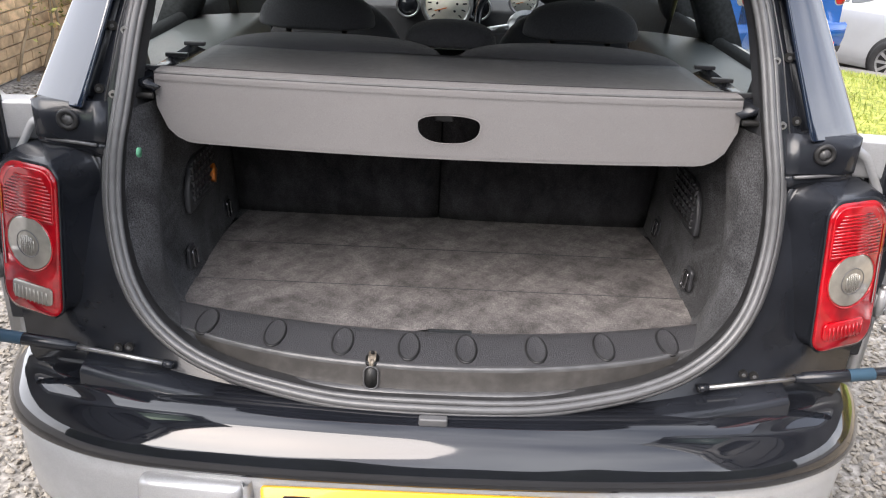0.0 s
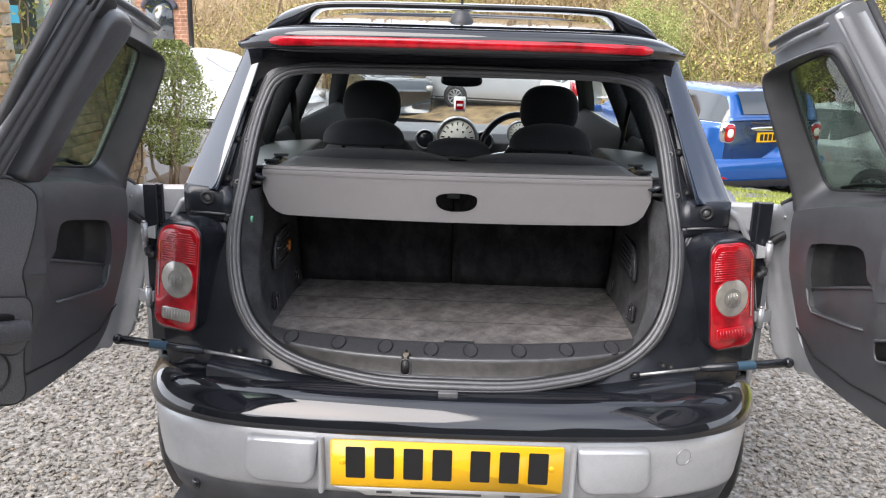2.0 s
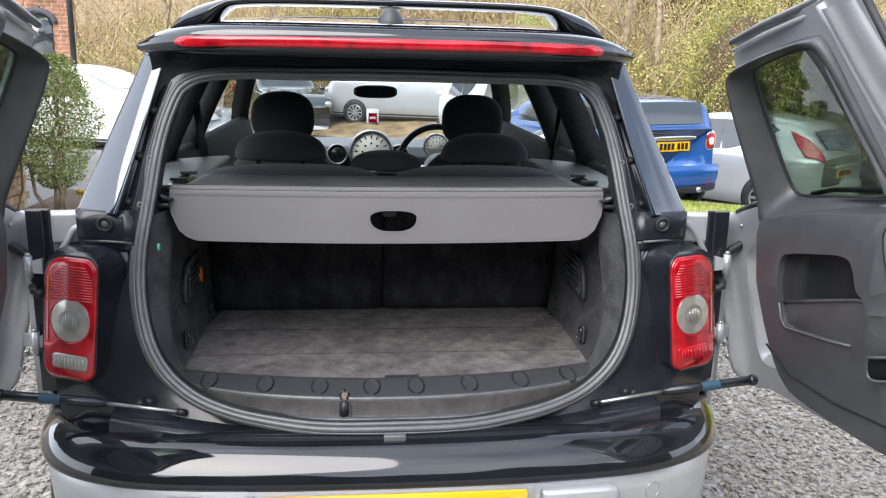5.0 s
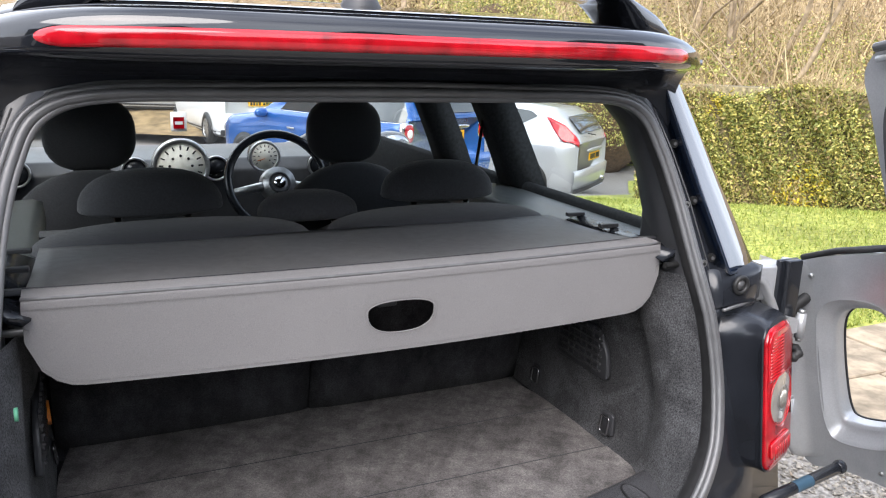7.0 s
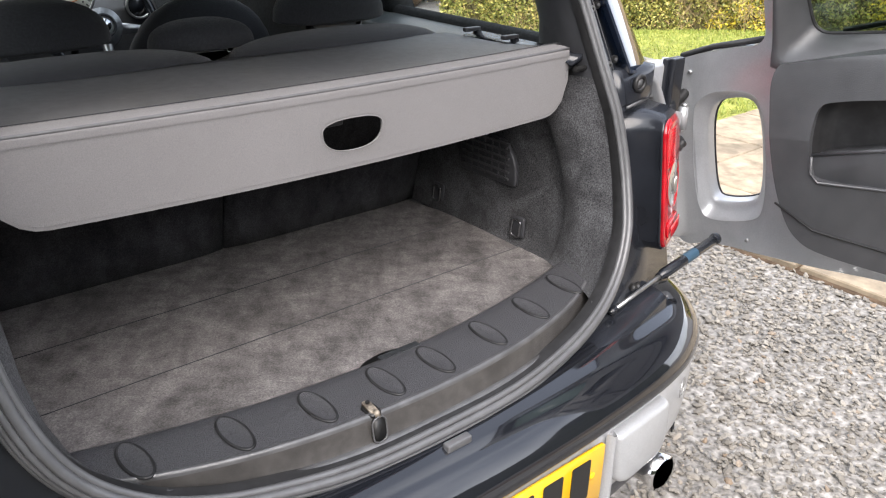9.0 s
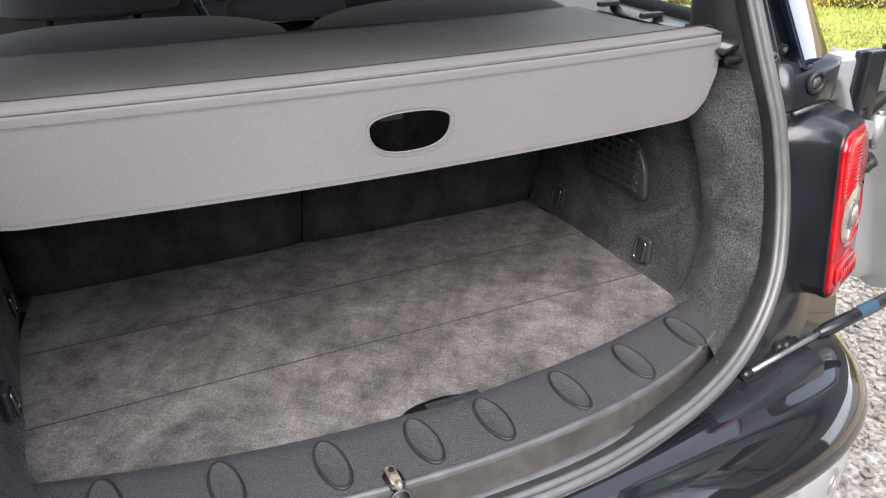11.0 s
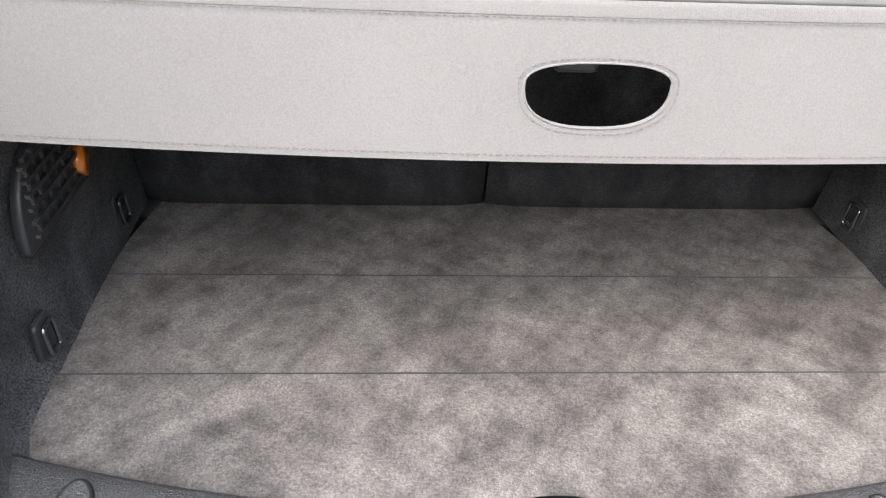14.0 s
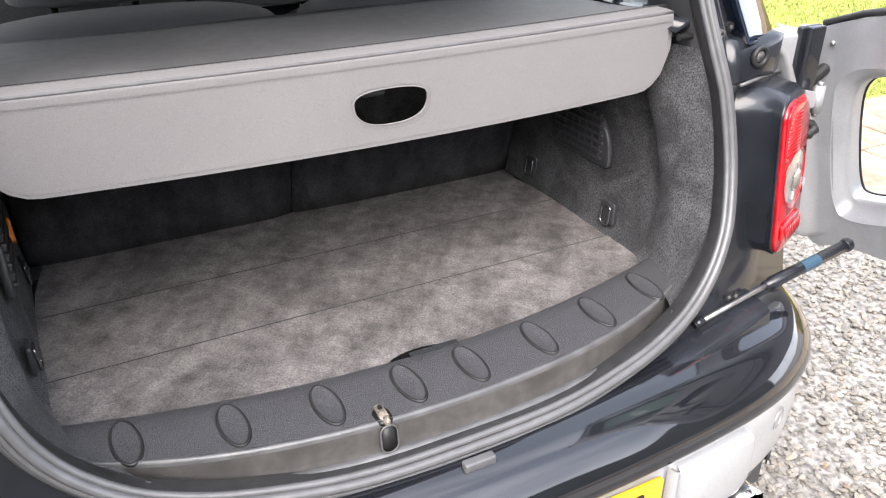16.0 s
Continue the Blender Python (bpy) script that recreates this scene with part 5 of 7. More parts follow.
def barn_door(s, swing, label):
    P = lambda u, v, w: door_point(s, u, v, w, swing)
    T = lambda u, v, base: P(u, v, trim_w(u, v, base))
    outer_cut, inner_cut = rounded_poly(CUT_OUT, 60), rounded_poly(CUT_IN, 60)
    door = part("rear_door", plate_with_holes(rounded_poly(SHELL, 170), [[(u - 0.012 * max(0.0, min(1.0, (0.3 - u) / 0.1)), v) for u, v in rounded_poly(WINDOW, 60)], outer_cut], lambda u, v, d: P(*shell_back(u, v, d)), 0.038, cut=0.05), SILVER, car, label, smooth=True, bevel=0.006, seg=3)
    # formed recess with a cut-out beside the hinges
    mean = lambda k: [(lerp(a[0], b[0], k), lerp(a[1], b[1], k)) for a, b in zip(outer_cut, inner_cut)]
    part("hinge_recess", loft([[P(u, v, w) for u, v in mean(k)] for k, w in ((-0.06, -0.008), (0.0, -0.010), (0.15, -0.014), (0.4, -0.026), (0.75, -0.032), (0.95, -0.034), (1.0, -0.040), (1.02, -0.062))]), SILVER, door, "silver pressed recess with a cut-out")
    part("recess_edge", tube([P(u, v, -0.062) for u, v in inner_cut], 0.003, 6, closed=True), RUBBER, door)
    part("top_flange", tube([P(u, v, w) for u, v, w in ((-0.05, -0.055, -0.015), (0.02, -0.035, -0.015), (0.12, -0.02, -0.02))], 0.006, 8), RUBBER, door)
    ridge = [(0.178, 0.322), (0.30, 0.338), (0.44, 0.349), (0.57, 0.362)]
    part("roof_edge_seal", tube([P(u, v, 0.0) for u, v in ridge], 0.007, 8), SEAL_M, door, "grey rubber seal along the door top")
    part("roof_edge_flange", tube([P(u, v - 0.017, 0.002) for u, v in ridge], 0.005, 8), SILVER, door)
    # window: pane, rubber edge, inner frame
    win = rounded_poly(WINDOW, 60)
    part("door_glass", slab(win, lambda u, v, d: P(u, v, 0.004 - d), 0.004), GLASS_TINT, door, "tinted door window with heating wires")
    wires = bmesh.new()
    for k in range(1, 9):
        v = 0.012 + 0.028 * k
        tube([P(0.205 + 0.03 * v, v, 0.0045), P(0.50 - 0.36 * v, v, 0.0045)], 0.00025, 3, bm=wires)
    part("heating_wires", wires, PLATE_INK, door)
    fr_out = rounded_poly([(0.164, -0.048), (0.168, -0.02), (0.176, 0.04), (0.193, 0.16), (0.208, 0.242), (0.228, 0.274), (0.30, 0.290), (0.44, 0.300), (0.476, 0.290), (0.515, 0.14), (0.546, 0.02), (0.56, -0.01), (0.50, -0.02), (0.30, -0.03), (0.20, -0.05)], 110)
    fr_in = rounded_poly([(0.222, 0.03), (0.217, 0.15), (0.224, 0.23), (0.230, 0.256), (0.25, 0.268), (0.40, 0.284), (0.420, 0.270), (0.462, 0.145), (0.496, 0.032), (0.488, 0.013), (0.36, 0.008), (0.255, 0.003), (0.234, 0.008)], 80)
    mid = (0.34, 0.13)
    outer, inner = polar(fr_out, mid), polar(fr_in, mid)
    between = lambda k, w: [P(lerp(a[0], b[0], k), lerp(a[1], b[1], k), w - 0.034 * max(0.0, min(1.0, (lerp(a[0], b[0], k) - 0.24) / 0.2)) * max(0.0, min(1.0, (w - 0.014) / 0.02))) for a, b in zip(outer, inner)]
    part("window_trim", loft([between(k, w) for k, w in ((0.0, -0.002), (0.0, 0.046), (0.04, 0.057), (0.12, 0.062), (0.35, 0.058), (0.65, 0.042), (0.87, 0.024), (0.96, 0.014), (1.0, 0.006))]), TRIM_BLACK, door, "black plastic window surround")
    part("glass_rubber", tube([P(u, v, 0.008) for u, v in fr_in], 0.0035, 6, closed=True), RUBBER, door)
    part("wiper_arm", tube([P(0.27, 0.006, 0.000), P(0.33, 0.016, -0.006), P(0.46, 0.020, -0.006)], 0.005, 6), RUBBER, door, "black wiper behind the door glass")
    # channels and rubber along the free edge
    edge = lambda o, w, v0=0.345: [P(lerp(0.478, 0.570, k / 8) + o * (1 + 0.25 * k / 8) + 0.012 * (k / 8) ** 3, lerp(v0, -0.005, k / 8), shell_w(0.55) + w) for k in range(9)]
    lower = ((0.660, 0.045, 0.018), (0.698, -0.02, 0.014), (0.728, -0.12, 0.012), (0.742, -0.30, 0.01), (0.73, -0.42, 0.01)) if s > 0 else ((0.650, 0.045, 0.020), (0.656, -0.005, 0.028), (0.692, -0.10, 0.022), (0.712, -0.22, 0.016), (0.712, -0.36, 0.012))
    part("edge_rubber", tube([P(0.588, 0.352, 0.016), P(0.622, 0.20, 0.016)] + [P(*q) for q in lower], 0.006 if s > 0 else 0.010, 8), RUBBER, door, "rubber lip on the door edge")
    if s < 0:
        cover = rounded_poly([(0.388, 0.322), (0.44, 0.335), (0.485, 0.325), (0.505, 0.26), (0.565, 0.03), (0.568, 0.0), (0.535, -0.012), (0.496, -0.010), (0.489, 0.04), (0.412, 0.27)], 90)
        part("edge_cover", slab(cover, lambda u, v, d: P(u, v, 0.052 - d), 0.05, 0.020), TRIM_BLACK, door, "black rounded cover strip along the door edge")
        # rubber channels in the lighter trim colour, in place of sunlight on them
        for o, r in ((0.030, 0.011), (0.053, 0.010), (0.076, 0.010)):
            part("edge_channel", tube(edge(o, 0.006), r, 8), TRIM_BLACK, door, "black rubber edge channel, lightened as if sunlit")
        part("channel_top", slab(rounded_poly([(0.44, 0.34), (0.50, 0.352), (0.57, 0.36), (0.575, 0.33), (0.48, 0.30)], 30), lambda u, v, d: P(u, v, 0.034 - d), 0.03, 0.006), RUBBER, door)
    else:
        part("edge_skin", loft([edge(o, w, 0.338) for o, w in ((0.012, -0.010), (0.022, 0.004), (0.040, 0.008), (0.044, 0.003), (0.062, 0.004), (0.082, 0.006), (0.096, 0.002), (0.100, -0.012))], closed=False), SILVER, door, "silver pressed window frame along the free edge")
        for o, r in ((0.016, 0.010),):
            part("edge_channel", tube(edge(o, -0.004), r, 8), SILVER, door, "silver pressed edge ridge")
    if s < 0:
        part("edge_rim", tube([P(0.672, 0.012, 0.014), P(0.700, -0.018, 0.008), P(0.722, -0.075, 0.004), P(0.738, -0.15, 0.0), P(0.747, -0.30, -0.004)], [0.008, 0.015, 0.016, 0.013, 0.012], 12), SILVER, door, "rounded silver edge of the door skin")
    else:
        part("edge_rim", tube([P(0.645, -0.015, 0.030), P(0.690, -0.10, 0.022), P(0.712, -0.22, 0.016), P(0.712, -0.36, 0.012)], 0.010, 8), SILVER, door)
    # lower trim panel with its pocket, insert and handle
    hole = rounded_poly(POCKET, 54)
    holes = [hole]
    latch_hole = rounded_poly([(0.513, -0.235), (0.525, -0.229), (0.60, -0.219), (0.624, -0.216), (0.632, -0.232), (0.625, -0.249), (0.60, -0.254), (0.52, -0.272), (0.508, -0.262)], 40)
    part("trim_panel", plate_with_holes(rounded_poly(TRIM, 130), holes, lambda u, v, d: P(u, v, trim_w(u, v, 0.060) - min(d, trim_w(u, v, 0.060) - shell_w(u) + 0.004) - 0.5 * max(0, v + 0.02)), 0.075, cut=0.035), TRIM_BLACK, door, "moulded black door trim with a pocket", smooth=True, bevel=0.026, seg=5)
    cu, cv = 0.375, -0.160
    rings = [[T(cu + (u - cu) * k, cv + (v - cv) * k, b) for u, v in hole] for k, b in ((1.02, 0.056), (0.97, 0.035), (0.92, 0.015), (0.80, 0.010))]
    pb = loft(rings)
    pb.verts.ensure_lookup_table()
    pb.faces.new([pb.verts[-len(hole) + i] for i in range(len(hole))])
    # trim plastic in truth; the dark rubber colour stands in for the recess's shade
    part("door_pocket", pb, RUBBER, door, "recessed door pocket, its shade put into a dark colour")
    wall = rounded_poly([(0.249, -0.193), (0.36, -0.171), (0.470, -0.150), (0.506, -0.147), (0.512, -0.172), (0.490, -0.205), (0.462, -0.228), (0.40, -0.234), (0.265, -0.239), (0.252, -0.222)], 60)
    part("pocket_wall", slab(wall, lambda u, v, d: T(u, v, 0.047 + 0.16 * max(0, -0.19 - v + 0.2 * (u - 0.36)) - d), 0.028, 0.003), TRIM_BLACK, door, "front wall of the pocket")
    part("pocket_rim", tube([T(u, v, 0.047) for u, v in ((0.250, -0.193), (0.36, -0.171), (0.47, -0.150), (0.505, -0.148))], 0.0035, 6), TRIM_BLACK, door)
    part("pocket_line", tube([T(u, v, 0.0605) for u, v in ((0.257, -0.19), (0.254, -0.222), (0.268, -0.238), (0.40, -0.234), (0.462, -0.228))], 0.0028, 6), TRIM_BLACK, door)
    part("trim_insert", plate_with_holes(rounded_poly(INSERT, 120), [], lambda u, v, d: T(u, v, 0.0675 - d), 0.016, cut=0.04), PEBBLED, door, "grained black trim insert", smooth=True, bevel=0.004, seg=3)
    part("insert_gap", tube([T(u, v, 0.0660) for u, v in rounded_poly(INSERT, 120)], 0.0024, 6, closed=True), PLATE_INK, door)
    part("trim_crease", tube([T(u, v, 0.061) for u, v in ((0.19, -0.29), (0.26, -0.335), (0.40, -0.352), (0.53, -0.350), (0.545, -0.33))], 0.0022, 6), PLATE_INK, door)
    part("speaker_cover", tube([T(0.612 + 0.043 * math.cos(6.28319 * k / 40), -0.331 + 0.043 * math.sin(6.28319 * k / 40) + 0.18 * 0.043 * math.cos(6.28319 * k / 40), 0.0685) for k in range(40)], 0.0022, 6, closed=True), PLATE_INK, door, "round speaker cover ring")
    if s < 0:
        plate_ = rounded_poly([(0.548, -0.203), (0.60, -0.194), (0.642, -0.195), (0.662, -0.215), (0.664, -0.245), (0.650, -0.270), (0.620, -0.290), (0.548, -0.306)], 50)
        part("handle_plate", slab(plate_, lambda u, v, d: T(u, v, 0.073 - d), 0.008, 0.002), PEBBLED, door, "rounded handle plate")
        part("plate_line", tube([T(u, v, 0.0715) for u, v in plate_], 0.0018, 6, closed=True), PLATE_INK, door)
        part("handle_recess", slab(rounded_poly([(0.575, -0.226), (0.64, -0.222), (0.652, -0.243), (0.64, -0.262), (0.60, -0.262)], 30), lambda u, v, d: T(u, v, 0.0745 - d), 0.004), PLATE_INK, door)
        part("door_handle", loft([[T(u, v, b) for v, b in ((-0.236, 0.072), (-0.236, 0.090), (-0.250, 0.097), (-0.272, 0.095), (-0.276, 0.072))] for u in (0.566, 0.574, 0.600, 0.628, 0.632)], True, True), PLASTIC, door, "black pull handle", bevel=0.004)
        part("handle_lever", tube([T(0.628, -0.244, 0.082), T(0.644, -0.243, 0.084), T(0.650, -0.241, 0.076)], 0.006, 8), HOOK, door)
    else:
        part("latch_recess", slab(latch_hole, lambda u, v, d: T(u, v, 0.0695 - d), 0.006), PLATE_INK, door, "dark latch recess")
        part("recess_rim", tube([T(u, v, 0.0695) for u, v in latch_hole], 0.0030, 6, closed=True), TRIM_BLACK, door)
        part("latch", tube([T(0.568, -0.240, 0.071), T(0.585, -0.234, 0.075), T(0.605, -0.232, 0.075), T(0.620, -0.236, 0.074), T(0.612, -0.244, 0.071)], 0.0055, 8), HOOK, door, "dark steel door latch")
        part("latch_claw", tube([T(0.60, -0.242, 0.073), T(0.616, -0.246, 0.074)], 0.004, 8), HOOK, door)
    part("screw_cap", tube([T(0.634 + 0.012 * math.cos(6.28319 * k / 20), -0.169 + 0.012 * math.sin(6.28319 * k / 20), 0.0685) for k in range(20)], 0.0014, 5, closed=True), PLATE_INK, door)
    # hinges and cable boot
    # return flange on the hinge side, rounded over at its ends
    flange = []
    for v, k in ((-0.058, 0.0), (-0.062, 0.45), (-0.070, 0.75), (-0.085, 0.95), (-0.10, 1.0), (-0.20, 1.0), (-0.30, 1.0), (-0.40, 1.0), (-0.43, 0.92), (-0.452, 0.7), (-0.465, 0.35), (-0.470, 0.0)):
        flange.append([P(u, v, lerp(-0.012, w, k)) for u, w in ((-0.030, -0.010), (-0.056, -0.007), (-0.069, 0.002), (-0.075, 0.016), (-0.077, 0.034), (-0.083, 0.040), (-0.090, 0.036), (-0.094, -0.012))])
    part("hinge_flange", loft(flange, closed=False), SILVER, door, "silver return flange on the hinge side")
    for v in (-0.168, -0.332):
        a, b = Vector((s * 0.728, 0.006, 1.111 + v)), P(-0.070, v, 0.036)
        c = Vector((s * 0.754, -0.002, 1.111 + v))
        bm = loft([[q + Vector((0, dy, dz)) for dy, dz in ((0, h), (0.010, h), (0.010, -h), (0, -h))] for q, h in ((a, 0.017), (a.lerp(c, 0.7), 0.013), (c, 0.011), (c.lerp(b, 0.4), 0.013), (b, 0.016))], True, True)
        hinge = part("hinge", bm, SILVER, door, "silver painted door hinge", smooth=False, bevel=0.002)
        part("hinge_pin", disc(c + Vector((0, 0.004, 0)), 0.0085, 0.046, "z", 14), SILVER, hinge)
        for dz in (-0.026, 0.026):
            part("pin_head", disc(c + Vector((0, 0.004, dz)), 0.0055, 0.007, "z", 12), STEEL, hinge)
    part("hinge_plate", box((s * 0.738, 0.034, 1.010), (0.05, 0.012, 0.10)), SATIN_BLACK, door, "black hinge cover plate", bevel=0.004)
    part("plate_nut", box((s * 0.748, 0.024, 1.022), (0.020, 0.010, 0.018)), STEEL, door, bevel=0.002)
    part("hinge_strip", box((s * 0.741, 0.024, 0.86), (0.034, 0.014, 0.40)), SATIN_BLACK, door, bevel=0.003)
    for v, w in ((-0.125, 0.040), (-0.145, 0.040), (-0.255, 0.040), (-0.278, 0.042), (-0.365, 0.042), (-0.40, 0.038)):
        p = P(-0.086, v, w)
        bolt = part("hinge_bolt", disc(p, 0.0075, 0.006, "y", 12), STEEL, door)
        part("bolt_head", disc(p - Vector((0, 0.005, 0)), 0.0045, 0.006, "y", 6), STEEL, bolt, smooth=False)
    pts = smooth_line([(s * 0.70, 0.03, 0.862), (s * 0.722, 0.0, 0.880), (s * 0.745, -0.008, 0.898), P(-0.075, -0.195, 0.052), P(-0.060, -0.165, 0.046), P(-0.050, -0.142, 0.020), P(-0.046, -0.130, -0.012)], 70)
    part("cable_boot", tube(pts, [0.0088 + 0.0015 * math.sin(k * 1.57) if k < 38 else 0.0105 for k in range(70)], 10), RUBBER, door, "ribbed rubber cable boot")
    for u, v in ((-0.03, -0.085), (0.08, -0.445)):
        part("hinge_bolt", disc(P(u, v, -0.008), 0.0045, 0.004, "x", 12), STEEL, door)
    return door


barn_door(1, 0.0, "open rear barn door, silver outside with black trim inside")
barn_door(-1, 2.0, "open rear barn door, silver outside with black trim inside")


# ---- ground ----
def ground_z(x, y):
    s = 0.5 * x + 0.85 * y
    far = max(0.0, min(6.0, s - 6.6))
    z = -0.15 * far
    bank = max(0.0, s - 16.5)
    return z + min(9.0, 0.33 * bank)


GRAVEL = material("grey_gravel", (0.125, 0.113, 0.097), 0.9, vary=0.55, scale=45, bump=1.0, bump_scale=60, stain=0.3, stain_scale=1.2, tint=(0.26, 0.245, 0.225))
GRASS = material("mown_grass", (0.19, 0.24, 0.035), 0.9, vary=0.4, scale=22, bump=1.0, bump_scale=80, stain=0.35, stain_scale=1.1, tint=(0.31, 0.32, 0.07))
PAVING = material("sandstone_paving", (0.31, 0.25, 0.175), 0.85, vary=0.3, scale=14, bump=0.5, bump_scale=40, stain=0.4, stain_scale=3)
TARMAC = material("pale_tarmac", (0.20, 0.19, 0.18), 0.9, vary=0.25, scale=60, bump=0.6, bump_scale=120, stain=0.2, stain_scale=0.6)
DIRT_AND_SHADE = material("brown_earth_and_bush_shade", (0.10, 0.065, 0.04), 0.95, vary=0.4, scale=20, bump=1.0, bump_scale=40)
WOODFLOOR = material("leaf_litter", (0.20, 0.14, 0.07), 0.95, vary=0.5, scale=3, bump=1.0, bump_scale=12)
axis = [-120, -80, -50, -35, -25, -18, -13, -10, -8, -6, -4.5, -3, -1.5, 0, 1.5, 3, 4.5, 6, 8, 10, 13, 18, 25, 35, 50, 80, 120]
ayis = [-120, -60, -30, -15, -8, -4, -2, 0, 2, 3.5, 5, 6, 7, 8, 9, 10, 11, 12, 13, 14, 15, 17, 20, 23, 26, 30, 35, 42, 50, 60, 80, 120]
gm = bmesh.new()
gv = [[gm.verts.new((x, y, ground_z(x, y) - 0.012)) for y in ayis] for x in axis]
for i in range(len(axis) - 1):
    for j in range(len(ayis) - 1):
        gm.faces.new((gv[i][j], gv[i + 1][j], gv[i + 1][j + 1], gv[i][j + 1]))
tagged(part("ground", gm, TARMAC), "pale worn driveway ground falling gently away", "ground", kind="structure")


def ground_patch(name, poly, mat, dz, label, category, n=26):
    xs = [p[0] for p in poly]
    ys = [p[1] for p in poly]
    bm = bmesh.new()
    vs = [bm.verts.new((x, y, 0)) for x, y in poly]
    f = bm.faces.new(vs)
    for ax, lo, hi in ((0, min(xs), max(xs)), (1, min(ys), max(ys))):
        for k in range(1, n):
            c = lerp(lo, hi, k / n)
            no = (1, 0, 0) if ax == 0 else (0, 1, 0)
            bmesh.ops.bisect_plane(bm, geom=bm.verts[:] + bm.edges[:] + bm.faces[:], plane_co=(c, c, 0), plane_no=no)
    for v in bm.verts:
        v.co.z = ground_z(v.co.x, v.co.y) + dz
    bmesh.ops.recalc_face_normals(bm, faces=bm.faces)
    return tagged(part(name, bm, mat), label, category, kind="structure")


ground_patch("gravel_drive", [(-2.98, -8), (2.25, -8), (2.25, 1.8), (1.9, 3.0), (1.7, 5.6), (-1.6, 6.4), (-2.3, 5.6), (-2.5, 4.9), (-2.98, 4.5)], GRAVEL, 0.0, "loose grey gravel drive", "gravel")
ground_patch("lawn", [(2.25, 1.8), (14, 1.8), (14, 12.0), (9.0, 11.0), (7.2, 8.6), (4.2, 6.3), (3.2, 5.9), (1.7, 5.6), (1.9, 3.0)], GRASS, 0.012, "bright green mown lawn", "grass", 40)
ground_patch("woodland_floor", [(-30, 35.8), (30, 0.5), (110, 0.5), (110, 110), (-30, 110)], WOODFLOOR, 0.3, "brown leaf litter on the wooded bank", "ground", 60)
ground_patch("planting_bed", [(-2.98, 4.5), (-2.5, 4.9), (-2.3, 5.6), (-2.45, 6.3), (-2.98, 6.6)], DIRT_AND_SHADE, 0.02, "small planting bed of bare earth", "soil", 8)


def stuff(name, verts, faces, mat, label, category, smooth=False):
    me = bpy.data.meshes.new(name)
    me.from_pydata(verts, [], faces)
    me.materials.append(mat)
    if smooth:
        for p in me.polygons:
            p.use_smooth = True
    return tagged(new(name, me), label, category, kind="stuff")


def island_material(name, ramp, rough=0.85, detail=None, bump=0.0):
    """A colour for each loose piece out of a ramp."""
    m = material(name, ramp[0][1], rough, bump=bump, bump_scale=120)
    t = m.node_tree
    g = t.nodes.new("ShaderNodeNewGeometry")
    r = t.nodes.new("ShaderNodeValToRGB")
    e = r.color_ramp.elements
    e[0].position, e[0].color = ramp[0][0], (*ramp[0][1], 1)
    e[1].position, e[1].color = ramp[-1][0], (*ramp[-1][1], 1)
    for p, c in ramp[1:-1]:
        q = e.new(p)
        q.color = (*c, 1)
    t.links.new(g.outputs["Random Per Island"], r.inputs["Fac"])
    t.links.new(r.outputs["Color"], t.nodes["Principled BSDF"].inputs["Base Color"])
    return m


STONES = island_material("gravel_stones", [(0.0, (0.135, 0.122, 0.104)), (0.35, (0.185, 0.169, 0.145)), (0.7, (0.225, 0.206, 0.177)), (0.95, (0.285, 0.262, 0.225)), (1.0, (0.209, 0.155, 0.108))], 0.85)


def scatter_stones(areas, density, lo, hi, seed):
    rng = np.random.default_rng(seed)
    base = np.array([(0, 0, 1), (0.9, 0, 0.35), (0.28, 0.86, 0.35), (-0.73, 0.53, 0.35), (-0.73, -0.53, 0.35), (0.28, -0.86, 0.35), (0.72, 0.52, -0.3), (-0.28, 0.85, -0.3), (-0.9, 0, -0.3), (-0.28, -0.85, -0.3), (0.72, -0.52, -0.3)])
    tri = [(0, 1, 2), (0, 2, 3), (0, 3, 4), (0, 4, 5), (0, 5, 1), (1, 6, 2), (2, 7, 3), (3, 8, 4), (4, 9, 5), (5, 10, 1), (6, 7, 2), (7, 8, 3), (8, 9, 4), (9, 10, 5), (10, 6, 1)]
    tri = np.array(tri)
    vs, fs, off = [], [], 0
    for x0, y0, x1, y1 in areas:
        n = int((x1 - x0) * (y1 - y0) * density)
        c = np.stack([rng.uniform(x0, x1, n), rng.uniform(y0, y1, n), rng.uniform(-0.002, 0.010, n)], 1)
        r = lo + (hi - lo) * rng.random(n) ** 2.0
        sc = np.stack([r * rng.uniform(0.8, 1.5, n), r * rng.uniform(0.6, 1.0, n), r * rng.uniform(0.35, 0.7, n)], 1)
        a, b = rng.uniform(0, 6.283, n), rng.normal(0, 0.35, n)
        p = base[None] * (1 + rng.normal(0, 0.14, (n, len(base), 1))) * sc[:, None]
        cb, sb = np.cos(b)[:, None], np.sin(b)[:, None]
        p = np.stack([p[..., 0] * cb + p[..., 2] * sb, p[..., 1], -p[..., 0] * sb + p[..., 2] * cb], -1)
        ca, sa = np.cos(a)[:, None], np.sin(a)[:, None]
        p = np.stack([p[..., 0] * ca - p[..., 1] * sa, p[..., 0] * sa + p[..., 1] * ca, p[..., 2]], -1) + c[:, None]
        vs.append(p.reshape(-1, 3))
        fs.append((tri[None] + (off + np.arange(n) * len(base))[:, None, None]).reshape(-1, 3))
        off += n * len(base)
    return np.concatenate(vs), np.concatenate(fs)


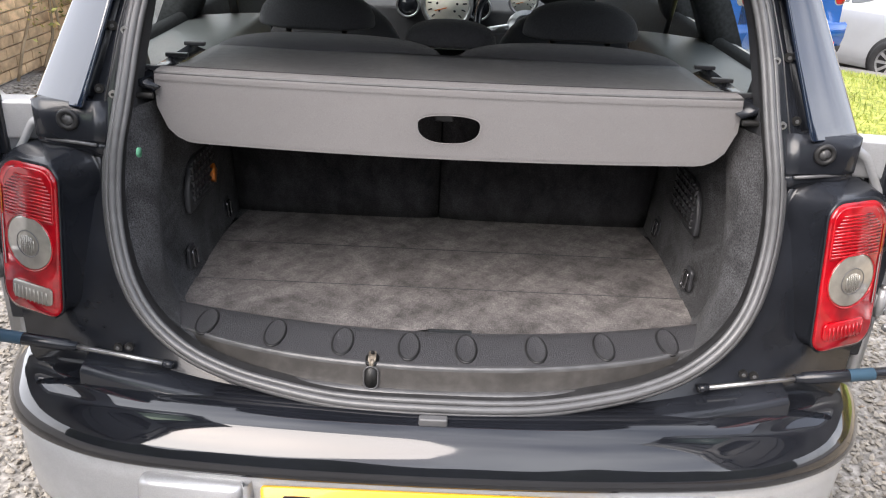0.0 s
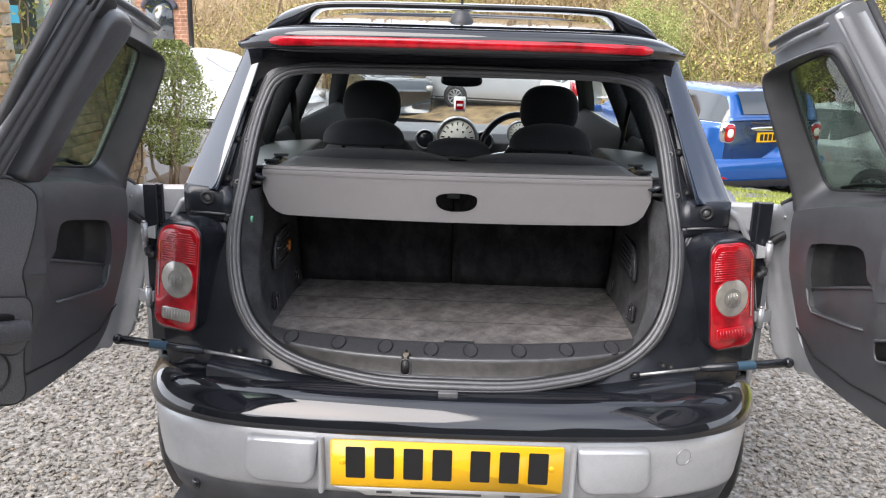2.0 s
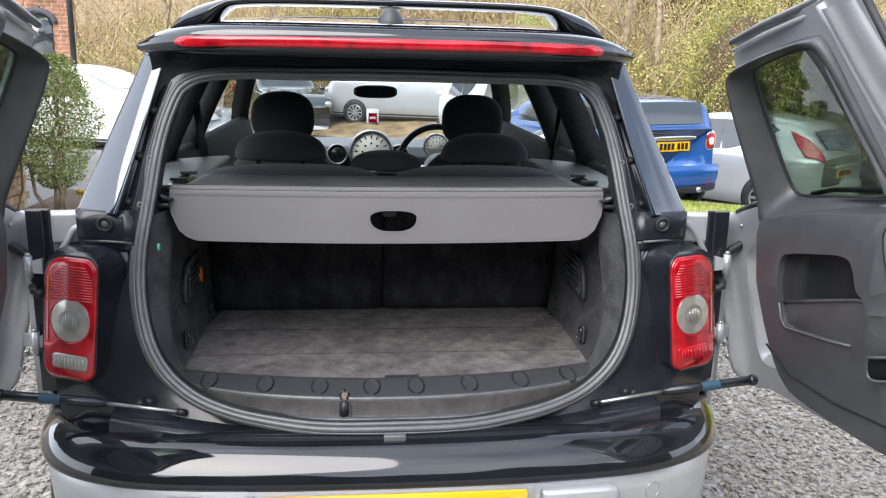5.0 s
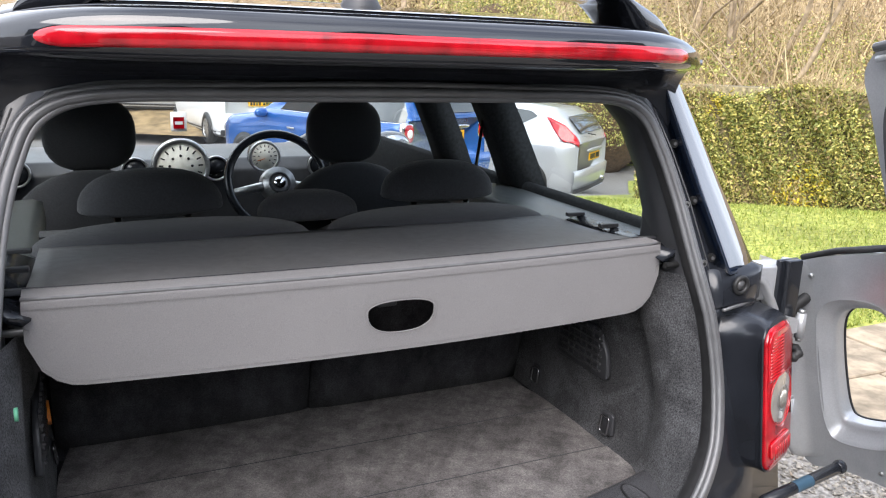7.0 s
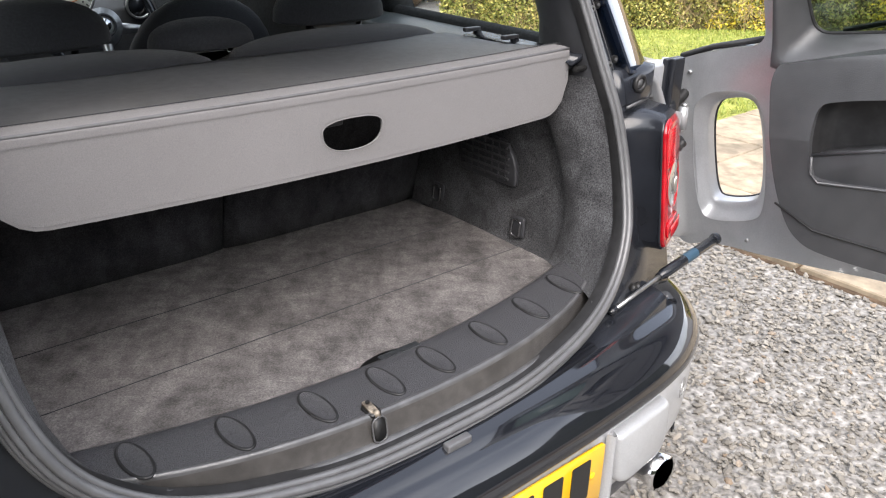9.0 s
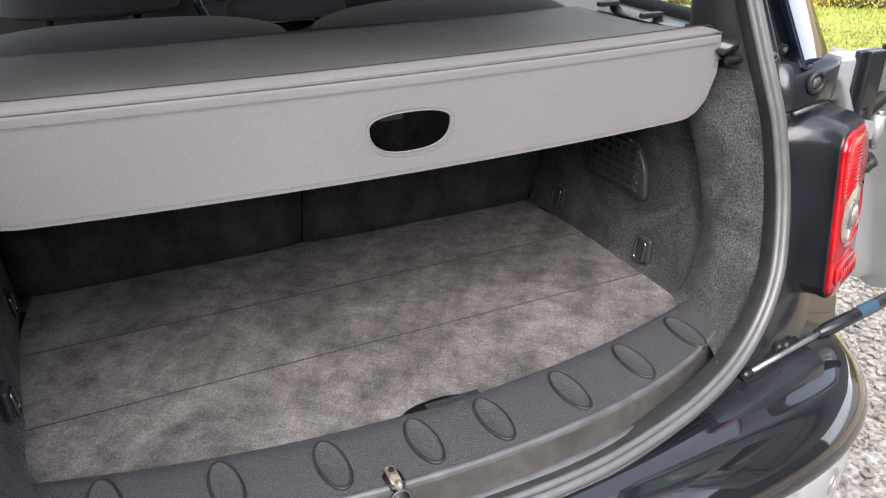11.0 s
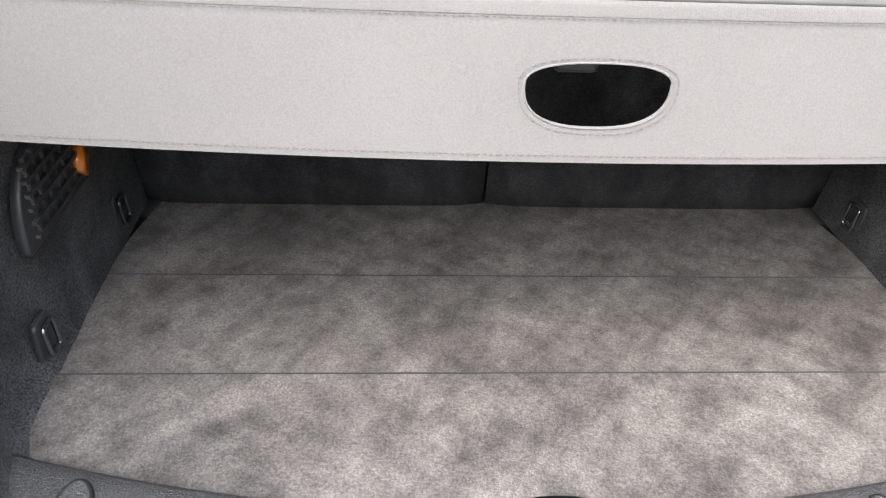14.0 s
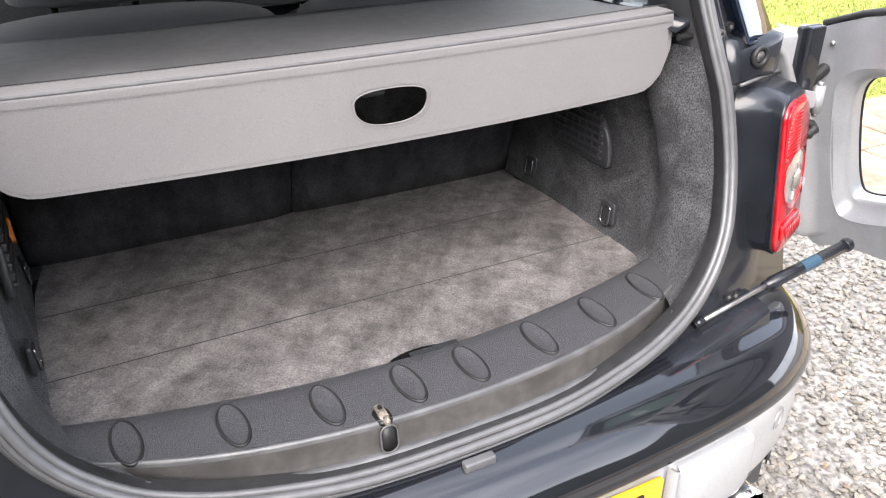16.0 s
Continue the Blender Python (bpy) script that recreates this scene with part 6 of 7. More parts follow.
v, f = scatter_stones([(0.45, -1.5, 2.25, 2.4), (-2.9, -1.2, -0.45, 3.6)], 3900, 0.0045, 0.0130, 5)
stuff("gravel_stones", v.tolist(), f.tolist(), STONES, "loose angular grey gravel stones", "gravel")
v, f = scatter_stones([(-2.9, 3.6, -1.0, 5.4), (0.6, 2.4, 1.9, 5.4), (-0.45, -1.5, 0.45, -0.1)], 700, 0.010, 0.022, 6)
stuff("gravel_stones", v.tolist(), f.tolist(), STONES, "loose angular grey gravel stones", "gravel")

# grass blades, thickest near the path
GRASSB = island_material("grass_blades", [(0.0, (0.13, 0.18, 0.03)), (0.5, (0.23, 0.28, 0.045)), (1.0, (0.36, 0.35, 0.09))], 0.7)
rng = np.random.default_rng(8)
n = 42000
gx, gy = 2.0 + 6.0 * rng.random(n), 1.82 + 5.4 * rng.random(n) ** 1.3
keep = (gx * 0.5 + gy < 8.6) & ((gx > 2.25) | (gy > 3.0))
gx, gy = gx[keep], gy[keep]
n = len(gx)
gz = np.array([ground_z(a, b) for a, b in zip(gx, gy)]) + 0.01
a, h = rng.uniform(0, 6.283, n), rng.uniform(0.015, 0.05, n)
w = 0.005
p0 = np.stack([gx - w * np.cos(a), gy - w * np.sin(a), gz], 1)
p1 = np.stack([gx + w * np.cos(a), gy + w * np.sin(a), gz], 1)
p2 = np.stack([gx + rng.normal(0, 0.02, n), gy + rng.normal(0, 0.02, n), gz + h], 1)
gv2 = np.stack([p0, p1, p2], 1).reshape(-1, 3)
stuff("grass_blades", gv2.tolist(), np.arange(3 * n).reshape(-1, 3).tolist(), GRASSB, "short green grass blades of the lawn", "grass")

# stone paving beside the gravel
paving = tagged(part("pavement", box((5.25, -2.1, -0.002), (6.0, 7.8, 0.02)), DIRT_AND_SHADE), "weathered sandstone paving between gravel and lawn", "paving", kind="structure")
rnd = random.Random(11)
yy = 1.79
while yy > -3.4:
    dep_ = rnd.choice((0.42, 0.5, 0.6))
    xx = 2.26
    while xx < 6.2:
        wid = rnd.choice((0.45, 0.6, 0.75, 0.9))
        g = 0.008
        q = [(xx + g, yy - dep_ + g), (xx + wid - g, yy - dep_ + g), (xx + wid - g, yy - g), (xx + g, yy - g)]
        q = [(x + rnd.uniform(-0.006, 0.006), y + rnd.uniform(-0.006, 0.006)) for x, y in q]
        zt = 0.030 + rnd.uniform(-0.003, 0.003)
        cx, cy = sum(p[0] for p in q) / 4, sum(p[1] for p in q) / 4
        rings = [[Vector((x, y, -0.01)) for x, y in q], [Vector((x, y, zt - 0.006)) for x, y in q], [Vector((cx + (x - cx) * 0.985, cy + (y - cy) * 0.98, zt)) for x, y in q]]
        part("paving_slab", loft(rings, True, True), PAVING, paving, smooth=False)
        xx += wid
    yy -= dep_


# ---- hedge, wood, buildings, other cars ----
def leaves(n, place, size, seed, flat=0.35):
    """n small pointed leaves at place(rng) -> (x, y, z)."""
    rng = np.random.default_rng(seed)
    c = np.array([place(rng) for _ in range(n)])
    d = rng.normal(0, 1, (n, 3))
    d /= np.linalg.norm(d, axis=1)[:, None]
    e = np.cross(d, rng.normal(0, 1, (n, 3)))
    e /= np.linalg.norm(e, axis=1)[:, None]
    s = size * rng.uniform(0.6, 1.4, (n, 1))
    nn = np.cross(d, e)
    v = np.stack([c - d * s, c + e * s * 0.5 + nn * s * 0.15, c + d * s, c - e * s * 0.5 + nn * s * 0.15], 1).reshape(-1, 3)
    return v.tolist(), np.arange(4 * n).reshape(-1, 4).tolist()


LEAF = island_material("hedge_leaves", [(0.0, (0.11, 0.13, 0.03)), (0.35, (0.23, 0.25, 0.06)), (0.65, (0.40, 0.38, 0.11)), (0.88, (0.55, 0.46, 0.13)), (1.0, (0.42, 0.28, 0.15))], 0.5)
LEAFY = island_material("yellow_hedge_leaves", [(0.0, (0.30, 0.30, 0.04)), (0.5, (0.60, 0.50, 0.06)), (1.0, (0.85, 0.62, 0.05))], 0.5)
LEAF2 = island_material("shrub_leaves", [(0.0, (0.13, 0.18, 0.04)), (0.5, (0.28, 0.32, 0.09)), (1.0, (0.50, 0.50, 0.20))], 0.5)
LEAFD = island_material("evergreen_leaves", [(0.0, (0.03, 0.055, 0.012)), (0.6, (0.08, 0.13, 0.02)), (1.0, (0.22, 0.24, 0.05))], 0.5)
TWIG = island_material("bare_twigs", [(0.0, (0.25, 0.18, 0.095)), (0.5, (0.37, 0.28, 0.150)), (1.0, (0.49, 0.385, 0.220))], 0.9)
BARK = material("pale_bark", (0.30, 0.23, 0.15), 0.9, vary=0.35, scale=8, bump=0.8, bump_scale=30)

HLINE = [Vector(p) for p in ((5.8, 6.8, 0), (6.5, 6.0, 0), (7.1, 5.0, 0), (7.6, 3.8, 0), (8.4, 2.2, 0), (9.4, 0.2, 0))]


def on_hedge(rng):
    k = rng.random() * (len(HLINE) - 1)
    i = min(int(k), len(HLINE) - 2)
    p = HLINE[i].lerp(HLINE[i + 1], k - i)
    t = (HLINE[i + 1] - HLINE[i]).normalized()
    nrm = Vector((-t.y, t.x, 0))
    if nrm.x > 0:
        nrm = -nrm
    h = 1.30 + 0.06 * math.sin(k * 5.0) - 0.1 * max(0, 1 - k * 1.5)
    z = h * rng.random() ** 0.8
    front = rng.random() < 0.75
    out = (0.06 * math.sin(k * 9 + z * 4) + 0.04 * math.sin(k * 23 + z * 11) - 0.08 * max(0, z - 0.95) ** 1) if front else -rng.random() * 0.9
    if not front:
        z = h + rng.normal(0, 0.03)
    q = p + nrm * (out + rng.normal(0, 0.035))
    return q.x, q.y, ground_z(q.x, q.y) + z


def hedge_patch(cut, seed, power=1.0):
    def g(rng):
        while True:
            p = on_hedge(rng)
            if noise.noise(Vector((p[0] * 0.9 + seed, p[1] * 0.9, p[2] * 0.8))) + (0.5 * max(0, p[2] - ground_z(p[0], p[1]) - 1.0) if power > 1 else 0) > cut:
                return p
    return g


v, f = leaves(85000, on_hedge, 0.019, 21)
hedge = stuff("hedge", v, f, LEAF, "clipped mixed hedge of green and yellow leaves", "hedge")
core = []
for p, q in zip(HLINE, HLINE[1:]):
    t = (q - p).normalized()
    nrm = Vector((t.y, -t.x, 0))
    if nrm.x < 0:
        nrm = -nrm
    core.append((p, nrm))
core.append((HLINE[-1], core[-1][1]))
v, f = leaves(14000, hedge_patch(0.10, 3.0), 0.020, 22)
yl = stuff("yellow_leaves", v, f, LEAFY, "", "")
yl.parent = hedge
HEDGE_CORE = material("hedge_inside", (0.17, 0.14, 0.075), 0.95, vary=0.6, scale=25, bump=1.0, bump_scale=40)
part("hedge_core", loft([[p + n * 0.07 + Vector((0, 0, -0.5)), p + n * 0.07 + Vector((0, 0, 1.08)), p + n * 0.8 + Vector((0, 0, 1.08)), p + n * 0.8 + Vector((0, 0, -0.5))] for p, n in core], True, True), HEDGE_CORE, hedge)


def twigs(n, place, length, seed, r=0.006, lean=0.5):
    rng = np.random.default_rng(seed)
    vs, fs = [], []
    for k in range(n):
        p = np.array(place(rng))
        d = rng.normal(0, lean, 3)
        d[2] = abs(d[2]) + 0.6
        d /= np.linalg.norm(d)
        L = length * rng.uniform(0.4, 1.3)
        s = np.cross(d, rng.normal(0, 1, 3))
        s /= np.linalg.norm(s)
        bend = rng.normal(0, 0.18, 3) * L
        rr = r * rng.uniform(0.6, 1.5)
        o = len(vs)
        s2 = np.cross(d, s)
        for q, w in ((p, rr), (p + d * L * 0.5 + bend * 0.5, rr * 0.75), (p + d * L + bend, rr * 0.3)):
            vs += [q + s * w, q - s * w * 0.5 + s2 * w * 0.87, q - s * w * 0.5 - s2 * w * 0.87]
        for j in (0, 3):
            for a, b in ((0, 1), (1, 2), (2, 0)):
                fs.append((o + j + a, o + j + b, o + j + 3 + b, o + j + 3 + a))
    return [tuple(q) for q in vs], fs


v, f = twigs(11000, hedge_patch(-0.02, 8.0, 2.0), 0.15, 24, 0.0035, 0.9)
ht = stuff("hedge_twigs", v, f, TWIG, "", "")
ht.parent = hedge


def bank_spot(rng, lo, hi, a0=-32, a1=62):
    a = radians(rng.uniform(a0, a1))
    s = lo + (hi - lo) * rng.random() ** 0.8
    r = s / max(0.35, 0.5 * math.sin(a) + 0.85 * math.cos(a))
    r = min(r, 60)
    x, y = r * math.sin(a), r * math.cos(a)
    if -8.0 < x < 4.2 and y < 23.0:
        y = 23.0 + (y - 13.0) * 0.4
    return x, y


def scrub(lo, hi, top):
    def g(rng):
        x, y = bank_spot(rng, lo, hi)
        return x, y, ground_z(x, y) + top * rng.random() ** 1.5
    return g


v, f = twigs(11000, scrub(15.5, 24.0, 2.0), 1.3, 31, 0.013, 0.6)
stuff("scrub", v, f, TWIG, "dense bare brown undergrowth on the bank", "scrub")
def green_scrub(rng):
    x, y = bank_spot(rng, 15.0, 22.0)
    cl = noise.noise(Vector((x * 0.35, y * 0.35, 0)))
    while cl < -0.06:
        x, y = bank_spot(rng, 15.0, 22.0)
        cl = noise.noise(Vector((x * 0.35, y * 0.35, 0)))
    return x, y, ground_z(x, y) + 2.2 * rng.random() ** 1.3
v, f = leaves(90000, green_scrub, 0.038, 33)
stuff("bank_shrubs", v, f, LEAF, "green and yellow shrubs on the bank", "shrub")
v, f = leaves(40000, lambda rng: (lambda p: (p[0], p[1], ground_z(*p) + 2.6 * rng.random() ** 2))(bank_spot(rng, 16.0, 26.0)), 0.05, 35)
stuff("dry_leaves", v, f, TWIG, "dry brown leaves and grass on the bank", "undergrowth")


def bare_tree(seed, height):
    rng = random.Random(seed)
    bm, tw = bmesh.new(), bmesh.new()
    def grow(p, d, L, r, level):
        pts, q = [p], p
        for k in range(4):
            d = (d + Vector((rng.gauss(0, 0.13), rng.gauss(0, 0.13), rng.gauss(0.04, 0.07)))).normalized()
            q = q + d * L / 4
            pts.append(q)
        tube(pts, [r * (1 - 0.16 * k) for k in range(5)], 6 if level == 0 else (4 if level == 1 else 3), cap=False, bm=bm if level < 2 else tw)
        if level < 3:
            for k in range((5, 5, 4)[level]):
                t = rng.uniform(0.3, 1.0) if level else rng.uniform(0.25, 1.0)
                i = min(3, int(t * 4))
                b = pts[i].lerp(pts[i + 1], t * 4 - i)
                side = Vector((rng.gauss(0, 1), rng.gauss(0, 1), rng.uniform(0.1, 0.9))).normalized()
                grow(b, (d * 0.5 + side).normalized(), L * rng.uniform(0.4, 0.6), r * (1 - 0.6 * t) * 0.55, level + 1)
    grow(Vector((0, 0, -0.2)), Vector((rng.gauss(0, 0.08), rng.gauss(0, 0.08), 1)), height, 0.085 * height / 6, 0)
    tree = part("trunk", bm, BARK)
    return tree, tw


protos = []
for k in range(5):
    e = empty("bare_tree", "leafless tree with pale trunk on the wooded bank", "tree", "trees on the bank")
    tr, tw = bare_tree(60 + k, 6.0 + 0.6 * k)
    tr.parent = e
    part("crown", tw, TWIG, e)
    protos.append(e)
rnd = random.Random(71)
nr = np.random.default_rng(72)
for k in range(62):
    x, y = bank_spot(nr, 15.8, 27.0)
    e = protos[k] if k < 5 else copy_thing(protos[k % 5], Matrix.Identity(4))
    sc = rnd.uniform(0.75, 1.2)
    m = Matrix.Translation((x, y, ground_z(x, y))) @ Matrix.Rotation(rnd.uniform(0, 6.28), 4, "Z") @ Matrix.Scale(sc, 4)
    e.matrix_basis = m

# evergreen bushes on the bank
for x, y, h, w, mt in ((7.6, 13.9, 4.2, 1.5, LEAF), (9.4, 12.6, 3.4, 1.5, LEAF), (4.1, 17.2, 3.4, 1.3, LEAF2), (10.4, 25.0, 4.2, 2.2, LEAFD), (13.2, 24.0, 4.6, 2.4, LEAFD), (14.6, 6.4, 2.8, 1.6, LEAFD), (-1.0, 25.5, 2.4, 2.0, LEAF), (12.8, 5.4, 2.6, 1.2, LEAFD)):
    def spot(rng, x=x, y=y, h=h, w=w):
        a, b = rng.uniform(0, 6.283), math.acos(rng.uniform(-0.3, 1))
        r = (0.75 + 0.25 * rng.random()) * (1 + 0.18 * math.sin(3 * a + 5 * b) + 0.1 * math.sin(9 * a + 7 * b))
        return x + w * r * math.sin(b) * math.cos(a), y + w * r * math.sin(b) * math.sin(a), ground_z(x, y) + h * (0.35 + 0.6 * r * math.cos(b))
    v, f = leaves(34000, spot, 0.023, int(x * 10 + 200))
    bs = stuff("bush", v, f, mt, "dense rounded evergreen bush", "bush")
    # dark ball stands in for the shade deep among the leaves
    part("bush_core", ball((x, y, ground_z(x, y) + h * 0.35), (w * 0.66, w * 0.66, h * 0.42), u=12, v=8), DIRT_AND_SHADE, bs)

# slim shrub in the planting bed
shrub = empty("small_tree", "slim young tree with pale green spring leaves", "tree", at=(0, 0, 0))
SX, SY = -2.62, 5.35
bm = bmesh.new()
rnd = random.Random(5)
tips = []
for k in range(7):
    p = Vector((SX + rnd.uniform(-0.08, 0.08), SY + rnd.uniform(-0.08, 0.08), 0))
    pts = [p]
    for j in range(6):
        p = p + Vector((rnd.gauss(0, 0.05), rnd.gauss(0, 0.05), 0.20))
        pts.append(p)
    tips += pts[2:]
    tube(pts, [0.018 - 0.0024 * j for j in range(7)], 6, bm=bm)
part("trunk", bm, BARK, shrub)
def shrub_leaf(rng):
    z = 0.22 + 1.12 * rng.random() ** 0.8
    a = rng.uniform(0, 6.283)
    q = max(0.0, 1 - ((z - 0.80) / 0.58) ** 2) ** 0.5
    r = 0.36 * rng.random() ** 0.4 * (1.0 + 0.10 * math.sin(9 * z + 2 * a) + 0.08 * math.sin(23 * z + 5 * a)) * q
    return SX + r * math.cos(a), SY + r * math.sin(a), z
v, f = leaves(15000, shrub_leaf, 0.013, 41)
me = bpy.data.meshes.new("crown")
me.from_pydata(v, [], f)
me.materials.append(LEAF2)
cr = new("crown", me)
cr.parent = shrub

# daffodils in the bed
for k, (x, y) in enumerate(((-2.55, 5.75), (-2.5, 5.82), (-2.6, 5.8))):
    fl = part("stem", tube([(x, y, 0.0), (x, y + 0.01, 0.12)], 0.004, 5), LEAF2)
    fl.name = "daffodil"
    tagged(fl, "small yellow daffodil in the planting bed", "flower", "daffodils")
    part("petals", disc((x, y - 0.01, 0.125), 0.028, 0.012, "y", 6), YELLOW, fl)

# ---- other cars ----
BLUE = material("blue_car_paint", (0.008, 0.085, 0.32), 0.25, coat=1.0, metal=0.25, vary=0.05, scale=5)
WHITEP = material("white_car_paint", (0.80, 0.81, 0.82), 0.3, coat=1.0, vary=0.03, scale=4)
GREYP = material("grey_car_paint", (0.22, 0.225, 0.24), 0.3, metal=0.4, coat=1.0, vary=0.04, scale=4)
SILV2 = material("pale_silver_car_paint", (0.42, 0.435, 0.45), 0.3, metal=0.35, coat=1.0, vary=0.04, scale=4)
CARGLASS = material("dark_car_glass", (0.022, 0.029, 0.032), 0.05, spec=1.0, coat=0.6)


def parked_car(name, label, x, y, yaw, paint, L, W, H, roof, plate=True, lamp="oval"):
    """A parked car, its tail at -L/2. roof: table of y/L and height/H."""
    e = empty(name, label, "car", at=(x, y, ground_z(x, y) + 0.0))
    e.rotation_euler = (0, 0, radians(yaw))
    belt = (0.70 if lamp == "oval" else 0.63) * H
    low = 0.25 if lamp == "oval" else 0.17
    def sec(t, k):
        yy = (t - 0.5) * L
        zr = curve_at(roof, t) * H
        end = min(1.0, min(t, 1 - t) / 0.10)
        w = W / 2 * (1 - 0.17 * (1 - end) ** 2.4 - 0.10 * max(0, t - 0.75) * 4 * (t - 0.75))
        b = min(belt - 0.02 * H * max(0, t - 0.6) * 5, zr - 0.02)
        tab = ((0.0, w * 0.90, low), (0.10, w * 0.975, low + 0.07), (0.3, w, 0.42 * H), (0.45, w * 0.985, b * 0.93), (0.5, w * 0.955, b), (0.55, w * 0.93, b + 0.02 * (zr - b)), (0.86, lerp(w * 0.93, w * 0.72, min(1, (zr - b) / (0.35 * H))), lerp(b, zr, 0.88)), (0.94, w * 0.62, lerp(b, zr, 0.985)), (1.0, 0.0, zr))
        for (a, x0, z0), (c, x1, z1) in zip(tab, tab[1:]):
            if k <= c:
                q = (k - a) / (c - a)
                return Vector((lerp(x0, x1, q), yy, lerp(z0, z1, q)))
        return Vector((0, yy, zr))
    ks = [0, 0.05, 0.10, 0.2, 0.3, 0.38, 0.45, 0.5, 0.55, 0.65, 0.75, 0.86, 0.90, 0.94, 0.97, 1.0]
    ts = [0.0, 0.003, 0.006, 0.012, 0.022, 0.03, 0.035, 0.045, 0.06] + [0.06 + 0.88 * k / 30 for k in range(1, 30)] + [0.94, 0.97, 0.99, 1.0]
    bm = bmesh.new()
    rings = []
    for t in ts:
        half = [sec(t, k) for k in ks]
        rings.append(half + [Vector((-p.x, p.y, p.z)) for p in half[-2::-1]])
    loft(rings, closed=False, bm=bm)
    bm.verts.ensure_lookup_table()
    n = len(rings[0])
    bm.faces.new([bm.verts[i] for i in range(n)])
    bm.faces.new([bm.verts[len(bm.verts) - n + i] for i in range(n)][::-1])
    body = part("body", bm, paint, e)
    for s in (-1, 1):
        for t0, t1 in ((0.17, 0.372), (0.382, 0.62)) if lamp == "high" else ((0.10, 0.30), (0.32, 0.60)) if lamp != "oval" else ((0.006, 0.365), (0.368, 0.60)):
            def pane(i, j, t0=t0, t1=t1, s=s):
                t = lerp(t0, t1, i ** 2.2 if t0 < 0.01 else i)
                rise = 0.24 * (1 - i) ** 1.6 if lamp == "high" and t0 < 0.2 else None
                k = lerp(0.56 + rise if rise is not None else 0.56 + (0.16 * (1 - i) ** 2 if t0 < 0.2 and lamp != "oval" else 0.0), 0.84, j)
                p = sec(t + (0.03 * j if t0 < 0.2 and lamp != "oval" else -0.06 * j * (i > 0.5) * (2 * i - 1)), k)
                return Vector((s * (p.x + 0.006), p.y, p.z + 0.002))
            part("side_glass", grid(pane, 20, 5), CARGLASS, e)
        if lamp == "oval":
            part("belt_strip", tube([Vector((s * (sec(t, 0.545).x + 0.004), sec(t, 0.545).y, sec(t, 0.545).z)) for t in [0.012 + 0.588 * k / 20 for k in range(21)]], 0.007, 6), CHROME, e)
        part("sill_cladding", loft([[Vector((s * (sec(t, k).x + 0.012), sec(t, k).y, sec(t, k).z)) for k in (0.0, 0.06, 0.12)] for t in [0.03 + 0.94 * k / 20 for k in range(21)]], closed=False), paint if lamp == "high" else PLASTIC_SOFT, e)
        for t in (0.140 if lamp == "oval" else 0.185, 0.80):
            yy = (t - 0.5) * L
            wheel("wheel", s * (W / 2 - 0.065), yy, 0.30, 0.30, 0.2, e, STEEL)
            arch = [Vector((s * (W / 2 + 0.004), yy + 0.345 * math.cos(a), 0.30 + 0.345 * math.sin(a))) for a in [math.pi * k / 16 for k in range(17)]]
            bmw = loft([arch, [Vector((s * (W / 2 + 0.006), yy + (p.y - yy) * 0.84, 0.30 + (p.z - 0.30) * 0.84)) for p in arch]], closed=False)
            part("wheel_arch", bmw, PLASTIC_SOFT if lamp == "oval" else paint, e)
            part("arch_shadow", disc((s * (W / 2 - 0.054), yy, 0.31), 0.335, 0.12, "x", 28), PLATE_INK, e)
        # lamps and mirrors
        yr = -L / 2
        if lamp == "oval":
            lp = part("tail_lamp", cushion((s * (W / 2 - 0.205), yr + 0.045, 0.625 * H), (0.098, 0.06, 0.135), 3.0), CHROME, e, "oval tail lamp in a chrome ring")
            part("lamp_lens", cushion((s * (W / 2 - 0.205), yr + 0.038, 0.625 * H), (0.085, 0.06, 0.118), 3.0), RED_LENS, lp)
            part("lamp_core", cushion((s * (W / 2 - 0.205), yr + 0.008, 0.625 * H), (0.055, 0.037, 0.066), 2.5), WHITE, lp)
        elif lamp == "high":
            def lamp_skin(i, j, s=s, off=0.010):
                t = lerp(0.002, lerp(0.060, 0.135, j), i)
                p = sec(t, lerp(lerp(0.46, 0.56, i), 0.80, j))
                return Vector((s * (p.x + off), p.y - off, p.z + 0.004))
            lp = part("tail_lamp", grid(lamp_skin, 10, 8), RED_LENS, e, "tall angular red tail lamp", solid=0.012)
            part("lamp_core", grid(lambda i, j: lamp_skin(0.05 + 0.35 * i, 0.15 + 0.3 * j, off=0.016), 5, 5), CLEAR_LENS, lp)
        else:
            lp = part("tail_lamp", loft([[Vector((s * a, yr + b, z)) for a, b, z in ((W / 2 - 0.015, 0.36, z0), (W / 2 - 0.02, 0.14, z0 - 0.02), (W / 2 - 0.16, 0.02, z1), (W / 2 - 0.2, 0.05, z1))] for z0, z1 in ((0.70 * H, 0.66 * H), (0.62 * H, 0.58 * H), (0.55 * H, 0.52 * H))], True, True), RED_LENS, e, "large angular red tail lamp")
        part("head_lamp", cushion((s * (W / 2 - 0.2), L / 2 - 0.12, 0.46 * H), (0.11, 0.12, 0.09), 2.4), CLEAR_LENS, e)
        part("door_mirror", cushion((s * (W / 2 + 0.07), 0.17 * L, 0.67 * H), (0.09, 0.05, 0.06), 2.6), paint, e)
        part("rear_reflector", box((s * (W / 2 - 0.26), yr - 0.004, 0.26 * H), (0.2, 0.02, 0.035)), RED_LENS, e, bevel=0.004)
        part("door_handle", box((s * (W / 2 + 0.006), 0.02 * L, 0.56 * H), (0.02, 0.15, 0.025)), CHROME if lamp == "oval" else paint, e, bevel=0.005)
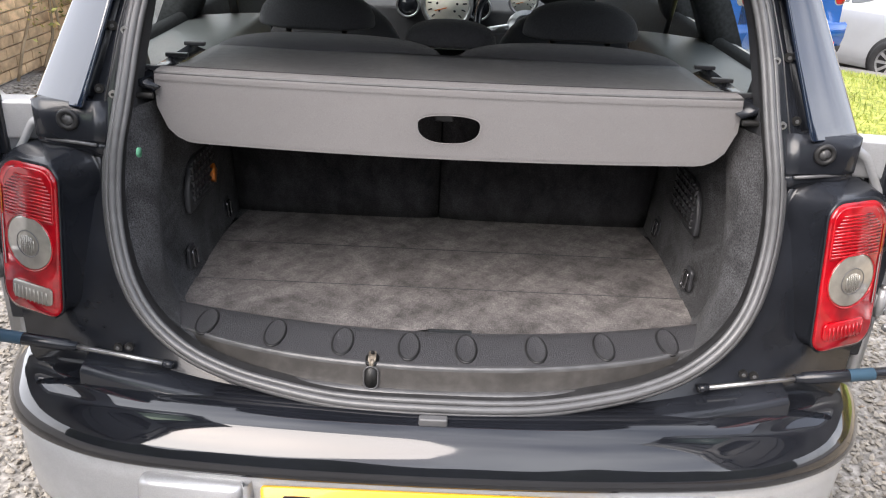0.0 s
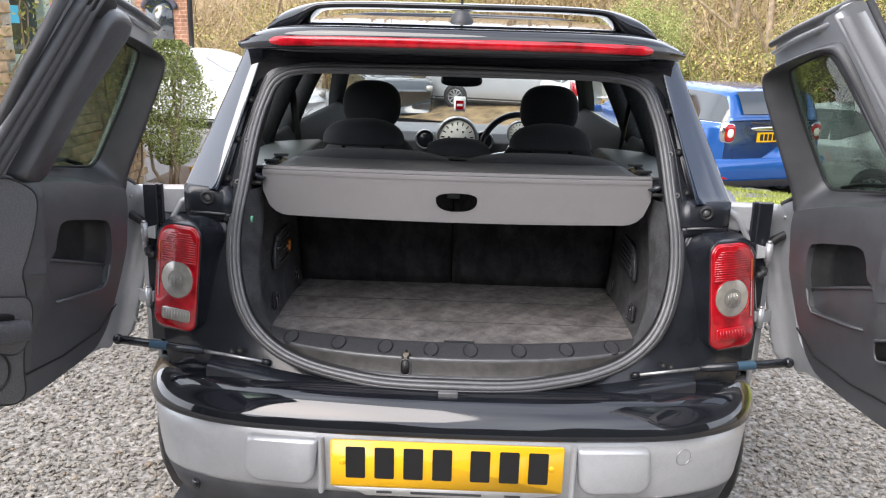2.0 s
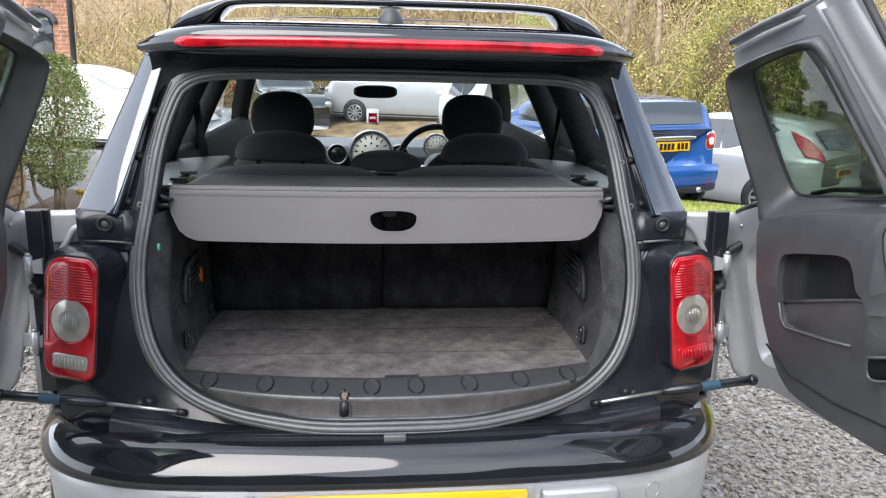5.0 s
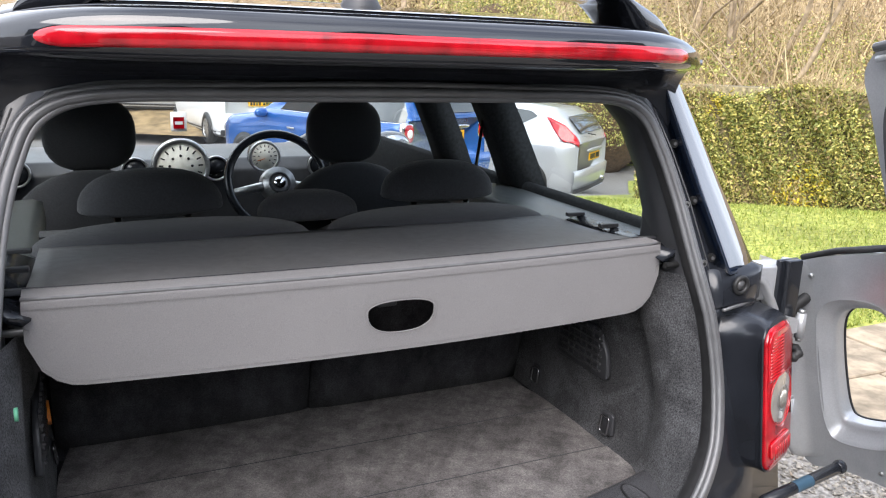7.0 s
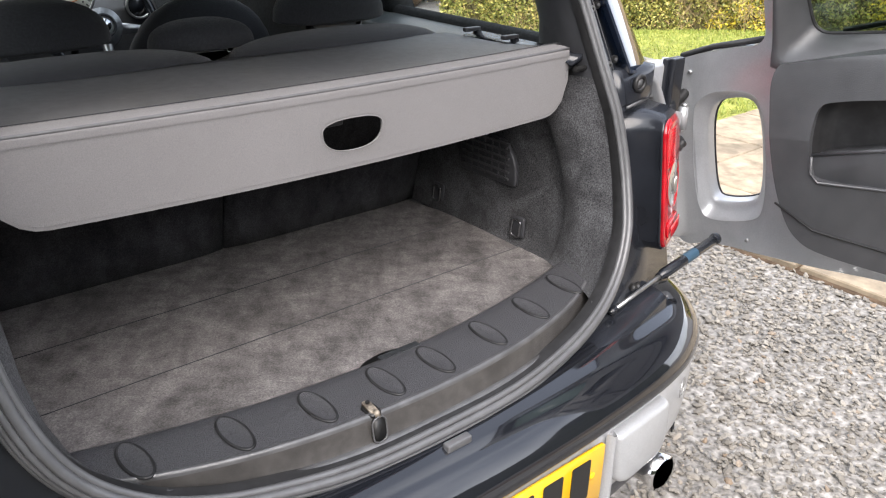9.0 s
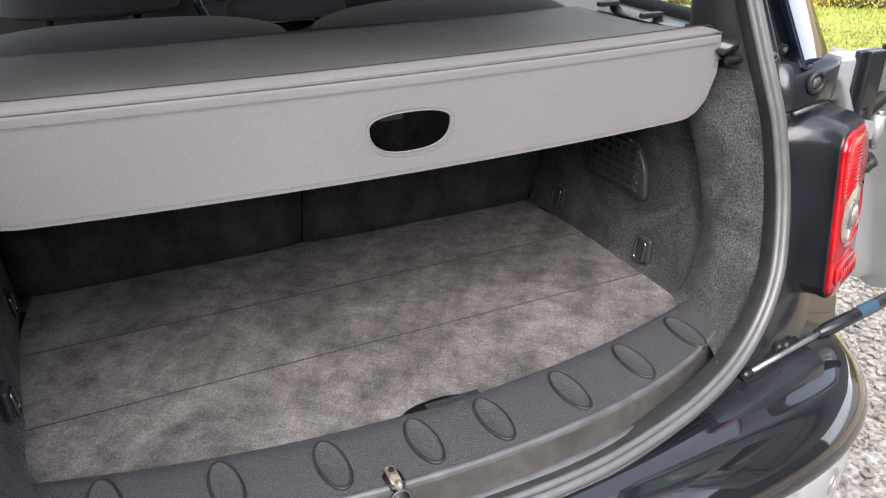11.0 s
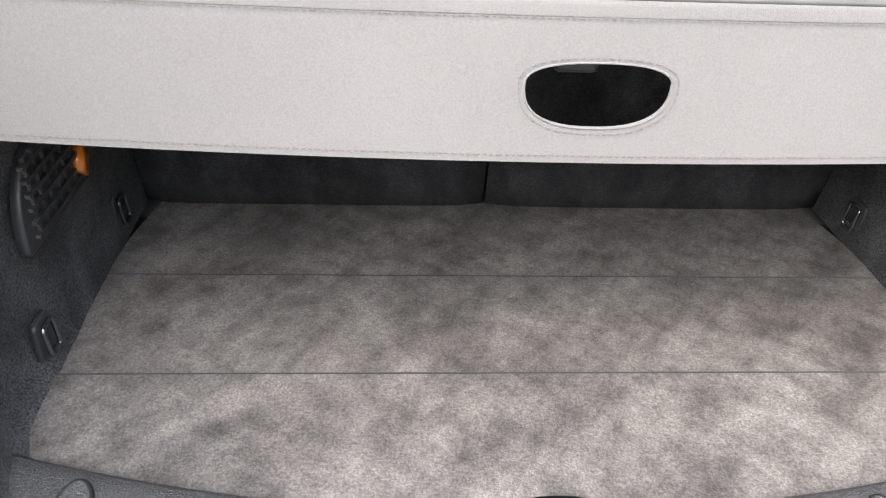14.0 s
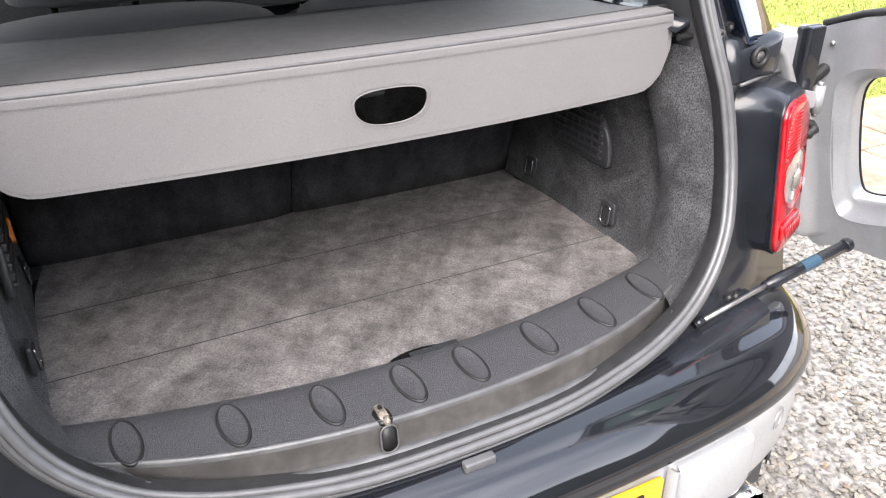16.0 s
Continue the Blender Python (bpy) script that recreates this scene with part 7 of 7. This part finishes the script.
    def screen(i, j):
        t = lerp(0.575, 0.70, j)
        u = -1 + 2 * i
        p = sec(t, 0.93)
        return Vector((u * p.x * 1.08, p.y, lerp(curve_at(roof, t) * H, p.z, u * u) + 0.008))
    part("windscreen", grid(screen, 9, 5), CARGLASS, e)
    # tail: glass, handle bar, plate, bumper
    def rear_glass(i, j):
        u = -1 + 2 * i
        t = lerp(0.004, 0.034, j) if lamp == "oval" else lerp(0.014, 0.066, j)
        p = sec(t, 0.935)
        return Vector((u * p.x * 1.04, (t - 0.5) * L - 0.022, lerp(curve_at(roof, t) * H, p.z, u * u) + 0.012))
    part("rear_glass", grid(rear_glass, 11, 5), CARGLASS, e)
    part("rear_bumper", loft([[Vector((u * W * 0.485, -L / 2 - 0.05 * (1 - u ** 4) + b, z)) for u in [-1 + 2 * k / 20 for k in range(21)]] for z, b in ((0.36 * H + low - 0.17, 0.03), (0.345 * H + low - 0.17, -0.005), (0.25 * H + low - 0.17, 0.0), (0.17 * H + low - 0.17, 0.03))], closed=False), paint, e)
    part("rear_skirt", loft([[Vector((u * W * 0.475, -L / 2 - 0.045 * (1 - u ** 4) + b, z)) for u in [-1 + 2 * k / 20 for k in range(21)]] for z, b in ((0.18 * H + low - 0.17, 0.0), (0.13 * H + low - 0.17, 0.02), (0.10 * H + low - 0.17, 0.12))], closed=False), PLASTIC_SOFT, e)
    if plate:
        zp_ = 0.59 * H if lamp == "oval" else 0.47 * H
        pl = part("number_plate", box((0, -L / 2 - 0.03, zp_), (0.52, 0.012, 0.112)), YELLOW, e, "yellow number plate with dark bars", smooth=False)
        for k in range(7):
            part("plate_bar", box((-0.2 + 0.062 * k + (0.03 if k > 3 else 0), -L / 2 - 0.038, zp_), (0.042, 0.006, 0.075)), PLATE_INK, pl, smooth=False)
        part("tailgate_bar", cushion((0, -L / 2 - 0.03, zp_ + 0.10), (0.36, 0.025, 0.028), 3.0), CHROME if lamp == "oval" else paint, e)
    part("wiper", tube([(0.0, -L / 2 - 0.03, 0.68 * H), (-0.35, -L / 2 - 0.02, 0.71 * H)], 0.01, 6), PLATE_INK, e)
    part("tailpipe", disc((W * 0.28, -L / 2 - 0.03, 0.2 * H), 0.035, 0.05, "y", 16), CHROME, e)
    return e


HATCH = [(0.0, 0.66), (0.012, 0.74), (0.07, 0.955), (0.12, 0.985), (0.30, 1.0), (0.48, 0.985), (0.56, 0.95), (0.70, 0.70), (0.74, 0.665), (0.92, 0.60), (0.97, 0.54), (1.0, 0.42)]
UPRIGHT = [(0.0, 0.73), (0.006, 0.79), (0.022, 0.90), (0.035, 0.955), (0.06, 0.972), (0.12, 0.985), (0.30, 1.0), (0.48, 0.985), (0.56, 0.95), (0.70, 0.70), (0.74, 0.665), (0.92, 0.60), (0.97, 0.54), (1.0, 0.42)]
SLOPE = [(0.0, 0.62), (0.012, 0.70), (0.06, 0.86), (0.12, 0.945), (0.3, 1.0), (0.45, 0.99), (0.55, 0.94), (0.74, 0.68), (0.80, 0.64), (0.93, 0.56), (0.98, 0.48), (1.0, 0.38)]
parked_car("blue_hatchback", "bright blue small hatchback parked by the lawn", 2.97, 9.38, 22, BLUE, 3.70, 1.68, 1.41, UPRIGHT)
parked_car("silver_hatchback", "pale silver hatchback with angular red lamps parked beyond the lawn", 5.64, 10.75, 38, SILV2, 3.95, 1.72, 1.48, SLOPE, lamp="high")
parked_car("white_hatchback", "white hatchback parked across the drive", -4.85, 13.7, -108, WHITEP, 4.2, 1.76, 1.52, SLOPE, lamp="wedge")
parked_car("grey_estate_car", "silver-grey car parked behind the white hatchback", -4.9, 16.7, -104, GREYP, 4.4, 1.8, 1.58, HATCH, lamp="wedge")
VAN = [(0.0, 0.9), (0.02, 0.97), (0.1, 1.0), (0.6, 1.0), (0.75, 0.72), (0.95, 0.6), (1.0, 0.45)]
parked_car("silver_van", "silver van parked side-on beyond the drive", 1.4, 20.4, 70, SILV2, 4.6, 1.8, 1.9, VAN, lamp="wedge")
parked_car("black_off_roader", "black off-road car parked beyond the drive", -2.3, 21.5, 200, CARGLASS, 4.4, 1.85, 1.75, HATCH, lamp="wedge")
parked_car("white_van", "white van with its yellow plate towards the drive", 3.0, 18.3, 8, WHITEP, 4.3, 1.8, 1.85, VAN, lamp="wedge")

# ---- cottage ----
MORTAR = material("pale_mortar", (0.55, 0.48, 0.38), 0.95, vary=0.2, scale=40, bump=0.4, bump_scale=100)
BRICK = material("buff_brick", (0.66, 0.46, 0.27), 0.9, vary=0.25, scale=14, bump=0.6, bump_scale=120, stain=0.3, stain_scale=4)
bt = BRICK.node_tree
oi, hs = bt.nodes.new("ShaderNodeObjectInfo"), bt.nodes.new("ShaderNodeHueSaturation")
mr = bt.nodes.new("ShaderNodeMapRange")
mr.inputs["To Min"].default_value, mr.inputs["To Max"].default_value = 0.75, 1.25
src = bt.nodes["Principled BSDF"].inputs["Base Color"].links[0].from_socket
bt.links.new(oi.outputs["Random"], mr.inputs["Value"])
bt.links.new(mr.outputs["Result"], hs.inputs["Value"])
bt.links.new(src, hs.inputs["Color"])
bt.links.new(hs.outputs["Color"], bt.nodes["Principled BSDF"].inputs["Base Color"])
SAGE = material("sage_green_paint", (0.48, 0.56, 0.45), 0.5, vary=0.08, scale=20)
WX, WY0, WY1, WTOP = -3.02, 2.2, 5.75, 3.4
VY0, VY1, VZ0, VZ1 = 3.62, 4.78, 1.17, 2.45
cottage = empty("cottage", "buff brick cottage with a sage green window", "building")
for a, b, z0, z1 in ((WY0, VY0, -0.1, WTOP), (VY1, WY1, -0.1, WTOP), (VY0, VY1, -0.1, VZ0), (VY0, VY1, VZ1, WTOP)):
    part("wall", box((WX - 0.19, (a + b) / 2, (z0 + z1) / 2), (0.34, b - a, z1 - z0)), MORTAR, cottage, smooth=False)
part("wall", box((WX - 2.2, WY1 - 0.15, WTOP / 2), (4.0, 0.3, WTOP)), MORTAR, cottage, smooth=False)
part("roof", loft([[Vector((WX + 0.25, y, WTOP - 0.1)), Vector((WX - 2.2, y, WTOP + 1.9)), Vector((WX - 4.6, y, WTOP - 0.1))] for y in (WY0 - 0.2, WY1 + 0.2)], True, True), material("grey_slate_roof", (0.09, 0.09, 0.10), 0.7, vary=0.3, scale=9), cottage, smooth=False)
win = part("window", box((WX - 0.10, (VY0 + VY1) / 2, VZ0 + 0.03), (0.10, VY1 - VY0, 0.06)), SAGE, cottage, "sage green wooden casement window", smooth=False)
for y in (VY0 + 0.03, (VY0 + VY1) / 2, VY1 - 0.03):
    part("window_frame", box((WX - 0.10, y, (VZ0 + VZ1) / 2), (0.10, 0.095, VZ1 - VZ0)), SAGE, win, smooth=False, bevel=0.008)
for z in (VZ1 - 0.03, VZ0 + 0.72):
    part("window_frame", box((WX - 0.10, (VY0 + VY1) / 2, z), (0.085, VY1 - VY0, 0.075)), SAGE, win, smooth=False, bevel=0.008)
part("pane", box((WX - 0.12, (VY0 + VY1) / 2, (VZ0 + VZ1) / 2), (0.008, VY1 - VY0, VZ1 - VZ0)), CARGLASS, win, smooth=False)
part("window_sill", box((WX + 0.02, (VY0 + VY1) / 2, VZ0 - 0.04), (0.18, VY1 - VY0 + 0.12, 0.09)), SAGE, win, smooth=False, bevel=0.01)
PINK, CYAN = material("pink_card", (0.85, 0.22, 0.42), 0.6), material("blue_card", (0.10, 0.55, 0.75), 0.6)
for y, z, h, mt in ((3.80, 1.50, 0.12, CYAN), (3.80, 1.66, 0.18, PLATE_INK), (4.42, 1.62, 0.42, PINK), (4.42, 1.87, 0.08, CYAN)):
    part("poster", box((WX - 0.112, y, z), (0.004, 0.22, h)), mt, win, smooth=False)
sign = tagged(part("wall_sign", box((WX + 0.02, 5.32, 1.88), (0.03, 0.42, 0.55)), WHITE, smooth=False), "blank pale sign board fixed to the cottage wall", "sign")

# second house beyond, red brick with an arched window
house = empty("brick_house", "orange-brown brick house with an arched window", "building")
RB = material("orange_brick", (0.36, 0.19, 0.12), 0.9, vary=0.3, scale=18, stain=0.25, stain_scale=2)
rt = RB.node_tree
rc, rb, rm = rt.nodes.new("ShaderNodeTexCoord"), rt.nodes.new("ShaderNodeTexBrick"), rt.nodes.new("ShaderNodeMix")
rx = rt.nodes.new("ShaderNodeMapping")
rx.inputs["Rotation"].default_value = (radians(90), 0, 0)
rb.inputs["Color1"].default_value, rb.inputs["Color2"].default_value, rb.inputs["Mortar"].default_value = (0.75, 0.72, 0.70, 1), (1.15, 1.1, 1.05, 1), (1.35, 1.55, 1.7, 1)
for key, val in (("Scale", 1.0), ("Mortar Size", 0.008), ("Brick Width", 0.225), ("Row Height", 0.075)):
    rb.inputs[key].default_value = val
rm.data_type, rm.blend_type = "RGBA", "MULTIPLY"
rm.inputs[0].default_value = 1.0
for a, b in ((rc.outputs["Object"], rx.inputs["Vector"]), (rx.outputs["Vector"], rb.inputs["Vector"]), (rt.nodes["Principled BSDF"].inputs["Base Color"].links[0].from_socket, rm.inputs[6]), (rb.outputs["Color"], rm.inputs[7]), (rm.outputs[2], rt.nodes["Principled BSDF"].inputs["Base Color"])):
    rt.links.new(a, b)
part("wall", loft([[Vector((x, y, z)) for x, y in ((-11.5, 14.1), (-5.26, 14.1), (-6.8, 17.1), (-11.5, 17.1))] for z in (-0.8, 5.2)], True, True), RB, house, smooth=False)
aw = part("window", slab([(0.26 * math.cos(a), 0.28 + 0.18 * math.sin(a)) for a in [math.pi * k / 12 for k in range(13)]] + [(-0.26, -0.4), (0.26, -0.4)], lambda x, z, d: (-5.9 + x, 14.06 + d, 1.55 + z), 0.05), CARGLASS, house, "dark arched window")
part("window_arch", tube([(-5.9 + 0.31 * math.cos(a), 14.08, 1.83 + 0.22 * math.sin(a)) for a in [math.pi * k / 14 for k in range(15)]], 0.055, 6), material("dark_blue_brick", (0.07, 0.07, 0.09), 0.7), aw)
part("drainpipe", tube([(-5.28, 14.0, -0.5), (-5.28, 14.0, 4.5)], 0.05, 10), PLATE_INK, house)
chim = tagged(part("chimney", box((15.8, 40.0, 3.6), (0.9, 0.9, 2.2)), RB, smooth=False), "far brick chimney above the scrub", "chimney")
part("chimney_pot", disc((15.8, 40.0, 5.0), 0.25, 0.7, "z", 12), ORANGE, chim)

# climbing stems on the cottage wall
rose = empty("climbing_rose", "sparse climbing rose with brown stems on the brick wall", "plant")
rnd = random.Random(9)
spots = []
for k in range(9):
    y = 2.7 + 0.32 * k + rnd.uniform(-0.1, 0.1)
    p = Vector((WX + 0.06, y, 0))
    pts = [p]
    for j in range(9):
        p = p + Vector((rnd.gauss(0.0, 0.03), rnd.gauss(0, 0.09), 0.22))
        p.x = max(WX + 0.02, min(WX + 0.25, p.x))
        pts.append(p)
    spots += pts[2:]
    part("stem", tube(pts, [0.012 - 0.001 * j for j in range(10)], 5), BARK, rose)
def rose_leaf(rng):
    p = spots[int(rng.random() * len(spots))]
    return p.x + abs(rng.normal(0, 0.08)), p.y + rng.normal(0, 0.10), p.z + rng.normal(0, 0.10)
v, f = leaves(1500, rose_leaf, 0.022, 43)
me = bpy.data.meshes.new("leaves")
me.from_pydata(v, [], f)
me.materials.append(LEAF)
rl = new("leaves", me)
rl.parent = rose

# bricks of the cottage wall: the stretch nearest the car singly, the others joined
def brick_mesh(w):
    bm = bmesh.new()
    rings = [[Vector((-0.01, sy * w / 2, sz * 0.0325)) for sy, sz in ((-1, -1), (1, -1), (1, 1), (-1, 1))], [Vector((0.009, sy * w / 2, sz * 0.0325)) for sy, sz in ((-1, -1), (1, -1), (1, 1), (-1, 1))], [Vector((0.014, sy * (w / 2 - 0.005), sz * 0.0285)) for sy, sz in ((-1, -1), (1, -1), (1, 1), (-1, 1))]]
    loft(rings, True, False, bm)
    bm.verts.ensure_lookup_table()
    bm.faces.new([bm.verts[i] for i in (8, 9, 10, 11)])
    me = bpy.data.meshes.new("brick")
    bm.to_mesh(me)
    bm.free()
    me.materials.append(BRICK)
    return me


whole, halfb = brick_mesh(0.215), brick_mesh(0.103)
first_wall = cottage.children[0]
singles, rest = 0, bmesh.new()
rnd = random.Random(13)
for c in range(44):
    z = 0.035 + 0.075 * c
    y = WY1 - (0.0 if c % 2 else 0.1125)
    while y > 2.45:
        cy = y - 0.1125
        inside = VY0 - 0.11 < cy < VY1 + 0.11 and VZ0 - 0.07 < z < VZ1 + 0.03
        if not inside:
            if 2.45 < cy < 5.4 and 0.3 < z < 1.65 and singles < 290:
                ob = new("brick", whole)
                ob.location = (WX - 0.012 + rnd.uniform(-0.003, 0.003), cy, z)
                ob.parent = first_wall
                singles += 1
            else:
                box((WX - 0.010 + rnd.uniform(-0.003, 0.003), cy, z), (0.024, 0.213, 0.064), rest)
        y -= 0.225
rb_ = part("brickwork", rest, BRICK, cottage, smooth=False)
tagged(rb_, kind="stuff")

# unseen dark screen, added behind the camera to darken reflections and close the place
screen_mat = material("dark_reflection_screen", (0.035, 0.042, 0.022), 0.95, vary=0.7, scale=1.2, bump=1.0, bump_scale=3)
def screen_point(i, j):
    a = lerp(radians(118), radians(242), i)
    r = 13.0 + 0.8 * math.sin(i * 31) + 1.6 * j
    return Vector((r * math.sin(a), r * math.cos(a), -0.6 + j * (6.6 + 1.0 * math.sin(i * 23) + 0.5 * math.sin(i * 57))))
tagged(part("tree_screen", grid(screen_point, 90, 10), screen_mat), "unseen dark screen added behind the camera for reflections", "trees", kind="structure")
